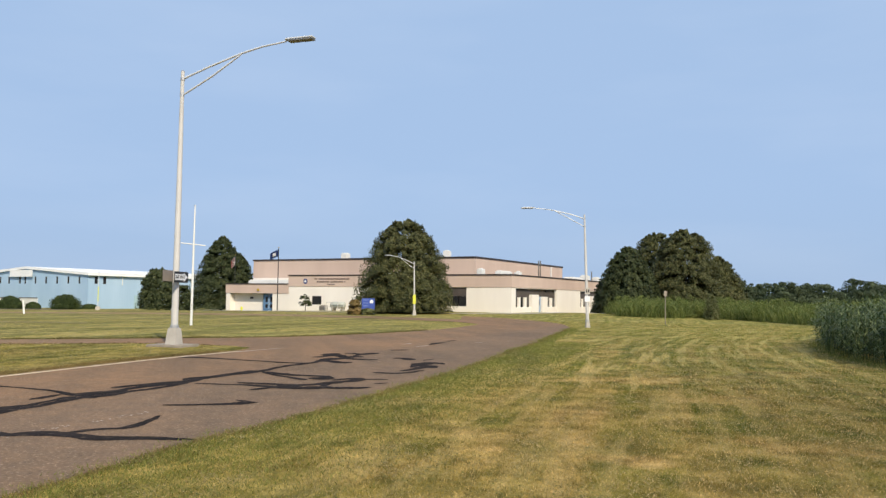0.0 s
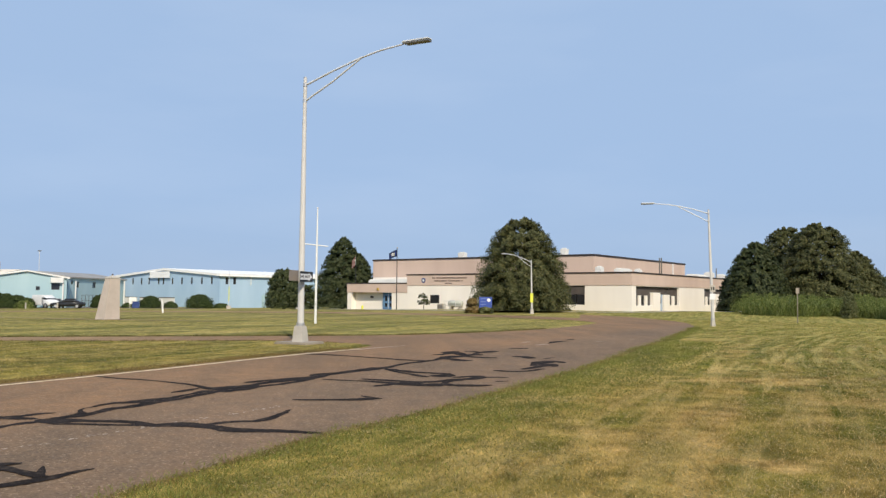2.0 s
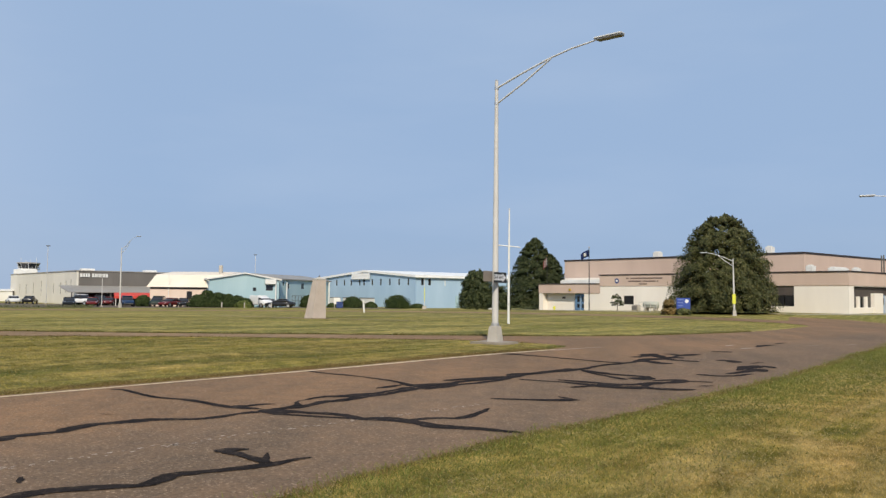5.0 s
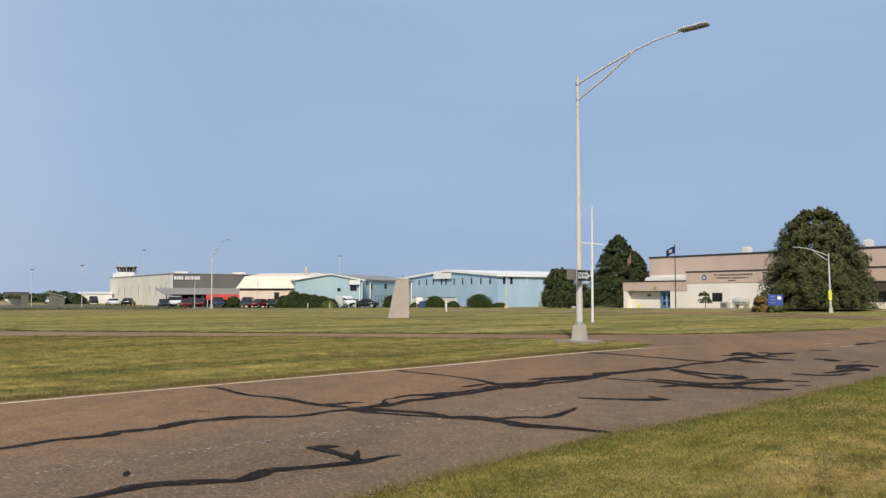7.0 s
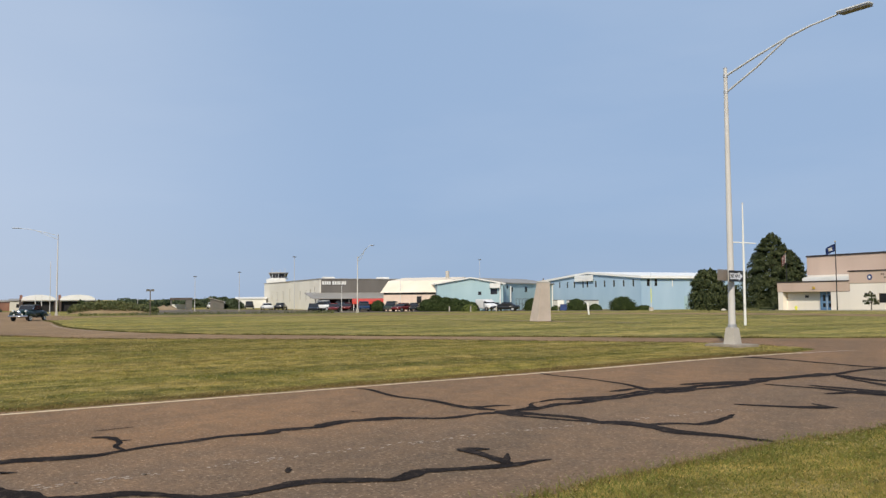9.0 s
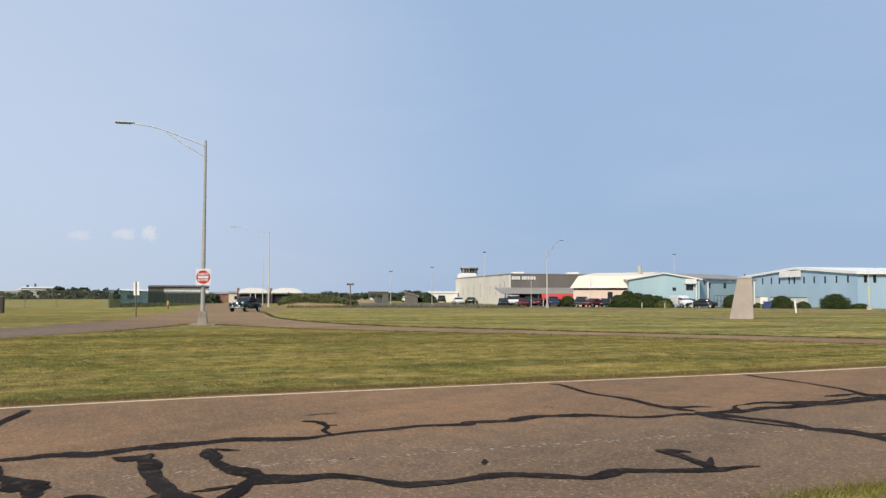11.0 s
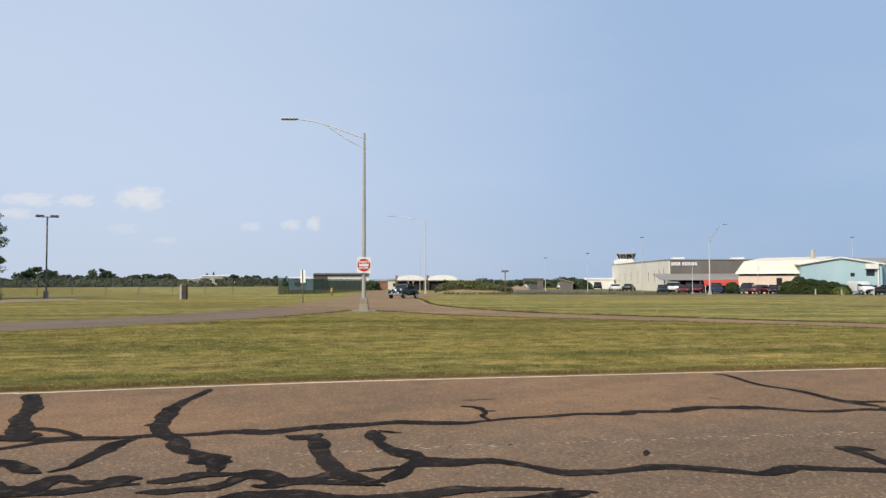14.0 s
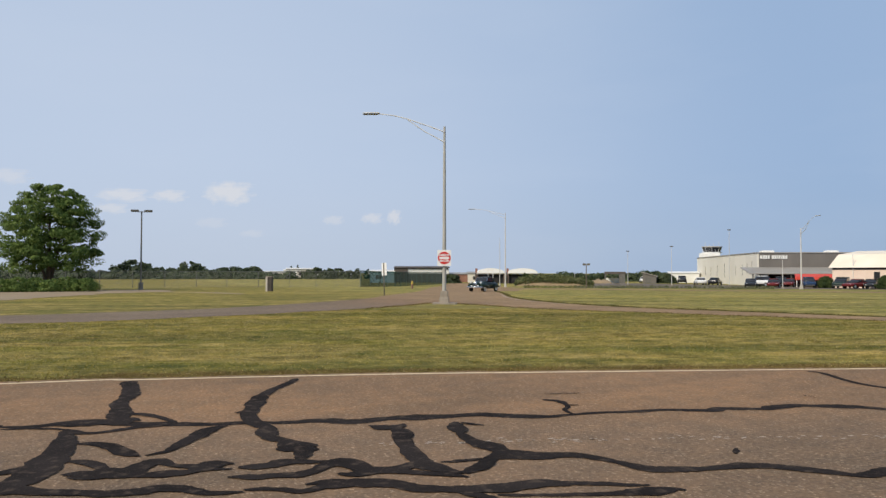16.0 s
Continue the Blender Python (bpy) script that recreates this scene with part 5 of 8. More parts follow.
def no_entry_sign(x, y, z, turn):
    ob = thing("no_entry_sign", pose(x, y, z, 0, 0, turn), "square white do-not-enter sign with a red disc on the lamp pole", "sign")
    part("plate", plate(bmesh.new(), 0.68, 0.80, 0.04), WHITESIGN, ob)
    part("red_disc", disc(bmesh.new(), (0, -0.006, 0), (0, 1, 0), 0.315, 0.006, 36), REDSIGN, ob, "red disc")
    part("bar", boxes((-0.24, 0.24, -0.016, -0.010, -0.05, 0.05)), WHITESIGN, ob, "white bar")
    for text, x, z in (("DO", -0.125, 0.135), ("NOT", 0.085, 0.135), ("ENTER", 0.0, -0.14)):
        writing(text, 0.155, WHITESIGN, ob, Matrix.Translation((x, -0.014, z)) @ FACE, "white lettering", 0.005)
    for z in (-0.22, 0.22):
        part("bracket", boxes((-0.05, 0.05, 0.004, 0.06, z - 0.025, z + 0.025)), ALU, ob)
    return ob


no_entry_sign(-37.48 + 0.16, 15.75 - 0.07, 2.22, angle(0.92, -0.39) + 90)


def one_way_sign(x, y, z, turn):
    ob = thing("one_way_sign", pose(x, y, z, 0, 0, turn), "black one-way sign with a white arrow on the lamp pole", "sign")
    part("plate", plate(bmesh.new(), 0.92, 0.33, 0.03), BLACK, ob)
    arrow = [(-0.42, -0.09), (0.16, -0.09), (0.16, -0.14), (0.42, 0.0), (0.16, 0.14), (0.16, 0.09), (-0.42, 0.09)]
    part("arrow", prism(bmesh.new(), arrow, "y", -0.006, -0.002), WHITESIGN, ob, "white arrow")
    writing("ONE WAY", 0.15, BLACK, ob, Matrix.Translation((-0.12, -0.009, 0)) @ FACE)
    return ob


one_way_sign(-7.87, 24.38, 2.08, 82)
back = thing("road_sign", pose(-8.24, 24.30, 2.12, 0, 0, 84), "bare grey-brown back of a road sign on the lamp pole", "sign")
part("plate", plate(bmesh.new(), 0.72, 0.33, 0.03), plain("sign_back_metal", (0.26, 0.22, 0.185), (0.34, 0.29, 0.25), 3.0, 0.7), back)
part("clamp", boxes((0.12, 0.16, 0.004, 0.03, -0.03, 0.03)), WEATHERED, back)


def post_sign(x, y, turn, post_h, w, h, face, post_mat, label, bars=0, lean=0.0, half=0.035):
    ob = thing("sign_post", on_land(x, y, turn) @ pose(0, 0, 0, 0, lean, 0), label, "sign")
    part("post", boxes((-half, half, 0.0, 0.06, -0.2, post_h), bevel=0.008), post_mat, ob)
    bm = plate(bmesh.new(), w, h, 0.03, -0.008, 0.006)
    bmesh.ops.translate(bm, verts=bm.verts, vec=(0, 0, post_h - h / 2 - 0.02))
    part("plate", bm, face, ob)
    for k in range(bars):
        z = post_h - 0.06 - h * (k + 0.5) / bars
        part("bar", boxes((-w * 0.36, w * 0.36, -0.012, -0.009, z - h * 0.12, z + h * 0.12)), BLACK, ob, "black lettering bar")
    return ob


post_sign(18.06, 65.97, angle(-0.26, 0.96) - 90, 2.75, 0.29, 0.42, WEATHERED, WEATHERED, "small grey sign on a thin post in the field", half=0.024)
post_sign(-58.2, 19.7, 200, 2.5, 0.6, 0.95, WHITESIGN, WOODPOST, "white sign seen edge-on on a dark wooden post", 0, 2.0)
speed = thing("speed_sign", pose(9.2, 51.78, 2.15, 0, 0, 8), "two small white signs strapped to the leaning lamp pole", "sign")
part("plate", plate(bmesh.new(), 0.34, 0.42, 0.03), CONCRETE, speed)
part("bar", boxes((-0.10, -0.03, -0.006, -0.002, -0.10, 0.10), (0.02, 0.11, -0.006, -0.002, -0.10, 0.10)), BLACK, speed, "black figures as bars")
low = plate(bmesh.new(), 0.36, 0.36, 0.03)
bmesh.ops.translate(low, verts=low.verts, vec=(0, 0, -0.5))
part("lower_plate", low, WHITESIGN, speed)
sleeve = thing("pole_sleeve", pose(-3.12, 88.36, 1.45, 0, 0, 4), "bright yellow warning board on the lamp pole", "sign")
part("board", plate(bmesh.new(), 0.31, 1.0, 0.04, 0, 0.02), YELLOW, sleeve)


def t_sign(x, y):
    ob = thing("wide_sign", on_land(x, y, 57), "dark post with two small dark boards across its top", "sign")
    part("post", boxes((-0.06, 0.06, -0.06, 0.06, -0.2, 3.22), bevel=0.01), WOODPOST, ob)
    for s in (-1, 1):
        part("board", boxes((min(s * 0.08, s * 0.46), max(s * 0.08, s * 0.46), -0.05, 0.05, 3.0, 3.26), bevel=0.01), LAMP_DARK, ob)
    part("cross_bar", boxes((-0.46, 0.46, -0.02, 0.02, 3.1, 3.15)), WOODPOST, ob)


t_sign(*polar(57.15, 105))


# ---- monument, mast and posts on the island ----
def monument(x, y):
    ob = thing("monument", on_land(x, y, 62), "tapered pale stone monument standing in the grass", "monument")
    bm = bmesh.new()
    rings = [[bm.verts.new((sx * w + 0.21 * z / 2.7, sy * w - 0.125 * z / 2.7, z)) for sx, sy in ((-1, -1), (1, -1), (1, 1), (-1, 1))] for w, z in ((0.565, -0.1), (0.55, 0.1), (0.345, 2.68), (0.34, 2.72))]
    for a, b in zip(rings, rings[1:]):
        for k in range(4):
            bm.faces.new((a[k], a[(k + 1) % 4], b[(k + 1) % 4], b[k]))
    bm.faces.new(rings[-1])
    bmesh.ops.bevel(bm, geom=list(bm.edges), offset=0.015, segments=2, affect="EDGES")
    part("shaft", bm, STONE, ob)
    bm = bmesh.new()
    r = [bm.verts.new((sx * 0.355 + 0.21, sy * 0.355 - 0.125, 2.72)) for sx, sy in ((-1, -1), (1, -1), (1, 1), (-1, 1))]
    s = [bm.verts.new((sx * 0.36 + 0.21, sy * 0.36 - 0.125, 2.78)) for sx, sy in ((-1, -1), (1, -1), (1, 1), (-1, 1))]
    top = bm.verts.new((0.21, -0.125, 2.96))
    for k in range(4):
        bm.faces.new((r[k], r[(k + 1) % 4], s[(k + 1) % 4], s[k]))
        bm.faces.new((s[k], s[(k + 1) % 4], top))
    part("cap", bm, CONCRETE, ob, "low pointed cap")
    part("finial", ball(bmesh.new(), (0.21, -0.125, 2.98), 0.05, 0.05, 0.07), BROWN, ob, "small dark finial", True)


monument(-29.7, 50.1)

mast = thing("mast", on_land(-14.12, 45.69, 17), "white flag mast with a short yard in the grass", "mast")
part("pole", tubes(([(0, 0, -0.2), (0.01, 0, 4.0), (0.02, 0, 6.72)], (0.075, 0.06, 0.035)), seg=12), WHITE, mast, smooth=True)
part("yard", tubes(([(-0.68, 0, 4.62), (0.66, 0, 4.5)], 0.03), seg=8), WHITE, mast)
part("truck", ball(bmesh.new(), (0.02, 0, 6.74), 0.05, 0.05, 0.05), GALV, mast, "ball on the mast top", True)
part("cleat", boxes((-0.02, 0.02, -0.11, -0.06, 1.1, 1.2)), GALV, mast)

stake = thing("white_post", on_land(-42.0, 81.6, 20) @ pose(0, 0, 0, 0, -5, 0), "short white post leaning in the grass", "post")
part("post", boxes((-0.085, 0.085, -0.05, 0.05, -0.2, 1.32), bevel=0.02), WHITE, stake)
part("cap", boxes((-0.09, 0.09, -0.055, 0.055, 1.32, 1.36), bevel=0.01), WHITE, stake)

yel = thing("marker_pole", on_land(-47.2, 111.2, 20), "thin pale pole with a yellow sleeve", "pole")
part("pole", tubes(([(0, 0, -0.2), (0, 0, 5.4)], (0.055, 0.03)), seg=10), PALEALU, yel, smooth=True)
part("sleeve", tubes(([(0, 0, 1.2), (0, 0, 3.2)], 0.085), seg=12), PALEYELLOW, yel, "yellow plastic sleeve", True)
part("foot", boxes((-0.3, 0.3, -0.3, 0.3, -0.1, 0.5), bevel=0.04), CONCRETE, yel, "concrete foot")


def flag_cloth(w, h, droop, seed):
    """A limp cloth hanging from the pole, in the x-z plane."""
    bm = bmesh.new()
    rng = np.random.default_rng(seed)
    nx, nz = 12, 8
    ph = rng.uniform(0, 6)
    g = [[bm.verts.new((w * i / nx, 0.10 * math.sin(ph + 5 * i / nx + 1.5 * j / nz) * i / nx, -h * j / nz - droop * (i / nx) ** 1.5)) for j in range(nz + 1)] for i in range(nx + 1)]
    for i in range(nx):
        for j in range(nz):
            bm.faces.new((g[i][j], g[i + 1][j], g[i + 1][j + 1], g[i][j + 1]))
    bmesh.ops.solidify(bm, geom=bm.faces, thickness=0.01)
    return bm


def flagpole(x, y, h, cloth, label):
    ob = thing("flagpole", on_land(x, y, 0), label, "flagpole")
    part("pole", tubes(([(0, 0, -0.2), (0, 0, h)], (0.07, 0.045)), seg=10), BLACK, ob, smooth=True)
    part("ball", ball(bmesh.new(), (0, 0, h + 0.06), 0.08, 0.08, 0.08), OCHRE, ob, "", True)
    return ob


fp = flagpole(-21.8, 107.0, 8.25, None, "dark flagpole with a limp navy flag before the entrance")
bm = flag_cloth(-1.05, 0.9, 0.55, 3)
bmesh.ops.translate(bm, verts=bm.verts, vec=(-0.05, 0, 8.0))
fl = part("flag", bm, NAVY, fp, "limp navy blue flag", True)
bm = flag_cloth(-0.46, 0.42, 0.16, 3)
bmesh.ops.translate(bm, verts=bm.verts, vec=(-0.32, -0.12, 7.62))
part("emblem", bm, WHITE, fl, "white patch on the flag", True)
fp2 = flagpole(-32.2, 125.4, 8.6, None, "flagpole with a limp striped flag beside the conifer")
for k in range(6):
    bm = flag_cloth(-0.095, 1.4, 0.12, 5)
    bmesh.ops.translate(bm, verts=bm.verts, vec=(-0.05 - 0.09 * k, 0, 8.45 - 0.1 * k))
    part("stripe", bm, STRIPERED if k % 2 else WHITE, fp2, "flag stripe", True)


# ---- the long building ----
LETTER = plain("brown_letters", (0.17, 0.12, 0.10), (0.23, 0.17, 0.14), 2.0, 0.6)


def long_building():
    """Local x runs to the right along the front, y goes back, the near right corner is the origin."""
    ob = thing("long_building", pose(8.4, 99.6, 0, 0, 0, math.degrees(math.atan2(-0.475, 0.88))), "long flat-roofed building, cream walls under tan fascias", "building")
    x_win, x_low, x_end = [(-11.0, -6.2, 0.64, 3.0), (-30.5, -28.8, 0.52, 1.72)], -34.6, -46.5
    # low block: front and side
    part("front_wall", wall(bmesh.new(), x_low, 0, -1.0, 3.06, 0.0, 0.3, x_win + [(-21.5, -13.0, 0.64, 2.2)]), CREAMWALL, ob, "cream panel wall")
    part("front_fascia", boxes((x_low - 0.05, 0.06, -0.06, 0.3, 3.06, 4.55)), FASCIA, ob, "tan ribbed fascia")
    wells = [(1.3, 15.7, 0.0 - 1.0, 2.98), (25.8, 36.5, -1.0, 2.95)]
    side = part("side_wall", wall(bmesh.new(), 0.3, 55, -1.0, 3.06, 0.0, 0.3, wells), CREAMWALL, ob, "cream panel wall")
    side.matrix_local = pose(0, 0, 0, 0, 0, 90)
    f2 = part("side_fascia", boxes((0.3, 55, -0.06, 0.3, 3.06, 4.55)), FASCIA, ob, "tan ribbed fascia")
    f2.matrix_local = pose(0, 0, 0, 0, 0, 90)
    part("coping", boxes((x_low - 0.15, 0.16, -0.16, 0.4, 4.55, 4.70), (-0.40, 0.16, 0.4, 55.1, 4.55, 4.70), bevel=0.02), COPING, ob, "dark brown roof edge")
    part("low_roof", boxes((x_low + 0.02, -0.3, 0.3, 54.8, 4.1, 4.35)), LOT, ob, "flat roof")
    part("back_wall", boxes((x_low, 0, 54.7, 55.0, -1.0, 4.5), (x_low, x_low + 0.3, 0.3, 54.7, -1.0, 4.5)), CREAMWALL, ob)
    # windows of the front
    for a, b, c, d in x_win + [(-21.5, -13.0, 0.64, 2.2)]:
        tall = d > 2.5
        w = part("window", boxes((a, b, 0.10, 0.16, c, c + 0.06), (a, b, 0.10, 0.16, d - 0.06, d), (a, a + 0.06, 0.10, 0.16, c, d), (b - 0.06, b, 0.10, 0.16, c, d)), BROWN, ob, "dark brown window frame")
        n = max(1, round((b - a) / 1.2))
        top = c + (d - c) * 0.56 if tall else d
        for k in range(n):
            u = a + (b - a) * k / n
            part("pane", boxes((u + 0.04, u + (b - a) / n - 0.04, 0.13, 0.15, c + 0.06, top - 0.05)), GLASS, w)
        if tall:
            part("spandrel", boxes((a + 0.06, b - 0.06, 0.11, 0.2, top - 0.04, d - 0.06)), BROWN, w, "brown panel above the panes")
    # glazed bays of the side: brown head panel, narrow panes between cream piers, doors
    for v0, v1 in ((1.3, 15.7), (25.8, 36.5)):
        bay = part("entrance_bay", boxes((-1.2, -1.1, v0, v1, -1.0, 2.98)), DARKIN, ob, "recessed glazed bay")
        part("head_panel", boxes((-0.42, -0.36, v0, v1, 1.82, 2.98)), BROWN, bay, "brown panel")
        for a, b in ((v0, v0 + 5.2), (v1 - 3.2, v1)):
            part("sill", boxes((-0.40, -0.05, a, b, -1.0, 0.62)), CREAMWALL, bay, "cream wall below the panes")
        for k, (a, b) in enumerate(((v0, v0 + 1.3), (v0 + 1.9, v0 + 3.3), (v0 + 3.9, v0 + 5.2), (v1 - 3.2, v1 - 1.9), (v1 - 1.3, v1))):
            part("pane", boxes((-0.36, -0.34, a + 0.04, b - 0.04, 0.62, 1.82)), GLASS, bay)
        for a, b in ((v0 + 1.3, v0 + 1.9), (v0 + 3.3, v0 + 3.9), (v1 - 1.9, v1 - 1.3)):
            part("pier", boxes((-0.42, -0.16, a, b, 0.62, 1.86)), CREAMWALL, bay, "cream pier")
        m = v0 + 5.2
        part("pier", boxes((-0.42, 0.05, m, m + 2.4, -1.0, 2.25)), CREAMWALL, bay, "cream pier")
        d = part("door", boxes((-0.34, -0.28, m + 2.6, m + 3.9, -1.0, 2.0)), PALEBLUE, bay, "pale blue entrance door")
        part("door_light", boxes((-0.275, -0.27, m + 3.1, m + 3.4, 0.9, 1.7)), GLASS, d)
        part("pier", boxes((-0.42, -0.1, m + 4.1, v1 - 3.2, -1.0, 2.0)), CREAMWALL, bay, "cream pier")
        part("wall_lamp", boxes((0.0, 0.25, m + 4.6, m + 5.0, 2.6, 2.85), bevel=0.03), BLACK, bay, "dark wall lamp")
    # upper block
    ux, uy = -7.0, 4.2
    part("upper_wall", wall(bmesh.new(), ux - 38, ux, 4.4, 6.98, uy, uy + 0.3), FASCIA, ob, "tan panel wall")
    u2 = part("upper_wall", wall(bmesh.new(), uy + 0.3, uy + 33, 4.0, 6.98, -ux, -ux + 0.3), FASCIA, ob, "tan panel wall")
    u2.matrix_local = pose(0, 0, 0, 0, 0, 90)
    part("upper_roof", boxes((ux - 37.7, ux - 0.3, uy + 0.3, uy + 33, 6.6, 6.8)), LOT, ob, "flat roof")
    part("upper_back", boxes((ux - 38, ux - 37.7, uy + 0.3, uy + 33, 0, 6.98), (ux - 38, ux, uy + 32.7, uy + 33, 4, 6.97)), FASCIA, ob)
    part("upper_coping", boxes((ux - 38.1, ux + 0.1, uy - 0.1, uy + 0.4, 6.98, 7.2), (ux - 0.40, ux + 0.1, uy + 0.4, uy + 33.1, 6.98, 7.2), bevel=0.02), COPING, ob, "dark brown roof edge")
    part("upper_left_wall", boxes((x_end + 0.3, x_low, uy + 0.02, uy + 0.28, -1.0, 3.0), (ux - 38, x_low, uy + 0.02, uy + 0.28, 3.0, 4.4)), CREAMWALL, ob, "cream wall")
    # entrance wing
    for a, b in ((x_end, -45.7), (-37.6, x_low)):
        part("wing_wall", boxes((a, b, 0.05, 0.35, -1.2, 2.02)), CREAMWALL, ob, "cream wall")
    part("wing_recess", boxes((-45.7, -39.8, 1.0, 1.2, -1.2, 2.02), (-45.9, -45.7, 0.35, 1.2, -1.2, 2.02), (-37.6, -37.4, 0.35, 1.2, -1.2, 2.02)), CREAMWALL, ob, "shaded recess wall")
    part("wing_fascia", boxes((x_end - 0.05, x_low - 0.06, -0.02, 0.38, 2.02, 3.33)), FASCIA, ob, "tan ribbed fascia")
    part("wing_left", boxes((x_end, x_end + 0.3, 0.38, 4.2, -1.2, 2.02)), CREAMWALL, ob)
    part("wing_left_fascia", boxes((x_end - 0.05, x_end + 0.3, 0.38, 4.2, 2.02, 3.33)), FASCIA, ob)
    part("wing_coping", boxes((x_end - 0.15, x_low - 0.16, -0.1, 0.5, 3.33, 3.47), bevel=0.02), COPING, ob, "dark roof edge")
    part("wing_roof", boxes((x_end, x_low, 0.38, 4.2, 3.0, 3.2)), LOT, ob, "flat roof")
    dr = part("door", boxes((-39.8, -37.6, 0.62, 0.68, -1.2, 2.02)), BLUEDOOR, ob, "blue double door")
    for a in (-39.35, -38.45):
        part("pane", boxes((a, a + 0.42, 0.60, 0.615, 0.75, 1.55)), GLASS, dr)
        part("kick_pane", boxes((a, a + 0.42, 0.60, 0.615, -0.1, 0.45)), GLASS, dr)
    part("door_stile", boxes((-38.72, -38.68, 0.595, 0.62, -1.0, 2.0)), WHITE, dr, "pale meeting stile")
    part("wall_plaque", boxes((-42.6, -42.0, 0.95, 1.0, 1.2, 1.5)), BROWN, ob, "small brown plaque")
    part("wall_lamp", boxes((-40.4, -40.0, -0.2, -0.02, 2.35, 2.7), bevel=0.04), OCHRE, ob, "brass wall lamp")
    # roof units
    for name, x0, x1, y0, y1, z0, z1 in (("roof_unit", -32.1, -31.0, 9, 10.0, 6.8, 8.2), ("roof_unit", -14.0, -13.1, 8, 8.9, 6.8, 8.25), ("roof_unit", -5.5, -4.7, 1.4, 2.4, 4.35, 5.4), ("roof_unit", -3.4, -2.5, 2.4, 6.0, 4.35, 5.15), ("roof_unit", -2.6, -1.8, 6.8, 7.6, 4.35, 5.2), ("roof_unit", -3.6, -2.0, 28.0, 33.0, 4.35, 5.1), ("roof_unit", -3.2, -2.0, 35.0, 36.6, 4.35, 5.6), ("roof_unit", -2.9, -1.7, 40.0, 41.4, 4.35, 5.4), ("roof_unit", -44.0, -36.0, 2.0, 4.0, 3.2, 3.95), ("roof_unit", -20.0, -16.5, 1.5, 3.4, 4.35, 4.95)):
        u = part(name, boxes((x0, x1, y0, y1, z0, z1), bevel=0.06), ROOFWHITE, ob, "white roof unit")
        part("cowl", boxes((x0 + 0.2, x1 - 0.2, y0 + 0.2, y1 - 0.2, z1, z1 + 0.12)), ROOFWHITE, u)
    for x, y, z in ((-4.0, 19.6, 7.3), (-4.6, 20.4, 7.3), (-4.0, 24.0, 6.6), (-3.0, 37.6, 6.5), (-2.4, 38.6, 6.4)):
        part("vent_pipe", tubes(([(x, y, 4.35), (x, y, z)], 0.09), seg=8), LAMP_DARK if y != 24.0 else ROOFWHITE, ob, "roof pipe")
    # seal and lettering on the fascia
    s = part("seal", disc(bmesh.new(), (-31.6, -0.075, 3.78), (0, 1, 0), 0.36, 0.03, 24), NAVY, ob, "round blue seal")
    part("seal_centre", disc(bmesh.new(), (-31.6, -0.1, 3.78), (0, 1, 0), 0.17, 0.03, 16), WHITE, s)
    rng = np.random.default_rng(4)
    for x0, x1, z, h in ((-30.0, -24.2, 4.12, 0.24), (-29.6, -24.9, 3.72, 0.24), (-27.8, -26.6, 3.36, 0.2)):
        x = x0
        while x < x1:
            w = float(rng.uniform(0.10, 0.2))
            part("lettering_bar", boxes((x, x + w, -0.10, -0.06, z - h * 0.4, z + h * 0.4)), LETTER, ob, "brown lettering bar")
            x += w + (0.24 if rng.uniform() < 0.12 else 0.06)
    return ob


long_building()


# ---- hangars ----
def facing(a, b):
    """The pose of a front from its left corner a to its right corner b, and its length."""
    return pose(a[0], a[1], 0, 0, 0, angle(b[0] - a[0], b[1] - a[1])), math.hypot(b[0] - a[0], b[1] - a[1])


def place_on(a, b, az):
    """How far along the front from a to b the bearing az meets it."""
    l = math.hypot(b[0] - a[0], b[1] - a[1])
    dx, dy, t = (b[0] - a[0]) / l, (b[1] - a[1]) / l, math.tan(radians(az))
    return -(a[0] + t * a[1]) / (dx + t * dy)


def gable_hangar(name, a, b, depth, eave, ridge, wall_mat, roof_mat, label, holes=(), side_holes=(), base=-1.2, edge=0.22):
    """Gable towards the viewer, ridge going back."""
    m, l = facing(a, b)
    ob = thing(name, m, label, "hangar")
    part("front_wall", wall(bmesh.new(), 0, l, base, eave, 0, 0.25, holes), wall_mat, ob)
    part("gable", prism(bmesh.new(), [(0, eave), (l, eave), (l / 2, ridge)], "y", 0, 0.25), wall_mat, ob)
    s = part("side_wall", wall(bmesh.new(), 0.25, depth, base, eave, 0, 0.25, side_holes), wall_mat, ob)
    s.matrix_local = pose(l, 0, 0, 0, 0, 90)
    part("left_wall", boxes((0, 0.25, 0.25, depth, base, eave)), wall_mat, ob)
    part("back_wall", prism(bmesh.new(), [(0, base), (l, base), (l, eave), (l / 2, ridge), (0, eave)], "y", depth, depth + 0.25), wall_mat, ob)
    t = edge
    part("roof", prism(bmesh.new(), [(-0.4, eave - 0.05), (l / 2, ridge + 0.02), (l + 0.4, eave - 0.05), (l + 0.4, eave - 0.05 + t), (l / 2, ridge + 0.02 + t), (-0.4, eave - 0.05 + t)], "y", -0.35, depth + 0.35), roof_mat, ob)
    return ob, l


def slit_windows(ob, holes, m=None):
    for a, b, c, d in holes:
        w = part("window", boxes((a, b, 0.06, 0.12, c, c + 0.05), (a, b, 0.06, 0.12, d - 0.05, d), (a, a + 0.05, 0.06, 0.12, c, d), (b - 0.05, b, 0.06, 0.12, c, d)), BROWN, ob, "dark slit window")
        part("pane", boxes((a + 0.04, b - 0.04, 0.09, 0.11, c + 0.04, d - 0.04)), GLASS, w)
        if m is not None:
            w.matrix_local = m


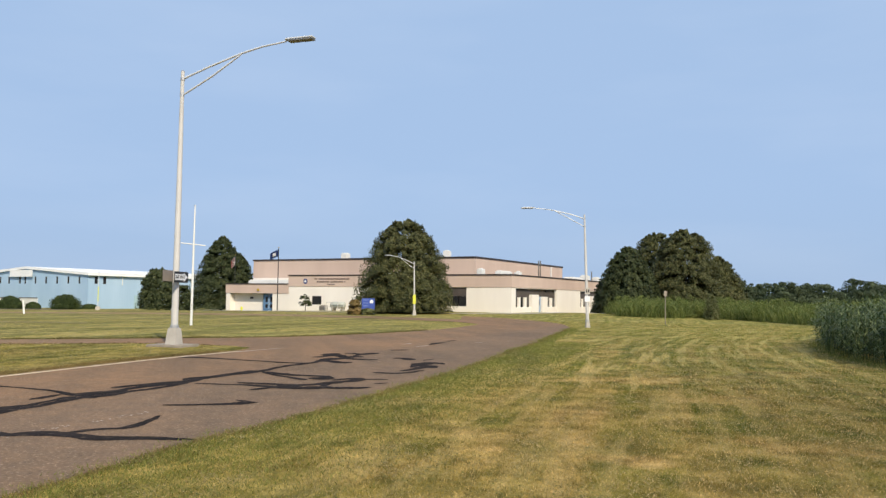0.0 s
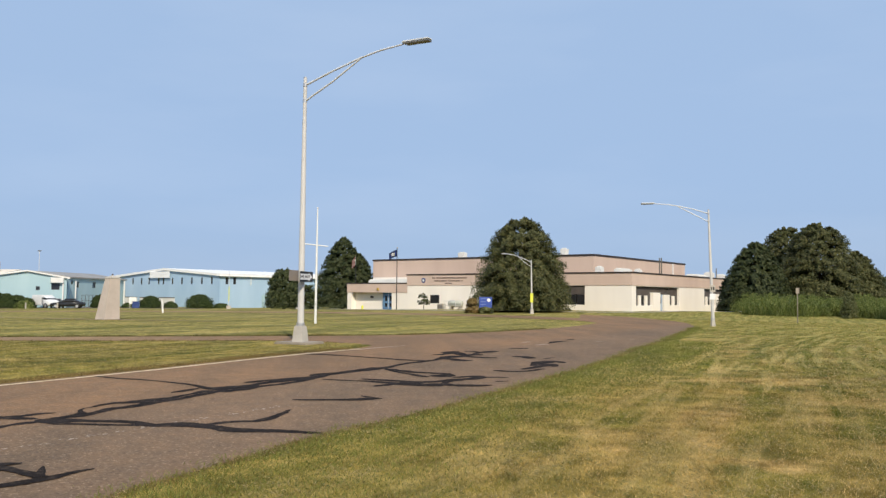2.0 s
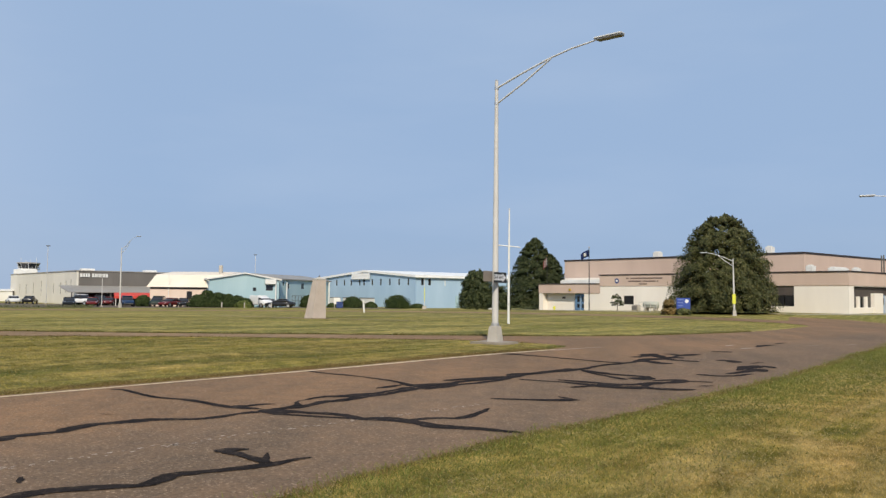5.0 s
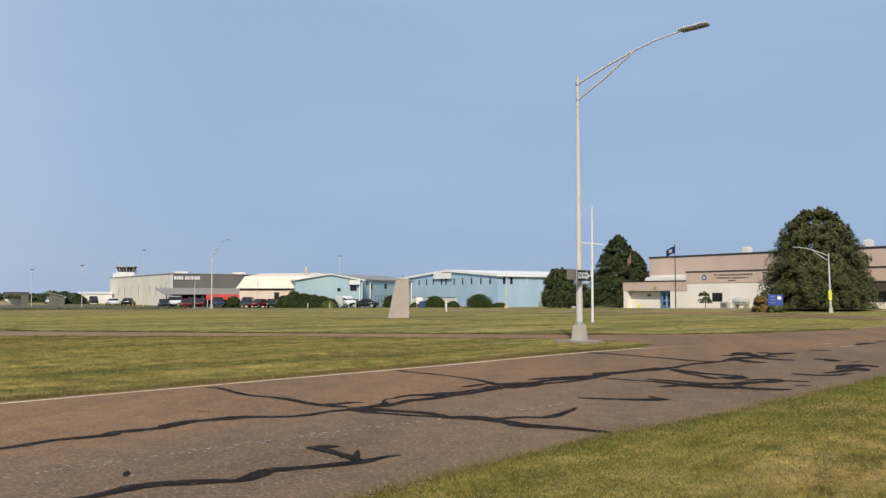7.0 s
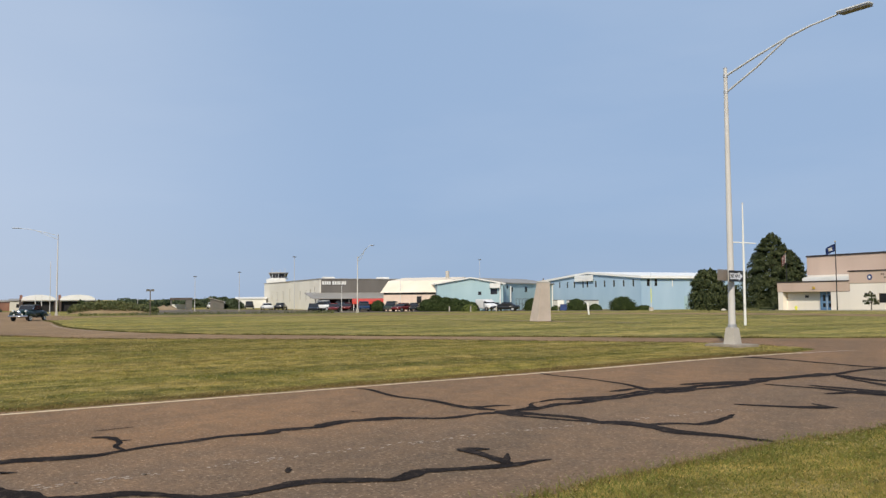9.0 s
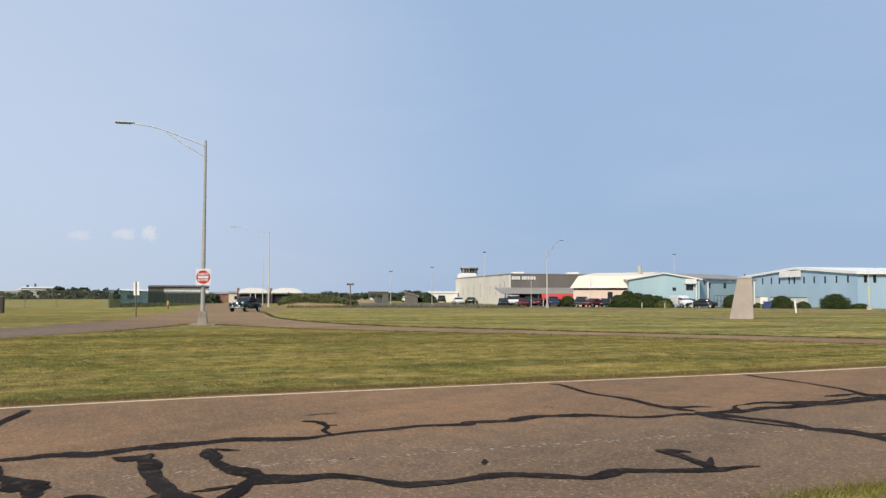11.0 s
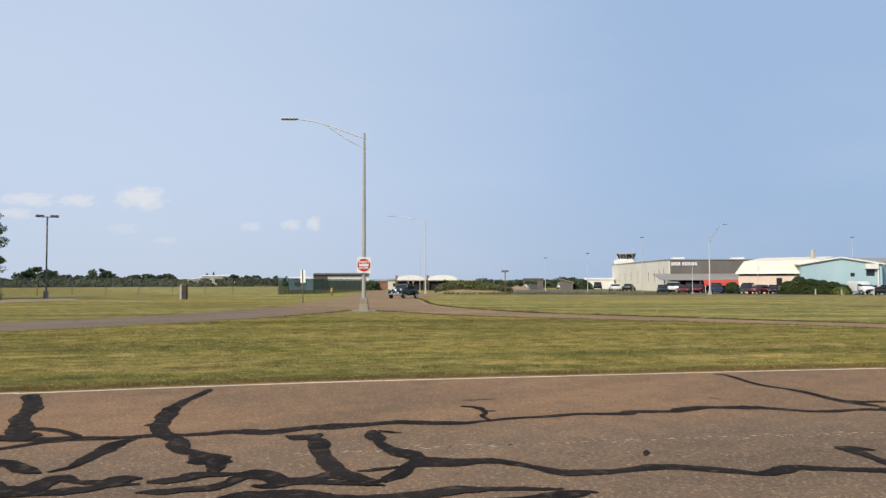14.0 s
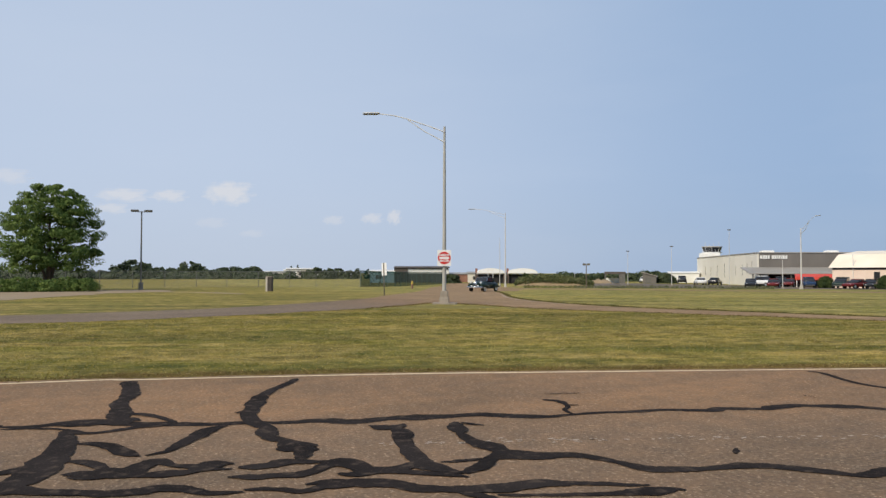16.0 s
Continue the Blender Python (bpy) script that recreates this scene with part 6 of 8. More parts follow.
A, B = (-87.2, 150.6), (-58.1, 132.8)
front = [(place_on(A, B, az) - 0.28, place_on(A, B, az) + 0.28, 3.3, 4.5) for az in (29.15, 28.62, 28.15, 27.55, 27.25, 26.68, 26.08, 25.45, 24.8, 24.15)]
sidew = [(1.2, 1.8, 3.3, 4.5), (2.8, 3.4, 3.3, 4.5)]
blue, length = gable_hangar("blue_hangar", A, B, 34, 4.73, 5.85, BLUEPANEL, SUNROOF, "pale blue metal hangar with slit windows and a white roof", front, sidew, edge=0.42)
slit_windows(blue, front)
slit_windows(blue, sidew, pose(length, 0, 0, 0, 0, 90))
x0, x1 = place_on(A, B, 28.0), place_on(A, B, 26.75)
ban = part("banner", boxes((x0, x1, -0.42, -0.36, 4.5, 5.66)), SUNROOF, blue, "white name banner")
for k in range(7):
    x = x0 + 0.6 + k * (x1 - x0 - 1.0) / 7
    part("lettering_bar", boxes((x, x + 0.3, -0.43, -0.422, 5.0, 5.12)), ROOFWHITE, ban, "pale lettering bar")
for a, b in ((2.0, 7.5), (8.5, 14.0), (15.0, 20.5)):
    d = part("hangar_door", boxes((a, b, -0.08, -0.02, -1.0, 0.75)), ROOFWHITE, blue, "pale low panel along the wall")
    part("rail", boxes((a, b, -0.12, -0.05, 0.75, 0.9)), GREYPANEL, d)
part("gutter", tubes(([(length + 0.45, -0.3, 4.68), (length + 0.45, 34, 4.68)], 0.07), seg=6), ROOFWHITE, blue)
part("downpipe", tubes(([(length + 0.1, 6.5, 4.6), (length + 0.1, 6.5, 3.2)], 0.08), seg=6), WHITE, blue)
part("hatch", boxes((length + 0.01, length + 0.06, 9.0, 12.0, -1.0, 1.5)), TEALPANEL, blue, "blue-grey door panel")

A2, B2 = polar(37.75, 138.5), polar(33.1, 140.5)
tealw = [(place_on(A2, B2, 34.75) - 0.3, place_on(A2, B2, 34.75) + 0.3, 1.9, 2.5), (place_on(A2, B2, 33.75) - 0.6, place_on(A2, B2, 33.75) + 0.6, 2.0, 3.0)]
teal, length = gable_hangar("teal_hangar", A2, B2, 12, 3.75, 4.75, TEALPANEL, ROOFWHITE, "pale teal metal hangar beside the blue one", tealw)
slit_windows(teal, tealw)
part("sign_board", boxes((tealw[1][0] - 0.2, tealw[1][1] + 0.4, -0.6, -0.1, 3.1, 3.9)), WHITE, teal, "white box sign")
part("service_duct", tubes(([(length - 0.6, -0.3, -0.6), (length - 0.6, -0.3, 3.4)], 0.12), seg=8), WHITE, teal)

A3, B3 = polar(33.05, 143), polar(29.6, 160)
m, length = facing(A3, B3)
annex = thing("hangar_annex", m, "low flat teal annex between the hangars", "building")
annexw = [(1.0, 1.5, 2.9, 3.6), (2.2, 3.4, 2.4, 3.3), (place_on(A3, B3, 31.5) - 0.5, place_on(A3, B3, 31.5) + 0.6, 2.4, 3.4)]
part("front_wall", wall(bmesh.new(), 0, length, -1.2, 3.95, 0, 0.25, annexw), TEALPANEL, annex)
slit_windows(annex, annexw)
part("roof", prism(bmesh.new(), [(-0.3, 3.9), (6, 4.9), (6, 5.05), (-0.3, 4.1)], "x", 0, length), GREYROOF, annex, "grey sloping roof")
part("end_wall", boxes((length - 0.25, length, 0.25, 6, -1.2, 3.9), (0, 0.25, 0.25, 6, -1.2, 3.9), (0, length, 6, 6.25, -1.2, 4.8)), TEALPANEL, annex)
for x, r, h in ((length - 1.0, 0.14, 3.8), (1.9, 0.12, 3.5)):
    part("wall_pipe", tubes(([(x, -0.3, -0.6), (x, -0.3, h)], r), seg=8), WHITE, annex, "white pipe")
for k in range(9):
    x = 0.8 + k * 1.1
    part("rail_post", boxes((x, x + 0.06, -2.0, -1.94, -0.7, 1.2)), LAMP_DARK, annex)
part("rail", boxes((0.8, 9.6, -2.0, -1.95, 1.15, 1.22), (0.8, 9.6, -2.0, -1.95, 0.3, 0.36)), LAMP_DARK, annex)

A4, B4 = polar(41.52, 145), polar(37.45, 140)
m, length = facing(A4, B4)
cream = thing("cream_hangar", m, "low peach building with a big cream sheet roof", "hangar")
cw = [(place_on(A4, B4, 39.2), place_on(A4, B4, 38.85), 0.55, 1.75)]
part("front_wall", wall(bmesh.new(), 0, length + 0.6, -1.2, 2.1, 0, 0.25, cw), PEACH, cream)
slit_windows(cream, cw)
part("band", boxes((0, length + 0.6, 0.05, 0.3, 2.1, 2.5)), BROWN, cream, "dark band under the roof")
part("roof", prism(bmesh.new(), [(-0.5, 2.42), (2.6, 4.55), (9.0, 5.25), (16, 2.5), (16, 2.4)], "x", -0.4, length + 0.8), PEACHROOF, cream, "cream sheet roof")
part("end_wall", boxes((0, 0.25, 0.25, 15.8, -1.2, 2.4), (length + 0.35, length + 0.6, 0.25, 15.8, -1.2, 2.4)), PEACH, cream)
part("flue", tubes(([(place_on(A4, B4, 38.0), 6, 4.6), (place_on(A4, B4, 38.0), 6, 6.3)], 0.35), seg=10), CONCRETE, cream, "pale flue", True)
part("wall_pipe", tubes(([(3.4, -0.1, -0.8), (3.4, -0.1, 4.6)], 0.06), seg=6), WHITE, cream)

A5, B5 = (-161.6, 137.0), (-115.0, 111.2)
m, length = facing(A5, B5)
grey = thing("grey_hangar", m, "large hangar, beige side wall and dark grey front", "hangar")
gw = [(place_on(A5, B5, az) - 0.25, place_on(A5, B5, az) + 0.25, z0, z1) for az, z0, z1 in ((49.2, 1.0, 3.0), (48.85, 0.8, 3.0), (48.45, 1.0, 3.2), (48.0, 0.6, 3.6), (47.3, 1.2, 3.0), (46.9, 1.0, 3.2), (46.6, 1.4, 3.4), (46.3, 2.0, 3.8))]
part("side_wall", wall(bmesh.new(), 0, length, -1.2, 5.2, 0, 0.3, gw), BEIGE, grey, "beige ribbed wall")
slit_windows(grey, gw)
fw = part("front_wall", wall(bmesh.new(), 0.3, 46, -1.2, 5.2, 0, 0.3, [(2.0, 30.0, -1.2, 1.4)]), GREYPANEL, grey, "dark grey ribbed wall")
fw.matrix_local = pose(length, 0, 0, 0, 0, 90)
part("entrance_glass", boxes((length - 1.0, length - 0.9, 2.0, 30.0, -1.2, 1.4)), GLASS, grey, "dark entrance glazing")
part("parapet", boxes((-0.1, length + 0.12, -0.12, 0.4, 5.2, 5.37), (length - 0.4, length + 0.12, 0.4, 46, 5.2, 5.37)), GREYROOF, grey)
part("roof", boxes((0.3, length - 0.4, 0.4, 46, 4.9, 5.1)), ROOFWHITE, grey)
part("back_wall", boxes((0, length, 45.7, 46, -1.2, 5.0), (0, 0.3, 0.3, 45.7, -1.2, 5.0)), BEIGE, grey)
part("canopy", prism(bmesh.new(), [(length + 6.5, 1.35), (length + 6.5, 1.5), (length, 2.6), (length, 2.4)], "y", -3.0, 34), GREYROOF, grey, "sloping grey canopy")
for y in (-2.5, 4, 12, 20, 28):
    part("canopy_post", boxes((length + 6.0, length + 6.2, y, y + 0.2, -1.0, 1.4)), LAMP_DARK, grey)
for k, (y, w) in enumerate(((2.2, 0.7), (3.1, 0.6), (3.9, 0.5), (4.6, 0.6), (5.9, 0.6), (6.7, 0.6), (7.5, 0.3), (8.0, 0.6), (8.8, 0.3), (9.3, 0.7), (10.2, 0.6))):
    part("lettering_shape", boxes((length + 0.02, length + 0.14, (y - 2.2) * 0.56 + 0.5, (y - 2.2) * 0.56 + 0.5 + w * 0.56, 4.15, 4.8)), WHITE, grey, "white lettering shape")
for y in (1.5, 13, 24):
    part("roof_unit", boxes((length - 4, length - 2.2, y, y + 2.2, 5.1, 5.75), bevel=0.05), ROOFWHITE, grey, "white roof unit")
red = thing("awning", pose(*polar(41.95, 150), 0, 0, 0, 45), "bright red cloth awning before the grey hangar", "awning")
part("cloth", prism(bmesh.new(), [(-1.5, 0.72), (1.2, 1.30), (1.2, 1.4), (-1.5, 0.86)], "x", -4.6, 2.6), REDCLOTH, red)
part("valance", boxes((-4.6, 2.6, -1.52, -1.48, 0.42, 0.84)), REDCLOTH, red)
for x in (-4.4, -1, 2.4):
    part("post", boxes((x, x + 0.1, -1.45, -1.35, -0.9, 0.8)), WHITE, red)

tower = thing("control_tower", pose(*polar(48.75, 226), 0, 0, 0, 48.75), "low airport control tower with a dark glazed cab", "tower")
part("shaft", boxes((-2.6, 2.4, -2.6, 2.6, -1, 5.6), bevel=0.05), BEIGE, tower)
part("upper_storey", boxes((-3.2, 2.0, -2.8, 2.8, 4.9, 6.75), bevel=0.05), WHITE, tower, "white upper storey")
bm = bmesh.new()
tube(bm, [(0, 0, 6.75), (0, 0, 7.02)], (2.5, 2.55), 8)
part("gallery", bm, WHITE, tower, "white gallery floor")
bm = bmesh.new()
tube(bm, [(0, 0, 7.02), (0, 0, 8.3)], (2.05, 2.45), 8)
cab = part("cab_glass", bm, GLASS, tower, "dark cab glazing")
for k in range(8):
    a = 2 * math.pi * k / 8
    part("mullion", tubes(([(2.07 * math.cos(a), 2.07 * math.sin(a), 7.02), (2.47 * math.cos(a), 2.47 * math.sin(a), 8.3)], 0.06), seg=5), PALEALU, cab)
bm = bmesh.new()
tube(bm, [(0, 0, 8.3), (0, 0, 8.56)], (2.7, 2.6), 8)
part("cab_roof", bm, GREYROOF, tower, "dark grey cab roof")
for k in range(10):
    a = 2 * math.pi * k / 10
    part("rail_post", tubes(([(2.45 * math.cos(a), 2.45 * math.sin(a), 7.0), (2.45 * math.cos(a), 2.45 * math.sin(a), 7.7)], 0.03), seg=5), PALEALU, tower)
for x, y, h in ((-1.7, 0, 9.7), (-0.6, 0.4, 9.2), (0.4, 0.5, 9.4), (1.7, -0.4, 9.9)):
    part("aerial", tubes(([(x, y, 8.6), (x, y, h)], 0.045), seg=6), PALEALU, tower, "thin aerial")


def quonset(name, az, r, w, rise, eave, depth):
    ob = thing(name, pose(*polar(az, r), 0, 0, 0, az + 2), "low hangar with a white arched roof and a dark doorway", "hangar", "arched hangars down the side road")
    arc = [(w / 2 * math.cos(radians(a)), eave + rise * math.sin(radians(a))) for a in range(0, 181, 12)]
    part("roof", prism(bmesh.new(), [(-w / 2, eave - 0.15), (w / 2, eave - 0.15)] + arc, "y", -0.3, depth), SUNROOF, ob, "white arched roof")
    # the shade inside is a dark sheet set back in the opening
    part("doorway", boxes((-w / 2 + 0.2, w / 2 - 0.2, 0.6, 0.7, -0.9, eave - 0.1)), DARKIN, ob, "dark sheet for the shade inside the doorway")
    part("wall", boxes((-w / 2 - 0.1, -w / 2 + 0.25, 0, depth, -0.9, eave), (w / 2 - 0.25, w / 2 + 0.1, 0, depth, -0.9, eave), (-w / 2, w / 2, depth - 0.2, depth, -0.9, eave)), DARKPIER, ob, "dark pier")
    part("lintel", boxes((-w / 2, w / 2, -0.1, 0.2, eave - 0.35, eave - 0.12)), BEIGE, ob)
    part("chimney", boxes((-w / 2 - 0.3, -w / 2 + 0.2, 0.5, 1.0, eave, eave + 0.9)), RUST, ob)


quonset("arched_hangar", 63.75, 177, 6.0, 0.95, 1.55, 16)
quonset("arched_hangar", 61.5, 177, 6.4, 0.95, 1.55, 16)


# ---- trees, hedges and reeds ----
def limbs(rng, height, start, spread, r0, n):
    """A tapered trunk with limbs."""
    bm = bmesh.new()
    bend = rng.normal(size=2) * 0.02 * height
    tube(bm, [(0, 0, -0.3), (0, 0, 0.15), (bend[0] * 0.5, bend[1] * 0.5, height * 0.45), (bend[0], bend[1], height * 0.92)], (r0 * 1.35, r0, r0 * 0.66, r0 * 0.12), 10)
    for k in range(n):
        z = height * (start + (0.88 - start) * k / n)
        a = k * 2.4 + rng.uniform(-0.4, 0.4)
        l = spread * (1 - 0.55 * k / n) * rng.uniform(0.7, 1.0)
        f = z / height
        p = Vector((bend[0] * f, bend[1] * f, z))
        q = p + Vector((math.cos(a) * l * 0.5, math.sin(a) * l * 0.5, l * 0.28))
        s = p + Vector((math.cos(a) * l, math.sin(a) * l, l * 0.62))
        tube(bm, [p, q, s], (r0 * (0.5 - 0.3 * f), r0 * (0.34 - 0.2 * f), r0 * 0.06), 6)
    return bm


def tree(name, x, y, height, radius, outline, leaf_mat, label, n, boughs, size, seed, bare=0.06, trunk=0.3, group="", category="tree", long=1.3, droop=0.16, inner=0.5, wide=0.24, thick=0.045, rise=0.0, pads=0.0):
    """A trunk with limbs and a crown of leaves on drooping boughs, or on flat pads when pads gives their relative size."""
    rng = np.random.default_rng(seed)
    ob = thing(name, on_land(x, y, float(rng.uniform(0, 360))), label, category, group)
    part("trunk", limbs(rng, height * 0.9, max(bare, 0.12), radius * 0.75, trunk, 12), BARK, ob, smooth=True)
    if pads:
        pts, nrm = crown_points(rng, n, boughs, height * (1 - bare), radius, outline, pads, 0.72, 0.5)
    else:
        pts, nrm = spray_points(rng, n, boughs, height * (1 - bare), radius, outline, droop, inner, wide, thick, rise)
    pts[:, 2] += height * bare
    soup("crown", leaf_faces(rng, pts, nrm, size, long), 4, leaf_mat, ob)
    return ob


def spruce(h):
    return max(0.03, (1 - h) ** 0.74 * min(1, 0.85 + 1.5 * h))


def bun(h):
    return max(0.05, (1 - h ** 2.4) ** 0.5)


def fir(h):
    return max(0.03, (1 - h ** 1.15) ** 0.72 * min(1, 0.90 + 0.8 * h))


def linden(h):
    return max(0.04, (1 - h ** 1.45) ** 0.68 * min(1, 0.80 + 1.5 * h))


def dome(h):
    return max(0.05, (1 - h * h) ** 0.5 * min(1.0, 0.80 + h))


def spreading(h):
    return max(0.06, math.sin(math.pi * min(1, 0.10 + 0.86 * h) ** 0.72) ** 0.55)


def umbrella(h):
    return max(0.06, math.sqrt(max(0.0, 1 - ((h - 0.34) / 0.70) ** 2)) if h > 0.34 else 0.82 + 0.53 * h)


def beehive(h):
    return max(0.05, (1 - h ** 1.75) ** 0.64 * min(1, 0.70 + 1.5 * h))


def haystack(h):
    return max(0.05, (1 - h ** 1.9) ** 0.60 * min(1, 0.86 + 1.2 * h))


tree("broad_tree", -4.6, 96.2, 11.0, 6.4, beehive, BROADLEAF, "large dense dark green linden before the long building", 170000, 900, 0.082, 21, 0.0, 0.32, wide=0.17, thick=0.036)
tree("conifer", *polar(15.25, 136), 12.0, 6.6, fir, CONIFER, "dark conical spruce beside the entrance wing", 110000, 900, 0.085, 22, 0.02, 0.25, long=1.6, droop=0.18, wide=0.17, thick=0.034)
tree("conifer", *polar(14.25, 135.5), 9.4, 5.4, spruce, CONIFER, "lower dark spruce behind the entrance wing", 60000, 520, 0.095, 23, 0.02, 0.2, long=1.6, droop=0.18, wide=0.18, thick=0.036)
tree("round_tree", *polar(19.3, 117), 5.6, 2.9, dome, CONIFER, "low dark rounded evergreen beside the blue hangar", 30000, 420, 0.11, 24, 0.02, 0.2, wide=0.22, thick=0.08)
tree("round_tree", *polar(17.85, 128), 3.7, 2.4, dome, CONIFER, "low dark evergreen bush behind the mast", 9000, 110, 0.14, 25, 0.02, 0.15, wide=0.3, thick=0.09)
for k, (az, r, h, rad, shape, mat) in enumerate(((-12.8, 112, 9.0, 5.0, linden, CONIFER), (-14.7, 124, 12.2, 5.7, haystack, BROADLEAF), (-16.6, 118, 11.9, 6.2, haystack, BROADLEAF), (-18.7, 121, 8.4, 4.8, linden, BROADLEAF), (-20.1, 126, 5.2, 3.6, dome, FARLEAF), (-11.6, 116, 5.2, 2.8, dome, CONIFER))):
    tree("grove_tree", *polar(az, r), h, rad, shape, mat, "dense dark green tree of the grove by the tall grass", 115000 if k < 4 else 34000, 950 if k < 4 else 300, 0.095, 30 + k, 0.02, 0.3, "grove beside the long building", wide=0.17, thick=0.036)
tree("maple", *polar(92.95, 98.5), 11.5, 5.2, umbrella, MAPLE, "broad leafy green maple behind a hedge", 56000, 460, 0.11, 41, 0.18, 0.30, long=1.0, pads=0.125)

maple = bpy.data.objects["maple"]
for a, l, h in ((0.4, 1.5, 5.5), (1.7, 1.2, 6.0), (2.9, 1.9, 5.0), (4.1, 1.1, 6.3), (5.3, 1.7, 5.2)):
    part("stem", tubes(([(0.12 * math.cos(a), 0.12 * math.sin(a), -0.2), (0.5 * l * math.cos(a) * 0.6, 0.5 * l * math.sin(a) * 0.6, h * 0.35), (l * math.cos(a), l * math.sin(a), h)], (0.20, 0.15, 0.05)), seg=8), BARK, maple, "", True)

st = tree("small_tree", *polar(9.6, 111), 2.15, 1.0, spreading, CONIFER, "small ragged ornamental tree before the cream wall", 1300, 24, 0.08, 42, 0.3, 0.06, thick=0.09)


def shrub(name, x, y, h, rx, ry, mat, label, n, seed, turn=0.0, size=0.12, category="bush", group=""):
    rng = np.random.default_rng(seed)
    ob = thing(name, on_land(x, y, turn), label, category, group)
    pts, nrm = crown_points(rng, n, max(40, n // 40), h * 0.92, 0.92, bun, 0.27, 0.5, 0.6)
    pts[:, 0] *= rx
    pts[:, 1] *= ry
    soup("leaves", leaf_faces(rng, pts, nrm, size), 4, mat, ob)
    part("stems", tubes(*[([(0, 0, -0.1), (rx * 0.4 * math.cos(a), ry * 0.4 * math.sin(a), h * 0.5)], (0.05, 0.02)) for a in (0.3, 1.7, 3.0, 4.4)], seg=5), BARK, ob)
    return ob


shrub("grass_clump", *polar(6.2, 89.5), 1.85, 0.7, 0.7, DRYVERGE, "pale ornamental grass clump beside the blue sign", 2500, 61, 0, 0.12, "bush")
shrub("grass_clump", *polar(5.3, 88.5), 0.75, 0.85, 0.7, SCRUB, "low olive bush under the blue sign", 1500, 62, 0, 0.10, "bush")
for k, (az, r, h, rx, ry) in enumerate(((28.0, 141, 2.1, 1.75, 1.5), (24.9, 140, 2.45, 2.25, 1.6), (31.1, 141, 2.3, 1.3, 1.3), (26.75, 143, 1.1, 1.0, 0.9), (23.5, 143, 0.8, 1.2, 0.8), (29.4, 143, 0.8, 0.9, 0.8))):
    shrub("shrub", *polar(az, r), h, rx, ry, HEDGE, "rounded dark green shrub before the blue hangar", 14000, 70 + k, az, 0.085, "bush", "shrubs before the hangars")
for k, (az, r, h, rx) in enumerate(((38.45, 136, 2.2, 1.5), (37.85, 136.4, 3.0, 1.5), (37.2, 136, 2.6, 1.6), (36.55, 136.3, 2.35, 1.6), (35.9, 136, 2.1, 1.5), (35.35, 136.2, 1.7, 1.2), (41.9, 141, 2.0, 1.2))):
    shrub("shrub", *polar(az, r), h, rx, 1.5, HEDGE, "dense dark green hedge shrub before the teal hangar", 12000, 80 + k, az, 0.085, "bush", "hedge before the teal hangar")
shrub("weed_heap", *polar(34.55 + 0.9, 131), 1.2, 1.4, 1.0, TALLGRASS, "pale green heap of weeds at the lot edge", 1200, 90, 30, 0.12)
for k, az in enumerate(np.arange(90.9, 98.5, 0.95)):
    shrub("hedge_bush", *polar(float(az), 91.8 + 0.5 * (k % 2)), 1.5 + 0.12 * math.sin(k * 2.1), 1.5, 1.5, MAPLE, "clipped low green hedge bush under the maple", 4500, 100 + k, 0, 0.075, "bush", "hedge under the maple")


def strands(name, place, n, height, width, mat, seed, label, bend=0.75):
    """Tall leaves: each a narrow bent strip of two quads."""
    rng = np.random.default_rng(seed)
    x, y = place(rng, n)
    n = len(x)
    z = land(x, y)
    sway = 0.5 + 0.28 * np.sin(x * 0.9 + 1.7 * np.sin(y * 0.31)) + 0.22 * np.sin(x * 0.37 - y * 0.7)
    h = height * rng.uniform(0.5, 1.05, n) * (0.72 + 0.36 * sway)
    a, b = rng.uniform(0, 2 * np.pi, n), rng.uniform(0, 2 * np.pi, n)
    w = width * rng.uniform(0.6, 1.3, n)
    dx, dy = np.cos(a) * w, np.sin(a) * w
    l = h * bend * rng.uniform(0.1, 1.0, n)
    ex, ey = np.cos(b) * l, np.sin(b) * l
    v = np.empty((n, 2, 4, 3))
    mx, my, mz = x + ex * 0.3, y + ey * 0.3, z + h * 0.6
    tx, ty, tz = x + ex, y + ey, z + h * (1 - 0.12 * rng.uniform(0, 1, n))
    v[:, 0, 0], v[:, 0, 1] = np.stack([x - dx * 0.7, y - dy * 0.7, z], 1), np.stack([x + dx * 0.7, y + dy * 0.7, z], 1)
    v[:, 0, 2], v[:, 0, 3] = np.stack([mx + dx, my + dy, mz], 1), np.stack([mx - dx, my - dy, mz], 1)
    v[:, 1, 0], v[:, 1, 1] = v[:, 0, 3], v[:, 0, 2]
    v[:, 1, 2], v[:, 1, 3] = np.stack([tx + dx * 0.12, ty + dy * 0.12, tz], 1), np.stack([tx - dx * 0.12, ty - dy * 0.12, tz], 1)
    ob = soup(name, v.reshape(-1, 3), 4, mat, None)
    return tagged(ob, label, "grass", kind="stuff")


def within(poly):
    def area(rng, n):
        q = np.asarray(poly)
        x, y = rng.uniform(q[:, 0].min(), q[:, 0].max(), n), rng.uniform(q[:, 1].min(), q[:, 1].max(), n)
        ok = inside(x, y, poly)
        return x[ok], y[ok]
    return area


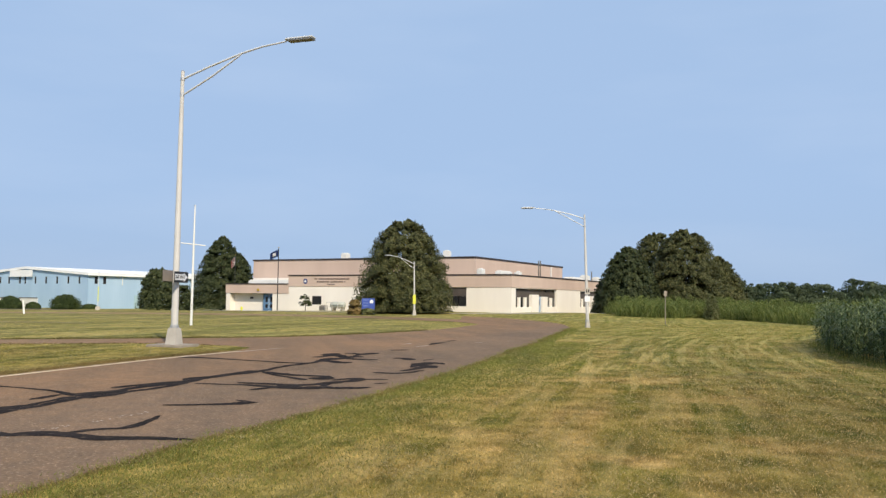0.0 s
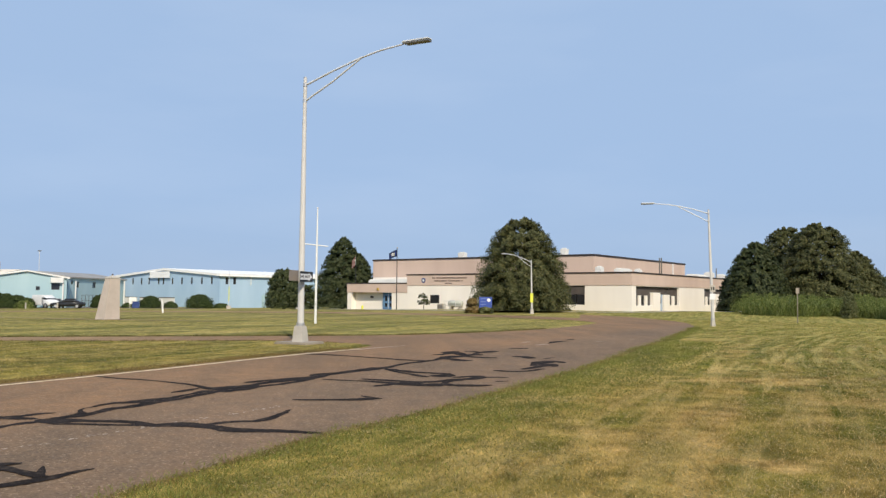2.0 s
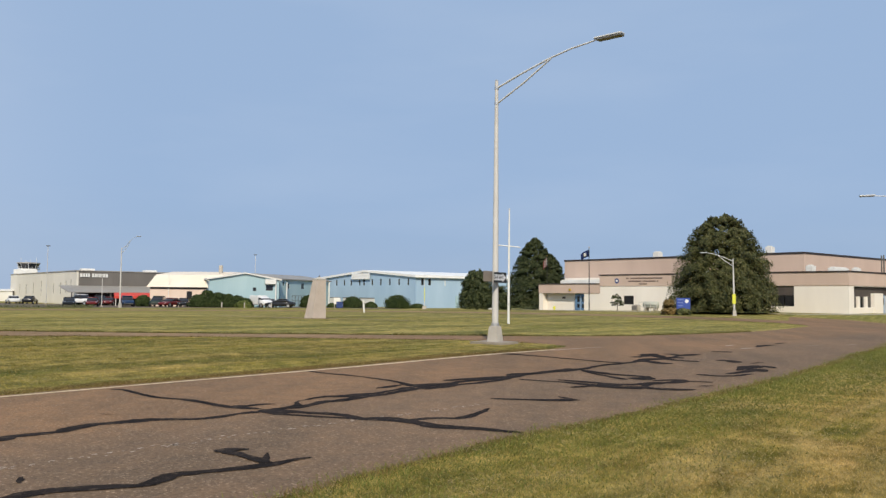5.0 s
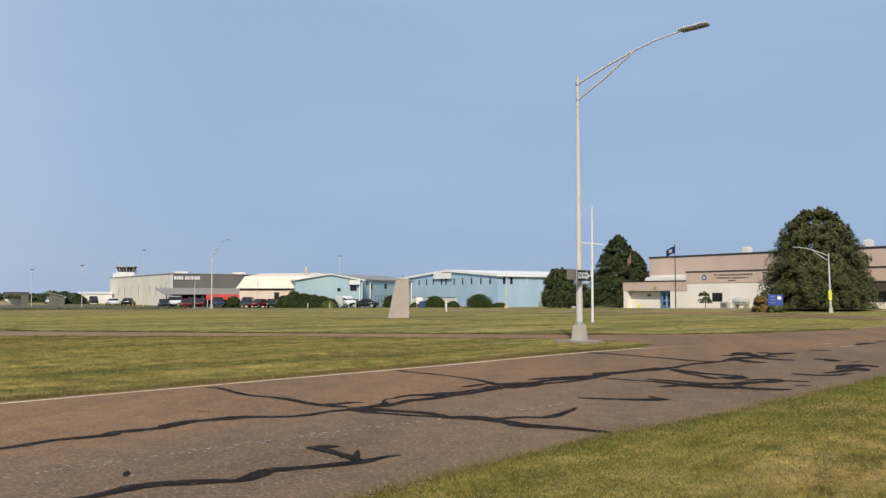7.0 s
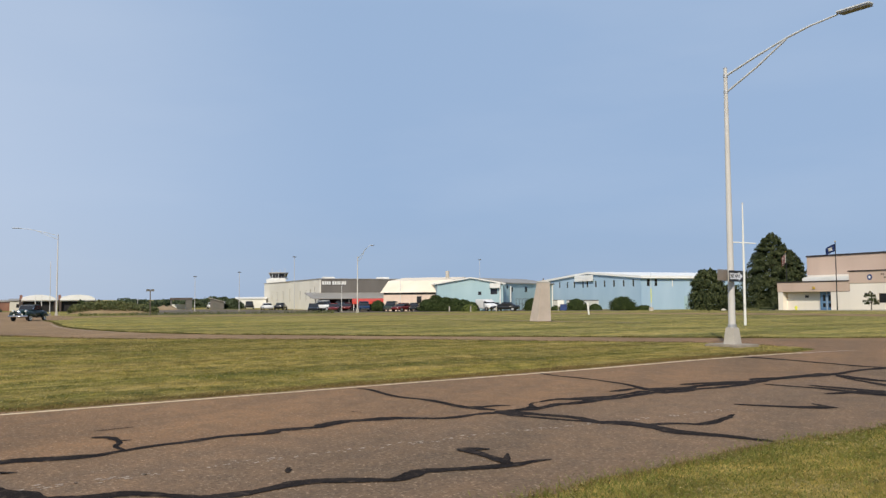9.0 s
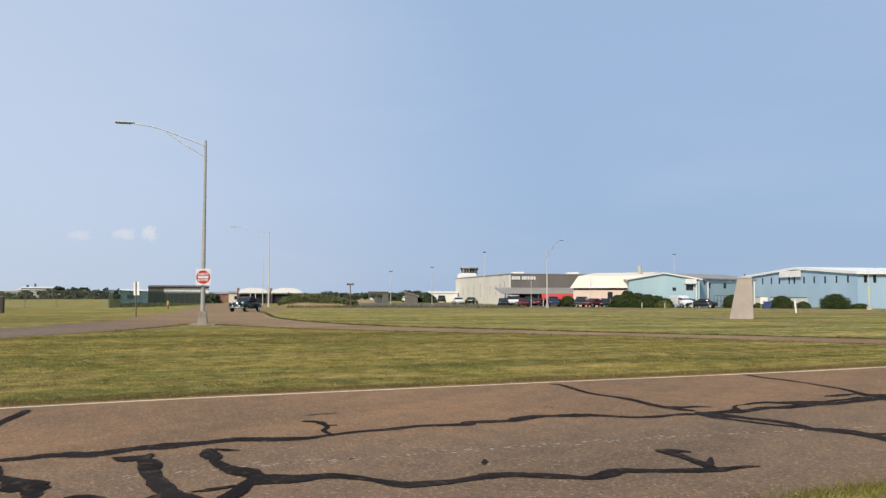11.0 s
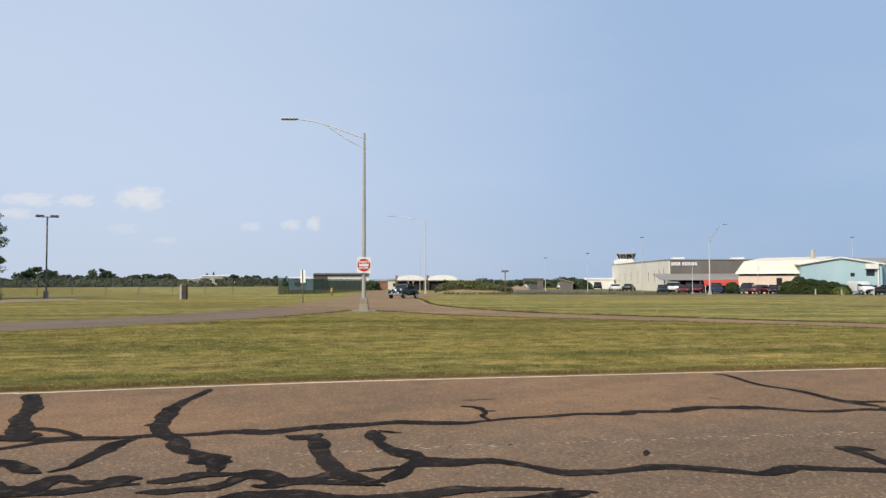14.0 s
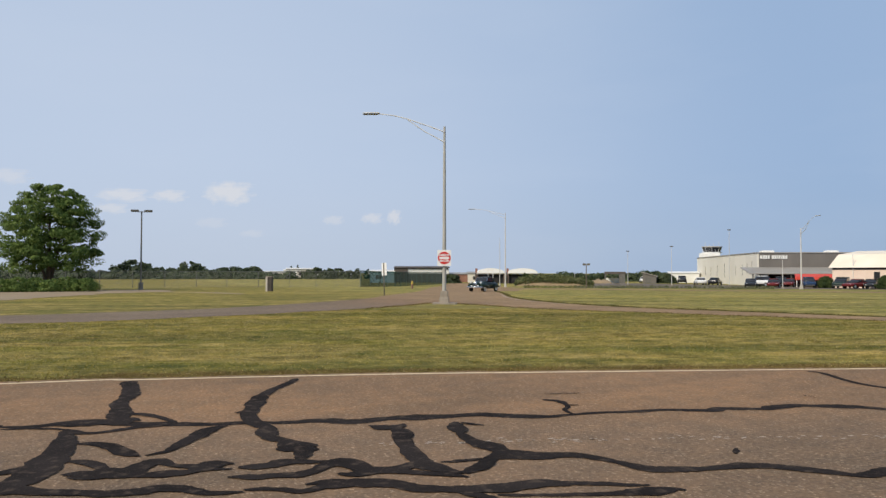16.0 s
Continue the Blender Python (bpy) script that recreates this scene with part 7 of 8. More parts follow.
def reeds(name, place, n, height, per, long, wide, mat, seed, label):
    """Upright reeds: each a thin culm with long leaves that arch out on all sides."""
    rng = np.random.default_rng(seed)
    x, y = place(rng, n)
    n = len(x)
    tall = height * (0.86 + 0.13 * np.sin(1.1 * x + 2.0 * np.sin(0.5 * y)) + 0.10 * np.sin(0.8 * y - 1.7 * x)) * rng.uniform(0.72, 1.05, n)
    lean = rng.normal(size=(n, 2)) * 0.07
    k = n * per
    own = np.repeat(np.arange(n), per)
    f = rng.uniform(0.12, 1.0, k)
    z0 = tall[own] * f
    at = np.stack([x[own] + lean[own, 0] * z0, y[own] + lean[own, 1] * z0, land(x[own], y[own]) + z0], 1)
    a = rng.uniform(0, 2 * np.pi, k)
    l = long * rng.uniform(0.55, 1.15, k) * (1.1 - 0.35 * f)
    w = wide * rng.uniform(0.7, 1.3, k)
    up = rng.uniform(0.15, 0.85, k)
    out, side = np.stack([np.cos(a), np.sin(a), 0 * a], 1), np.stack([-np.sin(a), np.cos(a), 0 * a], 1)
    z = np.array([0, 0, 1.0])
    mid = at + out * (l * 0.45)[:, None] + z * (l * up * 0.5)[:, None]
    tip = at + out * (l * 0.95)[:, None] + z * (l * (up * 0.6 - 0.25))[:, None]
    s = side * w[:, None]
    v = np.empty((k, 2, 4, 3))
    v[:, 0, 0], v[:, 0, 1], v[:, 0, 2], v[:, 0, 3] = at - s * 0.5, at + s * 0.5, mid + s, mid - s
    v[:, 1, 0], v[:, 1, 1], v[:, 1, 2], v[:, 1, 3] = mid - s, mid + s, tip + s * 0.1, tip - s * 0.1
    base = np.stack([x, y, land(x, y)], 1)
    top = base + np.stack([lean[:, 0] * tall, lean[:, 1] * tall, tall], 1)
    c = np.stack([np.cos(7.0 * x), np.sin(7.0 * x), 0 * x], 1) * 0.006
    culm = np.stack([base - c, base + c, top + c * 0.5, top - c * 0.5], 1)
    ob = soup(name, np.concatenate([v.reshape(-1, 3), culm.reshape(-1, 3)]), 4, mat, None)
    return tagged(ob, label, "reeds", kind="stuff")


reed_bed = [(16.2, 34.2), (13.6, 29.9), (12.1, 25.8), (11.0, 21.8), (10.7, 17.5), (13.5, 14.0), (22, 13), (26, 24), (22, 36), (17, 36)]
reeds("reeds", within(reed_bed), 9500, 1.98, 9, 0.46, 0.019, REEDLEAF, 121, "dense clump of tall green reeds at the field edge")
strands("tall_grass", within([(16.6, 35.5), (13.6, 30.4), (11.9, 26.0), (10.7, 21.9), (10.0, 17.5), (11.0, 17.2), (11.5, 21.6), (12.6, 25.6), (14.1, 29.6), (16.8, 34.0)]), 16000, 0.16, 0.005, VERGE, 124, "low unmown grass before the reeds", 1.2)
strands("tall_grass", within([polar(a, r) for a, r in ((-11.9, 96), (-14, 93), (-16.5, 94), (-17.2, 101), (-18.2, 96), (-20, 93), (-22.5, 86), (-24.2, 80), (-27, 70), (-33, 60), (-36, 90), (-24, 112), (-12.5, 112))]), 70000, 2.2, 0.022, TALLGRASS, 122, "band of tall green meadow grass before the grove", 1.5)
strands("lot_weeds", within([polar(a, r) for a, r in ((45, 113), (49, 114), (54, 113), (58, 112), (61.5, 113), (61.5, 115.4), (58, 115), (54, 115.6), (49, 115.4), (45, 115.6))]), 16000, 0.55, 0.02, SCRUB, 125, "uncut weeds along the edge of the lot", 1.3)
shrub("shrub", *polar(-18.3, 92.5), 2.9, 0.75, 0.7, SCRUB, "dark upright shrub in the meadow grass", 9000, 123, 0, 0.06)


def far_woods(name, rows, mat, label, seed, size=0.5, per=900):
    """Distant rounded trees, one mesh."""
    rng = np.random.default_rng(seed)
    out = []
    for az, r, h, rad in rows:
        pts, nrm = crown_points(rng, per * 2, 60, h, rad, bun, 0.24, 0.5, 0.55)
        x, y = polar(az, r)
        pts += np.array([x, y, float(land(x, y)) - 0.3])
        out.append(leaf_faces(rng, pts, nrm, size))
    ob = soup(name, np.concatenate(out), 4, mat, None)
    return tagged(ob, label, "trees", kind="stuff")


rng = np.random.default_rng(17)
weeds = [(float(az), float(np.interp(-az, (12, 16, 20, 24.5, 30), (98, 96, 95, 82, 68)) + rng.uniform(0, 9)), float(rng.uniform(1.9, 2.9)), float(rng.uniform(1.0, 2.3))) for az in np.arange(-31, -12, 0.26) if abs(az + 17.75) > 0.45]
far_woods("meadow_weeds", weeds, TALLGRASS, "clumps of tall weeds along the meadow edge", 135, 0.06, 900)
rng = np.random.default_rng(7)
right_rows = [(az, 245 + rng.uniform(-15, 20), h * rng.uniform(0.92, 1.05), 6.5) for az, h in ((-20.3, 6.3), (-21.0, 7.6), (-21.8, 8.2), (-22.6, 8.0), (-23.4, 7.4), (-24.2, 8.2), (-25.0, 8.0), (-25.8, 5.8), (-26.4, 6.0), (-27.2, 9.2), (-28.0, 8.8), (-28.9, 8.0), (-29.8, 8.4), (-31, 8), (-33, 9), (-35, 8))]
far_woods("far_woods", right_rows, FARLEAF, "distant dark treeline beyond the meadow", 131, 0.30, 2600)
left_rows = [(az, 300 + rng.uniform(-15, 15), h, w) for az, h, w in ((99, 5, 7), (97.5, 5.5, 7), (96, 4.5, 7), (94, 4, 7), (92.5, 3.2, 6), (91.4, 3.6, 5), (90.2, 3.0, 5), (88.6, 5.2, 5), (88.0, 6.4, 5.5), (87.2, 6.3, 5), (86.4, 4.0, 5), (85.2, 4.4, 5), (84.5, 6.4, 4.5), (83.9, 5.6, 4), (83.2, 3.2, 5), (82.2, 4.0, 5), (81.4, 4.4, 5), (80.7, 4.2, 4.5), (80.2, 4.8, 3.5), (79.3, 2.6, 3), (77.8, 2.8, 3), (76.5, 3.4, 2.6), (75.9, 4.2, 3), (75.1, 4.0, 3), (74.4, 4.0, 3), (73.6, 3.2, 3))]
far_woods("far_woods", left_rows, FARLEAF, "distant low trees beyond the airfield", 132, 0.5, 700)
far_woods("far_scrub", [(az, 290, 2.3, 7) for az in np.arange(79.5, 99, 1.2)], FARLEAF, "low distant scrub along the airfield edge", 133, 0.5, 400)
far_woods("far_scrub", [(az, r, h, w) for az, r, h, w in ((66.45, 180, 2.3, 1.7), (51.75, 192, 2.7, 1.5), (52.05, 193, 2.2, 1.2), (51.45, 195, 2.0, 1.2), (53.9, 230, 2.0, 3.0), (53.2, 250, 3.2, 4), (52.5, 250, 3.0, 4), (54.3, 250, 2.4, 4), (55.2, 260, 2.2, 4), (56.3, 260, 2.4, 4), (57.2, 260, 2.2, 5), (58.5, 260, 2.6, 5))], FARLEAF, "low distant scrub between the far buildings", 134, 0.4, 500)

# overgrown earth mound by the arched hangars
mx, my = polar(59.3, 150)
bm = bmesh.new()
bmesh.ops.create_grid(bm, x_segments=60, y_segments=16, size=1)
for v in bm.verts:
    px, py = v.co.x * 7.4, v.co.y * 4.0
    e = max(0.0, 1 - (px / 7.4) ** 2) * max(0.0, 1 - (py / 4.0) ** 2)
    v.co = (px, py, -0.15 + (1.75 - 0.09 * px) * e ** 0.6 * (0.75 + 0.4 * noise.noise((px * 0.3, py * 0.4, 0.0))))
mound = thing("earth_mound", pose(mx, my, -0.8, 0, 0, 59), "earth mound overgrown with scrub", "mound")
part("earth", bm, DIRT, mound, "", True)
rng = np.random.default_rng(9)
pts = np.stack([rng.uniform(-7.2, 7.0, 12000), rng.uniform(-3.6, 3.4, 12000), np.zeros(12000)], 1)
e = np.clip(1 - (pts[:, 0] / 7.4) ** 2, 0, 1) * np.clip(1 - (pts[:, 1] / 4.0) ** 2, 0, 1)
lum = 0.5 + 0.5 * np.sin(pts[:, 0] * 1.7) * np.cos(pts[:, 1] * 1.3 + pts[:, 0])
pts[:, 2] = (1.75 - 0.09 * pts[:, 0]) * e ** 0.6 * 0.85 + rng.uniform(-0.2, 0.6, 12000) * (0.3 + 0.8 * lum)
soup("scrub", leaf_faces(rng, pts, rng.normal(size=(12000, 3)) + np.array([0, -0.4, 0.7]), 0.16), 4, SCRUB, mound)
for k, (az, h, rx) in enumerate(((61.3, 2.0, 0.8), (60.75, 1.6, 0.7), (60.2, 1.9, 0.9), (59.4, 1.7, 1.0), (58.6, 1.35, 1.1), (57.9, 1.1, 0.9), (57.3, 0.9, 0.9))):
    shrub("shrub", *polar(az, 151), h + 0.6, rx, 0.9, SCRUB if k % 3 else HEDGE, "wild green bush on the earth mound", 1800, 140 + k, az, 0.11, "bush", "bushes on the mound")
heap = thing("earth_heap", pose(*polar(56.2, 186), -0.9, 0, 0, 55), "pale heap of sandy earth in the distance", "mound")
bm = bmesh.new()
bmesh.ops.create_grid(bm, x_segments=24, y_segments=12, size=1)
for v in bm.verts:
    px, py = v.co.x * 3.4, v.co.y * 3
    v.co = (px, py, -0.1 + 1.25 * max(0, 1 - (px / 3.4) ** 2) * max(0, 1 - (py / 3) ** 2) * (0.8 + 0.4 * noise.noise((px, py, 2.0))))
part("earth", bm, DIRT, heap, "", True)


# ---- cars ----
def wheel(parent, x, y, r, w, white=False):
    s = 1 if y > 0 else -1
    ob = part("wheel", disc(bmesh.new(), (x, y, r), (0, 1, 0), r, w, 22), RUBBER, parent, "black tyre", True)
    if white:
        part("whitewall", disc(bmesh.new(), (x, y + s * w * 0.5, r), (0, 1, 0), r * 0.80, 0.012, 22), WHITE, ob, "white tyre wall")
    part("rim", disc(bmesh.new(), (x, y + s * (w * 0.5 + 0.008), r), (0, 1, 0), r * (0.42 if white else 0.6), 0.016, 18), CHROME if white else ALU, ob, "wheel disc")


def modern_car(x, y, turn, paint, label, kind="sedan", dz=0.02):
    """Front towards +x."""
    ob = thing("pickup" if kind == "pickup" else "van" if kind == "van" else "car", on_land(x, y, turn, dz), label, "pickup" if kind == "pickup" else "van" if kind == "van" else "car", "vehicles in the parking lot")
    if kind == "van":
        body = [(-2.75, 0.86, 0, 0.42, 2.15), (-2.70, 0.98, 0, 0.35, 2.4), (1.0, 0.99, 0, 0.33, 2.45), (1.45, 0.97, 0, 0.33, 2.25), (2.05, 0.95, 0, 0.35, 1.25), (2.7, 0.90, 0, 0.38, 1.12), (2.85, 0.78, 0, 0.45, 0.95)]
        glass = [(0.95, 0.955, 0, 1.35, 2.05), (1.5, 0.955, 0, 1.35, 2.12), (1.98, 0.88, 0, 1.3, 1.4)]
    elif kind == "pickup":
        body = [(-2.8, 0.88, 0, 0.5, 1.1), (-2.7, 0.96, 0, 0.45, 1.18), (0.0, 0.98, 0, 0.42, 1.16), (1.6, 0.97, 0, 0.42, 1.18), (2.6, 0.93, 0, 0.45, 1.08), (2.8, 0.82, 0, 0.52, 0.95)]
        glass = [(-0.9, 0.80, 0, 1.05, 1.2), (-0.75, 0.82, 0, 1.05, 1.82), (0.6, 0.84, 0, 1.05, 1.86), (1.35, 0.84, 0, 1.02, 1.2)]
    elif kind == "suv":
        body = [(-2.3, 0.80, 0, 0.40, 1.0), (-2.2, 0.92, 0, 0.34, 1.1), (0.8, 0.95, 0, 0.30, 1.08), (2.0, 0.90, 0, 0.34, 0.98), (2.3, 0.76, 0, 0.42, 0.85)]
        glass = [(-2.2, 0.74, 0, 0.95, 1.15), (-1.95, 0.80, 0, 0.95, 1.66), (0.2, 0.82, 0, 0.95, 1.72), (1.15, 0.82, 0, 0.95, 1.1)]
    else:
        body = [(-2.3, 0.74, 0, 0.40, 0.88), (-2.2, 0.88, 0, 0.32, 0.98), (-0.8, 0.92, 0, 0.27, 0.98), (0.9, 0.92, 0, 0.27, 0.94), (2.0, 0.86, 0, 0.32, 0.80), (2.3, 0.72, 0, 0.40, 0.70)]
        glass = [(-1.75, 0.70, 0, 0.85, 1.0), (-1.0, 0.76, 0, 0.85, 1.38), (0.1, 0.78, 0, 0.85, 1.43), (1.15, 0.78, 0, 0.85, 0.98)]
    if kind == "van":
        part("cargo_box", boxes((-1.9, 0.75, -0.92, 0.92, 0.42, 1.98), bevel=0.10), paint, ob, "white cargo box")
        body = [(0.7, 0.90, 0, 0.40, 1.82), (1.3, 0.90, 0, 0.38, 1.80), (1.75, 0.90, 0, 0.36, 1.30), (2.4, 0.86, 0, 0.38, 1.12), (2.6, 0.76, 0, 0.46, 0.98)]
        glass = [(0.78, 0.915, 0, 1.15, 1.70), (1.3, 0.915, 0, 1.15, 1.72), (1.74, 0.88, 0, 1.15, 1.36)]
    part("body", loft(bmesh.new(), body, 24, 5.0), paint, ob, "", True)
    g = part("cabin_glass", loft(bmesh.new(), glass, 24, 4.0), GLASS, ob, "dark windows", True)
    if kind != "van":
        xs = [q[0] for q in glass]
        top = max(q[4] for q in glass)
        part("roof", loft(bmesh.new(), [(xs[1] - 0.05, 0.66, 0, top - 0.09, top + 0.0), (xs[1] + 0.15, 0.74, 0, top - 0.1, top + 0.02), (xs[2], 0.74, 0, top - 0.08, top + 0.035), (xs[2] + 0.2, 0.66, 0, top - 0.09, top + 0.0)], 16, 4.0), paint, ob, "", True)
        for yy in (-0.80, 0.80):
            part("pillar", tubes(([(xs[1] + (xs[2] - xs[1]) * 0.55, yy * 1.0, 1.0), (xs[1] + (xs[2] - xs[1]) * 0.55, yy * 0.93, top - 0.05)], 0.04), seg=6), paint, g)
    f, b = body[-1][0], -1.9 if kind == "van" else body[0][0]
    r = 0.34 if kind == "sedan" else 0.38
    for xx in (b + 0.85, f - 0.85):
        for yy in (-1, 1):
            wheel(ob, xx, yy * (body[2][1] - 0.09), r, 0.22)
    for yy in (-0.58, 0.58):
        part("headlight", ball(bmesh.new(), (f - 0.10, yy, (body[-1][3] + body[-1][4]) / 2 + 0.1), 0.09, 0.16, 0.08), LIGHTS, ob, "headlight", True)
        part("tail_light", ball(bmesh.new(), (b + 0.06, yy, (body[0][3] + body[0][4]) / 2 + 0.12), 0.06, 0.14, 0.1), TAIL, ob, "red tail light", True)
    part("bumper", boxes((f - 0.12, f + 0.04, -0.7, 0.7, 0.38, 0.56), bevel=0.04), paint if kind == "sedan" else LAMP_DARK, ob)
    return ob


for az, r, turn, paint, label, kind in (
        (46.38, 139, -44, DARKCAR, "black sedan parked in the lot", "sedan"),
        (45.65, 149, 175, WHITECAR, "white pickup parked before the grey hangar", "pickup"),
        (45.0, 140, -48, REDCAR, "dark red car parked in the lot", "sedan"),
        (44.55, 153, -40, DARKCAR, "dark car parked under the canopy", "suv"),
        (43.95, 150, -60, REDCAR, "red car parked beside the canopy", "sedan"),
        (42.9, 140, -42, BLUECAR, "dark blue car parked by the street lamp", "suv"),
        (41.0, 139, -62, GREENCAR, "dark green jeep parked before the peach building", "suv"),
        (40.2, 137, -85, REDCAR, "dark red hatchback parked before the peach building", "sedan"),
        (39.35, 139, -60, DARKCAR, "black car parked by the hedge", "sedan"),
        (34.35, 136, -24, WHITECAR, "white delivery van parked before the teal hangar", "van"),
        (33.0, 132, -160, DARKCAR, "black sedan parked before the annex", "sedan"),
        (33.75, 137, -70, SILVERCAR, "silver car parked beside the white van", "sedan"),
        (49.55, 168, 150, WHITECAR, "white car parked beside the beige wall", "sedan"),
        (50.7, 186, 140, DARKCAR, "dark car parked beyond the beige wall", "suv"),
        (48.6, 166, 125, DARKCAR, "dark car parked beside the beige wall", "sedan"),
        (52.3, 196, 160, WHITECAR, "white car parked at the far lot", "sedan"),
        (53.2, 200, 150, WHITECAR, "second white car at the far lot", "sedan")):
    modern_car(*polar(az, r), turn, paint, label, kind)


def vintage_car(x, y, turn):
    """A long-bonnet convertible of the forties with its soft top up; front towards +x."""
    ob = thing("vintage_car", on_land(x, y, turn, 0.025), "dark green vintage convertible, whitewall tyres, black soft top", "car")
    body = [(-2.45, 0.30, 0, 0.42, 0.62), (-2.30, 0.52, 0, 0.36, 0.86), (-1.75, 0.70, 0, 0.32, 1.02), (-1.0, 0.78, 0, 0.30, 1.06), (0.3, 0.78, 0, 0.30, 1.06), (0.85, 0.66, 0, 0.32, 1.08), (1.5, 0.52, 0, 0.36, 1.06), (2.1, 0.38, 0, 0.40, 1.00), (2.28, 0.26, 0, 0.45, 0.92)]
    part("body", loft(bmesh.new(), body, 28, 3.2), GREENCAR, ob, "", True)
    for s in (-1, 1):
        part("front_fender", loft(bmesh.new(), [(0.35, 0.06, s * 0.80, 0.34, 0.50), (0.8, 0.14, s * 0.78, 0.34, 0.72), (1.25, 0.18, s * 0.75, 0.40, 0.90), (1.75, 0.19, s * 0.72, 0.42, 0.93), (2.15, 0.17, s * 0.70, 0.44, 0.84), (2.35, 0.10, s * 0.68, 0.48, 0.68)], 18, 2.6), GREENCAR, ob, "rounded front fender", True)
        part("rear_fender", loft(bmesh.new(), [(-0.65, 0.05, s * 0.82, 0.36, 0.52), (-1.0, 0.13, s * 0.82, 0.38, 0.80), (-1.5, 0.16, s * 0.80, 0.42, 0.88), (-2.0, 0.14, s * 0.74, 0.40, 0.74), (-2.35, 0.07, s * 0.66, 0.42, 0.56)], 18, 2.6), GREENCAR, ob, "rounded rear fender", True)
        part("running_board", boxes((-0.65, 0.45, min(s * 0.70, s * 0.92), max(s * 0.70, s * 0.92), 0.30, 0.35), bevel=0.01), RUBBER, ob)
        lamp = part("headlight", ball(bmesh.new(), (2.02, s * 0.56, 0.92), 0.16, 0.13, 0.13, 16, 10), CHROME, ob, "chrome headlight", True)
        part("lens", ball(bmesh.new(), (2.12, s * 0.56, 0.92), 0.075, 0.11, 0.11, 16, 10), LIGHTS, lamp, "", True)
        part("fog_lamp", ball(bmesh.new(), (2.38, s * 0.36, 0.60), 0.06, 0.09, 0.09), LIGHTS, ob, "fog lamp", True)
        part("tail_light", ball(bmesh.new(), (-2.38, s * 0.60, 0.66), 0.05, 0.06, 0.08), TAIL, ob, "red tail light", True)
        part("door_handle", boxes((-0.35, -0.2, min(s * 0.79, s * 0.82), max(s * 0.79, s * 0.82), 0.92, 0.95)), CHROME, ob)
        for xx in (1.62, -1.52):
            wheel(ob, xx, s * 0.74, 0.37, 0.18, True)
        part("side_glass", prism(bmesh.new(), [(-0.75, 1.05), (0.55, 1.05), (0.35, 1.38), (-0.7, 1.40)], "y", min(s * 0.66, s * 0.69), max(s * 0.66, s * 0.69)), GLASS, ob, "side window")
    part("soft_top", loft(bmesh.new(), [(-1.75, 0.52, 0, 0.95, 1.12), (-1.35, 0.64, 0, 0.95, 1.42), (-0.6, 0.68, 0, 1.0, 1.56), (0.2, 0.66, 0, 1.30, 1.54), (0.42, 0.60, 0, 1.38, 1.46)], 20, 3.4), CLOTHTOP, ob, "black cloth soft top", True)
    part("windscreen", prism(bmesh.new(), [(0.72, 1.04), (0.76, 1.04), (0.46, 1.42), (0.42, 1.42)], "y", -0.62, 0.62), GLASS, ob, "windscreen")
    part("windscreen_frame", tubes(([(0.74, -0.64, 1.04), (0.44, -0.62, 1.43), (0.44, 0.62, 1.43), (0.74, 0.64, 1.04)], 0.02), seg=6), CHROME, ob)
    grille = part("grille", loft(bmesh.new(), [(2.22, 0.20, 0, 0.48, 0.98), (2.30, 0.21, 0, 0.46, 0.99), (2.36, 0.17, 0, 0.50, 0.93)], 20, 3.0), CHROME, ob, "upright chrome grille", True)
    for k in range(7):
        part("slat", boxes((2.355, 2.375, -0.135 + 0.045 * k - 0.008, -0.135 + 0.045 * k + 0.008, 0.54, 0.90)), BLACK, grille)
    part("front_bumper", tubes(([(2.38, -0.86, 0.46), (2.56, -0.5, 0.46), (2.60, 0, 0.46), (2.56, 0.5, 0.46), (2.38, 0.86, 0.46)], 0.075), seg=10), CHROME, ob, "chrome front bumper", True)
    part("rear_bumper", tubes(([(-2.40, -0.82, 0.46), (-2.56, -0.4, 0.46), (-2.56, 0.4, 0.46), (-2.40, 0.82, 0.46)], 0.07), seg=10), CHROME, ob, "chrome rear bumper", True)
    part("bonnet_strip", tubes(([(0.85, 0, 1.09), (1.5, 0, 1.07), (2.1, 0, 1.01)], 0.015), seg=6), CHROME, ob)
    return ob


vintage_car(-77.7, 37.4, angle(0.66, -0.75))


# ---- things about the building and the airfield ----
board = thing("info_sign", pose(*polar(5.25, 89.4), float(land(*polar(5.25, 89.4))), 0, 0, 5), "blue sign board with a white emblem before the big tree", "sign")
part("panel", boxes((-0.70, 0.70, -0.05, 0.05, 0.62, 1.8), bevel=0.02), SIGNBLUE, board)
part("emblem", disc(bmesh.new(), (0.35, -0.06, 1.45), (0, 1, 0), 0.2, 0.012, 20), WHITE, board, "white emblem")
for z in (1.62, 1.3, 0.98):
    part("bar", boxes((-0.55, 0.0, -0.062, -0.052, z - 0.035, z + 0.035)), plain("pale_blue", (0.16, 0.22, 0.45), (0.22, 0.28, 0.52)), board, "pale lettering bar")
for x in (-0.64, 0.64):
    part("post", boxes((x - 0.05, x + 0.05, -0.05, 0.05, -0.2, 0.64)), SIGNBLUE, board)

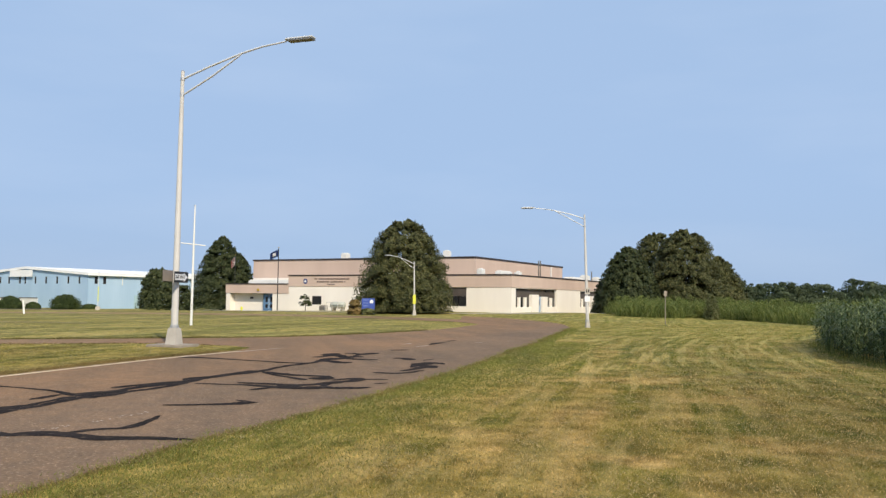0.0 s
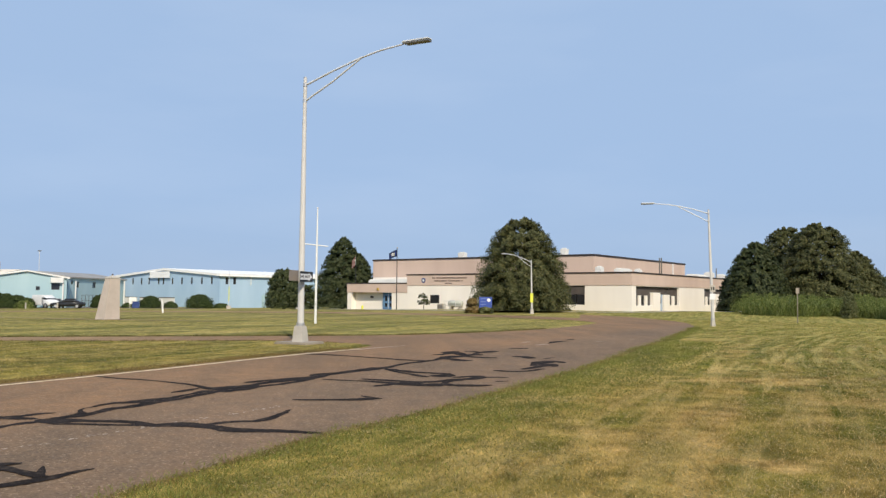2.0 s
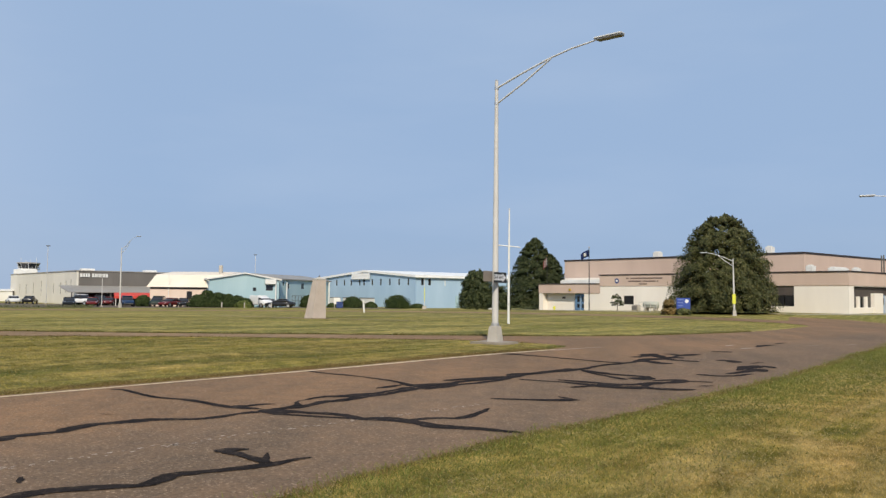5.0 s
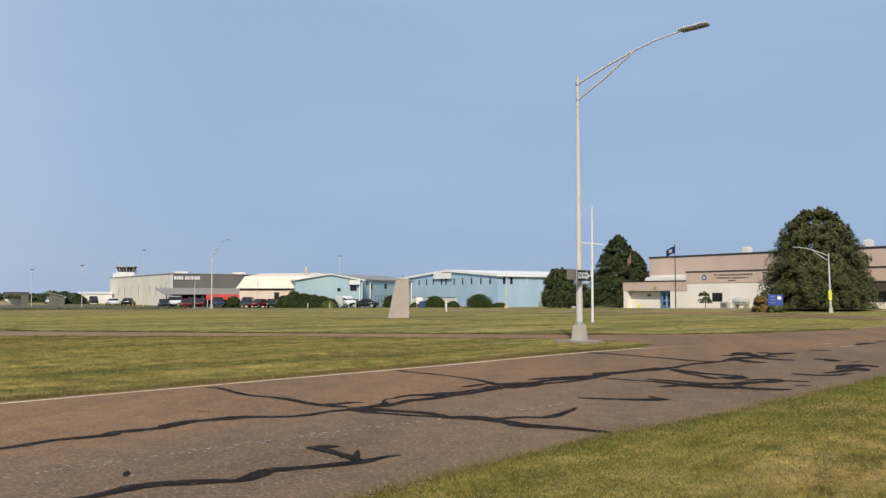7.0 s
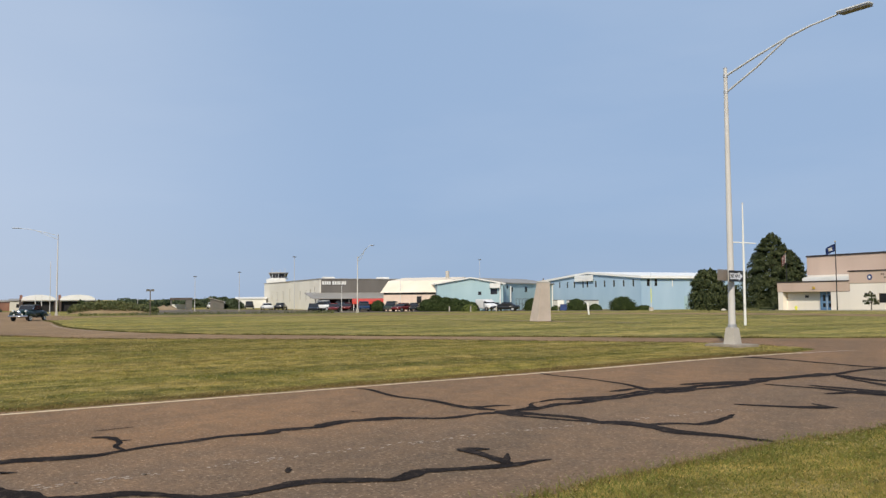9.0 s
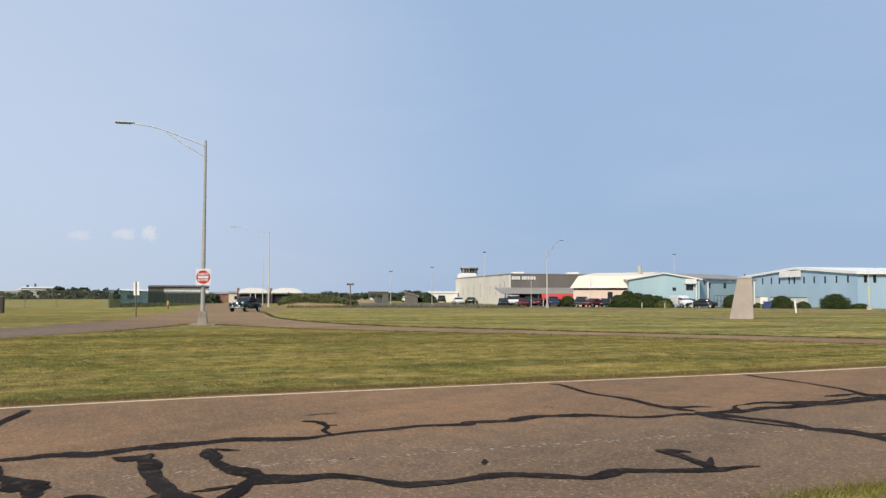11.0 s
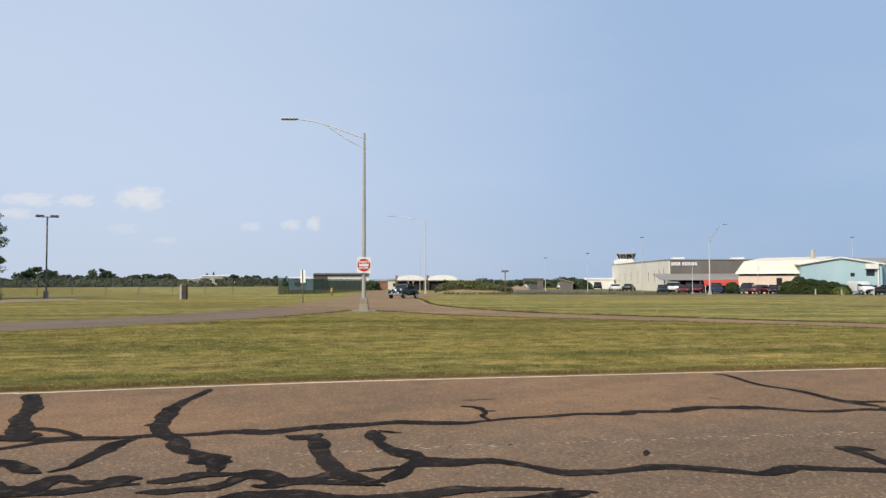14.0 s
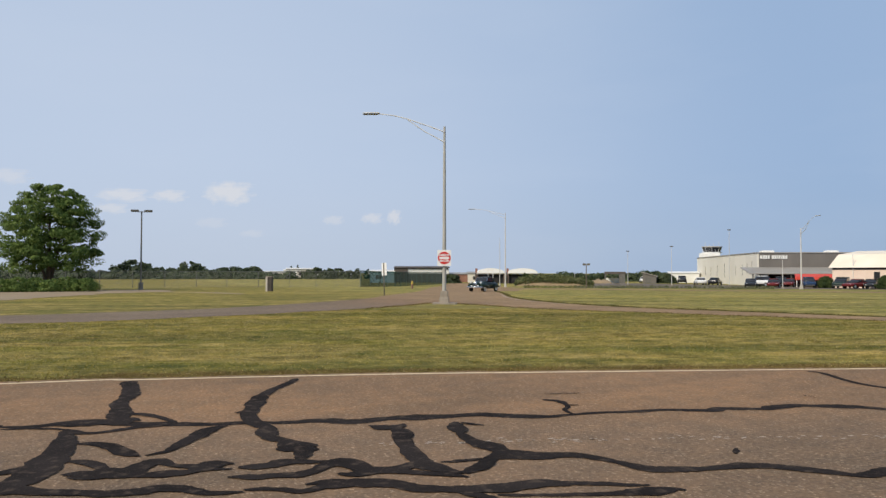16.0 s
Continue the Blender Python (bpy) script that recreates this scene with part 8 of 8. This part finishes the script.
tank = thing("gas_tank", on_land(*polar(7.35, 109.5), -26), "pale grey-green horizontal gas tank behind rails", "tank")
bm = bmesh.new()
loft(bm, [(-1.1, 0.2, 0, 0.55, 0.95), (-0.95, 0.46, 0, 0.30, 1.2), (0.95, 0.46, 0, 0.30, 1.2), (1.1, 0.2, 0, 0.55, 0.95)], 20, 2.0)
part("vessel", bm, plain("tank_paint", (0.42, 0.44, 0.38), (0.52, 0.53, 0.46), 2.0, 0.5), tank, "", True)
for x in (-0.7, 0.7):
    part("saddle", boxes((x - 0.12, x + 0.12, -0.4, 0.4, -0.1, 0.4)), CONCRETE, tank)
for x in (-1.35, -0.45, 0.45, 1.35):
    part("rail_post", boxes((x - 0.03, x + 0.03, -0.8, -0.74, -0.1, 1.15)), GALV, tank)
part("rail", boxes((-1.35, 1.35, -0.8, -0.75, 1.08, 1.14), (-1.35, 1.35, -0.8, -0.75, 0.5, 0.55)), GALV, tank)
cool = thing("cooling_unit", on_land(*polar(8.35, 111), -26), "small pale cooling unit at the cream wall", "machine")
part("case", boxes((-0.45, 0.45, -0.4, 0.4, 0.0, 0.75), bevel=0.03), CONCRETE, cool)
part("fan_grille", disc(bmesh.new(), (0, 0, 0.76), (0, 0, 1), 0.3, 0.03, 18), LAMP_DARK, cool)
part("louvre", boxes((-0.38, 0.38, -0.42, -0.40, 0.12, 0.62)), GREYPANEL, cool)

hyd = thing("fire_hydrant", on_land(*polar(69.31, 105), 0), "fire hydrant, faded red barrel under a yellow bonnet", "hydrant")
part("barrel", tubes(([(0, 0, -0.1), (0, 0, 0.55)], 0.13), seg=12), RUST, hyd, "faded red barrel", True)
part("bonnet", tubes(([(0, 0, 0.55), (0, 0, 0.9), (0, 0, 1.0)], (0.14, 0.13, 0.07)), seg=12), OCHRE, hyd, "yellow bonnet", True)
part("arm", tubes(([(-0.2, 0, 0.72), (0.2, 0, 0.72)], 0.07), seg=8), OCHRE, hyd)
hyd2 = thing("bollard", on_land(*polar(13.9, 119.3), 0), "small yellow standpipe before the entrance wing", "bollard")
part("post", tubes(([(0, 0, -0.1), (0, 0, 0.5), (0, 0, 0.6)], (0.14, 0.14, 0.08)), seg=12), YELLOW, hyd2, smooth=True)
part("arm", tubes(([(-0.22, 0, 0.36), (0.22, 0, 0.36)], 0.07), seg=8), YELLOW, hyd2)

pil = thing("gate_pillar", on_land(*polar(79.17, 87), 60), "short brick pillar in the lawn, lit and shaded sides put into its colours", "pillar")
# dark and pale parts stand for the shaded and the sunlit side
part("shaft", boxes((-0.16, 0.30, -0.25, 0.25, -0.1, 1.5), bevel=0.02), plain("shaded_pillar", (0.045, 0.038, 0.032), (0.08, 0.066, 0.055), 2.0, 0.85), pil)
part("lit_side", boxes((-0.36, -0.16, -0.25, 0.25, -0.1, 1.5), bevel=0.02), CONCRETE, pil, "pale side, sunlight put into its colour")
part("cap", boxes((-0.38, 0.32, -0.27, 0.27, 1.5, 1.56), bevel=0.02), WEATHERED, pil)

twin = thing("lot_lamp", on_land(*polar(87.5, 101.7), 88), "dark lot lamp with two flat heads on a concrete foot", "lamp")
part("foot", tubes(([(0, 0, -0.2), (0, 0, 0.85)], 0.27), seg=16), WEATHERED, twin, "weathered concrete foot", True)
part("pole", tubes(([(0, 0, 0.75), (0, 0, 9.2)], (0.10, 0.08)), seg=10), LAMP_DARK, twin, smooth=True)
part("cross_arm", tubes(([(-0.6, 0, 9.12), (0.6, 0, 9.12)], 0.04), seg=8), LAMP_DARK, twin)
for s in (-1, 1):
    part("head", boxes((min(s * 0.3, s * 1.2), max(s * 0.3, s * 1.2), -0.3, 0.3, 9.1, 9.35), bevel=0.05), LAMP_DARK, twin, "flat dark lamp head")


def chain_fence(points, post_h, gap, mat, label, screen=None, mesh=0.22):
    """Posts, rails and woven wire between plan points."""
    ob = thing("fence", Matrix(), label, "fence")
    line = catmull(points, gap)
    for x, y in line:
        z = float(land(x, y))
        part("post", tubes(([(x, y, z - 0.1), (x, y, z + post_h)], 0.045), seg=6), mat, ob)
    for k in range(len(line) - 1):
        (xa, ya), (xb, yb) = line[k], line[k + 1]
        za, zb = float(land(xa, ya)), float(land(xb, yb))
        part("rail", tubes(([(xa, ya, za + post_h - 0.05), (xb, yb, zb + post_h - 0.05)], 0.03), seg=5), mat, ob)
        if screen:
            bm = bmesh.new()
            v = [bm.verts.new(p) for p in ((xa, ya, za + 0.02), (xb, yb, zb + 0.02), (xb, yb, zb + post_h - 0.1), (xa, ya, za + post_h - 0.1))]
            bm.faces.new(v)
            bmesh.ops.solidify(bm, geom=bm.faces, thickness=0.02)
            part("screen", bm, screen, ob, "green screen cloth")
        else:
            d = Vector((xb - xa, yb - ya, 0))
            l = d.length
            d.normalize()
            out = []
            n = int((l + post_h) / mesh)
            side = Vector((-d.y, d.x, 0)) * 0.006
            for s in (0, 1):
                for i in range(n):
                    a0 = i * mesh - post_h
                    t0, t1 = max(0.0, a0), min(l, a0 + post_h)
                    if t1 <= t0:
                        continue
                    h0, h1 = t0 - a0, t1 - a0
                    if s:
                        h0, h1 = post_h - h0, post_h - h1
                    p, q = Vector((xa, ya, za + h0)) + d * t0, Vector((xa, ya, za + h1)) + d * t1
                    w = Vector((0, 0, 0.006))
                    out += [p - w, q - w, q + w + side, p + w + side]
            o = soup("woven_wire", np.array([tuple(v) for v in out]), 4, mat, ob)
            tagged(o, kind="stuff")
    return ob


chain_fence([polar(100, 122), polar(94, 121), polar(88, 122), polar(82, 123), polar(76, 122), polar(72.95, 121)], 2.35, 3.3, WIRE, "grey chain-link fence along the airfield")
chain_fence([polar(72.9, 121), polar(70.5, 136), polar(68.6, 152), polar(66.9, 170)], 2.5, 3.3, FENCEPOST, "chain-link fence hung with green screen cloth", SCREEN)


def far_building(az, r, w, h, d, mat, roof, label, base=-0.6, turn=None, door=None):
    ob = thing("far_building", pose(*polar(az, r), 0, 0, 0, az if turn is None else turn), label, "building")
    part("wall", boxes((-w / 2, w / 2, 0, d, base - 0.4, base + h)), mat, ob)
    part("roof", prism(bmesh.new(), [(-0.2, base + h), (d / 2, base + h + 0.35), (d + 0.2, base + h), (d + 0.2, base + h + 0.12), (d / 2, base + h + 0.5), (-0.2, base + h + 0.12)], "x", -w / 2 - 0.2, w / 2 + 0.2), roof, ob)
    for k in range(max(1, int(w / 3.5))):
        x = -w / 2 + 1.2 + k * 3.5
        part("window", boxes((x, min(x + 1.4, w / 2 - 0.2), -0.03, 0.03, base + h * 0.35, base + h * 0.7)), door or GLASS, ob)
    return ob


far_building(50.6, 207, 7.4, 2.4, 10, ROOFWHITE, ROOFWHITE, "long low white hangar beyond the beige wall", -0.95, None, ROOFWHITE)
shed = thing("far_shed", pose(*polar(52.84, 190), -0.95, 0, 0, 52.8), "dark shed with a sloping roof beside far trees", "building")
part("wall", prism(bmesh.new(), [(-1.5, -0.2), (1.5, -0.2), (1.5, 1.75), (-1.5, 2.5)], "y", 0, 4), GREYPANEL, shed)
part("roof", prism(bmesh.new(), [(-1.9, 2.6), (1.7, 1.70), (1.7, 1.85), (-1.9, 2.8)], "y", -0.3, 4.3), GREYROOF, shed)
part("door", boxes((-0.9, 0.3, -0.04, 0.0, -0.2, 1.5)), LAMP_DARK, shed)
frame_shed = thing("open_shed", pose(*polar(55.15, 190), -0.95, 0, 0, 55), "open dark shed frame in the distance", "building")
part("lintel", boxes((-2.4, 2.4, -0.2, 0.3, 2.2, 2.75), bevel=0.03), BROWN, frame_shed)
for x0, x1 in ((-2.3, -2.0), (0.9, 2.3)):
    part("post", boxes((x0, x1, -0.1, 0.25, -0.2, 2.2)), LAMP_DARK, frame_shed)
part("back_wall", boxes((-2.2, 2.2, 3.0, 3.1, -0.2, 1.3)), ROOFWHITE, frame_shed)
part("roof", boxes((-2.4, 2.4, 0.3, 3.3, 2.5, 2.7)), GREYROOF, frame_shed)
far_building(71.35, 190, 5.6, 2.6, 12, TEALPANEL, ROOFWHITE, "pale low hangar behind the green screen fence", -0.9, 71, GREYPANEL)
hang = thing("far_hangar", pose(*polar(68.6, 190), -0.9, 0, 0, 68.6), "white low hangar with a dark roof edge behind the green fence", "hangar")
part("wall", boxes((-3.2, 6.4, 0.0, 0.3, 2.2, 3.3)), WHITE, hang, "white upper wall")
part("lower_wall", boxes((-3.2, 6.4, 0.04, 0.3, 0.3, 2.2)), GREYPANEL, hang, "dark lower wall")
part("dark_wall", boxes((-6.4, -3.2, -0.2, 0.3, -0.3, 3.55)), BROWN, hang, "dark end bay")
part("base", boxes((-3.2, 6.4, 0.05, 0.3, -0.3, 0.3)), GREYPANEL, hang)
part("roof", prism(bmesh.new(), [(-0.5, 3.5), (-0.5, 3.68), (6, 4.0), (12, 3.6), (12, 3.4)], "x", -6.5, 6.5), BROWN, hang, "dark low roof")
part("rear", boxes((-6.4, 6.4, 11.7, 12, -0.3, 3.4)), GREYPANEL, hang)
far_building(66.0, 200, 6.0, 2.0, 8, RUST, GREYROOF, "low reddish brick building down the side road", -0.9, 66)
far_building(64.9, 195, 3.0, 2.2, 8, BEIGE, GREYROOF, "beige block beside the arched hangars", -0.9, 66)
for az, w, h in ((78.9, 8, 2.4), (77.6, 6, 3.0), (76.9, 12, 3.6), (76.1, 5, 2.6), (73.4, 5, 1.9), (71.7, 7, 2.9), (94.6, 7, 4.2)):
    far_building(az, 310, w, h, 8, CONCRETE if w > 7 else ROOFWHITE, ROOFWHITE, "pale low building far across the airfield", -0.8)
far_woods("far_woods", [(77.62, 318, 5.2, 0.9), (77.2, 318, 5.6, 0.8), (76.95, 318, 4.6, 0.9), (76.35, 318, 4.4, 1.0), (73.1, 300, 4.2, 1.4), (72.4, 300, 4.0, 1.2)], FARLEAF, "slim dark trees far across the airfield", 136, 0.3, 300)


def tall_pole(az, r, h, label, head=True, mat=None):
    ob = thing("pole", on_land(*polar(az, r), az), label, "pole")
    part("shaft", tubes(([(0, 0, -0.2), (0, 0, h)], (0.06, 0.035)), seg=8), mat or GALV, ob, smooth=True)
    if head:
        part("head", boxes((-0.32, 0.32, -0.2, 0.2, h, h + 0.14), bevel=0.04), LAMP_DARK, ob, "dark lamp head")
    part("foot", boxes((-0.2, 0.2, -0.2, 0.2, -0.1, 0.3), bevel=0.03), WEATHERED, ob, "concrete foot")


tall_pole(47.7, 146, 9.6, "tall thin lot light beside the beige wall")
tall_pole(34.73, 152, 9.3, "tall thin lot light before the teal hangar")
tall_pole(63.12, 136, 8.1, "thin pole down the side road", False)
tall_pole(63.95, 130, 3.1, "short thick white pole down the side road", False, WHITE)
tall_pole(63.6, 132, 3.0, "short white pole down the side road", False, WHITE)
tall_pole(57.9, 175, 2.3, "short pole in the distance", False)
tall_pole(54.3, 150, 6.2, "thin lot light in the distance")
tall_pole(51.4, 150, 7.0, "thin lot light beyond the lot")
tall_pole(20.7, 170, 7.3, "thin aerial pole on the blue hangar", False)
tall_pole(44.45, 128, 4.2, "short thin lot light before the canopy", False)

panel = thing("sign_board", on_land(*polar(29.12, 135), 29), "small white sign board on two feet before the blue hangar", "sign")
part("board", boxes((-0.5, 0.5, -0.04, 0.04, 0.7, 1.75), bevel=0.02), WHITE, panel)
for x in (-0.4, 0.4):
    part("foot", boxes((x - 0.05, x + 0.05, -0.04, 0.04, -0.1, 0.7)), CONCRETE, panel)
binbox = thing("rubbish_bin", on_land(*polar(28.93, 128), 30), "dark blue wheeled rubbish bin at the lot edge", "bin")
part("box", boxes((-0.5, 0.5, -0.45, 0.45, 0.1, 1.0), bevel=0.05), NAVY, binbox)
part("lid", boxes((-0.54, 0.54, -0.5, 0.5, 1.0, 1.08), bevel=0.03), NAVY, binbox)
for x in (-0.4, 0.4):
    part("wheel", disc(bmesh.new(), (x, -0.4, 0.1), (1, 0, 0), 0.1, 0.06, 12), RUBBER, binbox)
for az, r in ((36.9, 131), (35.4, 130), (33.6, 128)):
    s = thing("white_post", on_land(*polar(az, r), 30), "short white marker post at the lot edge", "post")
    part("post", boxes((-0.09, 0.09, -0.05, 0.05, -0.1, 0.8), bevel=0.02), CONCRETE, s)
    part("cap", boxes((-0.1, 0.1, -0.06, 0.06, 0.8, 0.84)), CONCRETE, s)
for k, (az, r) in enumerate(((18.35, 112), )):
    s = thing("boulder", on_land(*polar(az, r), 30), "small pale boulder in the grass", "stone")
    part("rock", ball(bmesh.new(), (0, 0, 0.08), 0.34, 0.26, 0.2), CONCRETE, s, "", True)


# ---- clouds ----
def cloud(az, up_deg, w, h, full, seed):
    """A small fair-weather cloud far off, soft-edged."""
    r = 2600
    x, y = polar(az, r)
    ob = new("cloud", bpy.data.meshes.new("cloud"))
    bm = bmesh.new()
    v = [bm.verts.new(p) for p in ((-w, 0, -h), (w, 0, -h), (w, 0, h), (-w, 0, h))]
    bm.faces.new(v)
    bm.to_mesh(ob.data)
    bm.free()
    ob.matrix_world = pose(x, y, r * math.tan(radians(up_deg)), 0, 0, az)
    m = bpy.data.materials.new("cloud_%d" % seed)
    m.use_nodes = True
    t = m.node_tree
    t.nodes.remove(t.nodes["Principled BSDF"])
    em, tr, mx = (t.nodes.new(k) for k in ("ShaderNodeEmission", "ShaderNodeBsdfTransparent", "ShaderNodeMixShader"))
    em.inputs[0].default_value, em.inputs[1].default_value = (0.93, 0.93, 0.96, 1), 0.95
    tc, mp, ln = (t.nodes.new(k) for k in ("ShaderNodeTexCoord", "ShaderNodeMapping", "ShaderNodeVectorMath"))
    mp.inputs["Scale"].default_value = (1 / w, 1, 1 / h)
    ln.operation = "LENGTH"
    t.links.new(tc.outputs["Object"], mp.inputs[0])
    t.links.new(mp.outputs[0], ln.inputs[0])
    nz = noise_node(t, 1.0, 5, (2.2 / w, 1, 2.2 / h))
    ma = t.nodes.new("ShaderNodeMath")
    ma.operation = "MULTIPLY_ADD"
    ma.inputs[1].default_value, ma.inputs[2].default_value = 1.5, -0.75 - 0.2 * seed % 0.1
    t.links.new(nz, ma.inputs[0])
    sb = t.nodes.new("ShaderNodeMath")
    sb.operation = "ADD"
    t.links.new(ln.outputs["Value"], sb.inputs[0])
    t.links.new(ma.outputs[0], sb.inputs[1])
    fac = ramp(t, sb.outputs[0], ((0.40, (full, full, full)), (1.05, (0, 0, 0))))
    t.links.new(fac, mx.inputs[0])
    t.links.new(tr.outputs[0], mx.inputs[1])
    t.links.new(em.outputs[0], mx.inputs[2])
    t.links.new(mx.outputs[0], t.nodes["Material Output"].inputs[0])
    ob.data.materials.append(m)
    ob.visible_shadow = False
    return tagged(ob, "small white fair-weather cloud low in the sky", "cloud", kind="structure")


for k, (az, e, w, h, full) in enumerate(((81.85, 5.45, 84, 42, 0.72), (85.7, 5.15, 58, 22, 0.6), (88.55, 5.1, 84, 24, 0.6), (89.3, 4.2, 56, 18, 0.5), (95.4, 6.0, 70, 26, 0.4), (74.75, 3.7, 36, 16, 0.35), (72.05, 3.85, 40, 20, 0.5), (70.5, 3.95, 26, 28, 0.6), (80.3, 2.7, 44, 14, 0.22), (83.0, 3.4, 50, 18, 0.2), (93.0, 4.8, 60, 20, 0.4))):
    cloud(az, e, w, h, full, k)
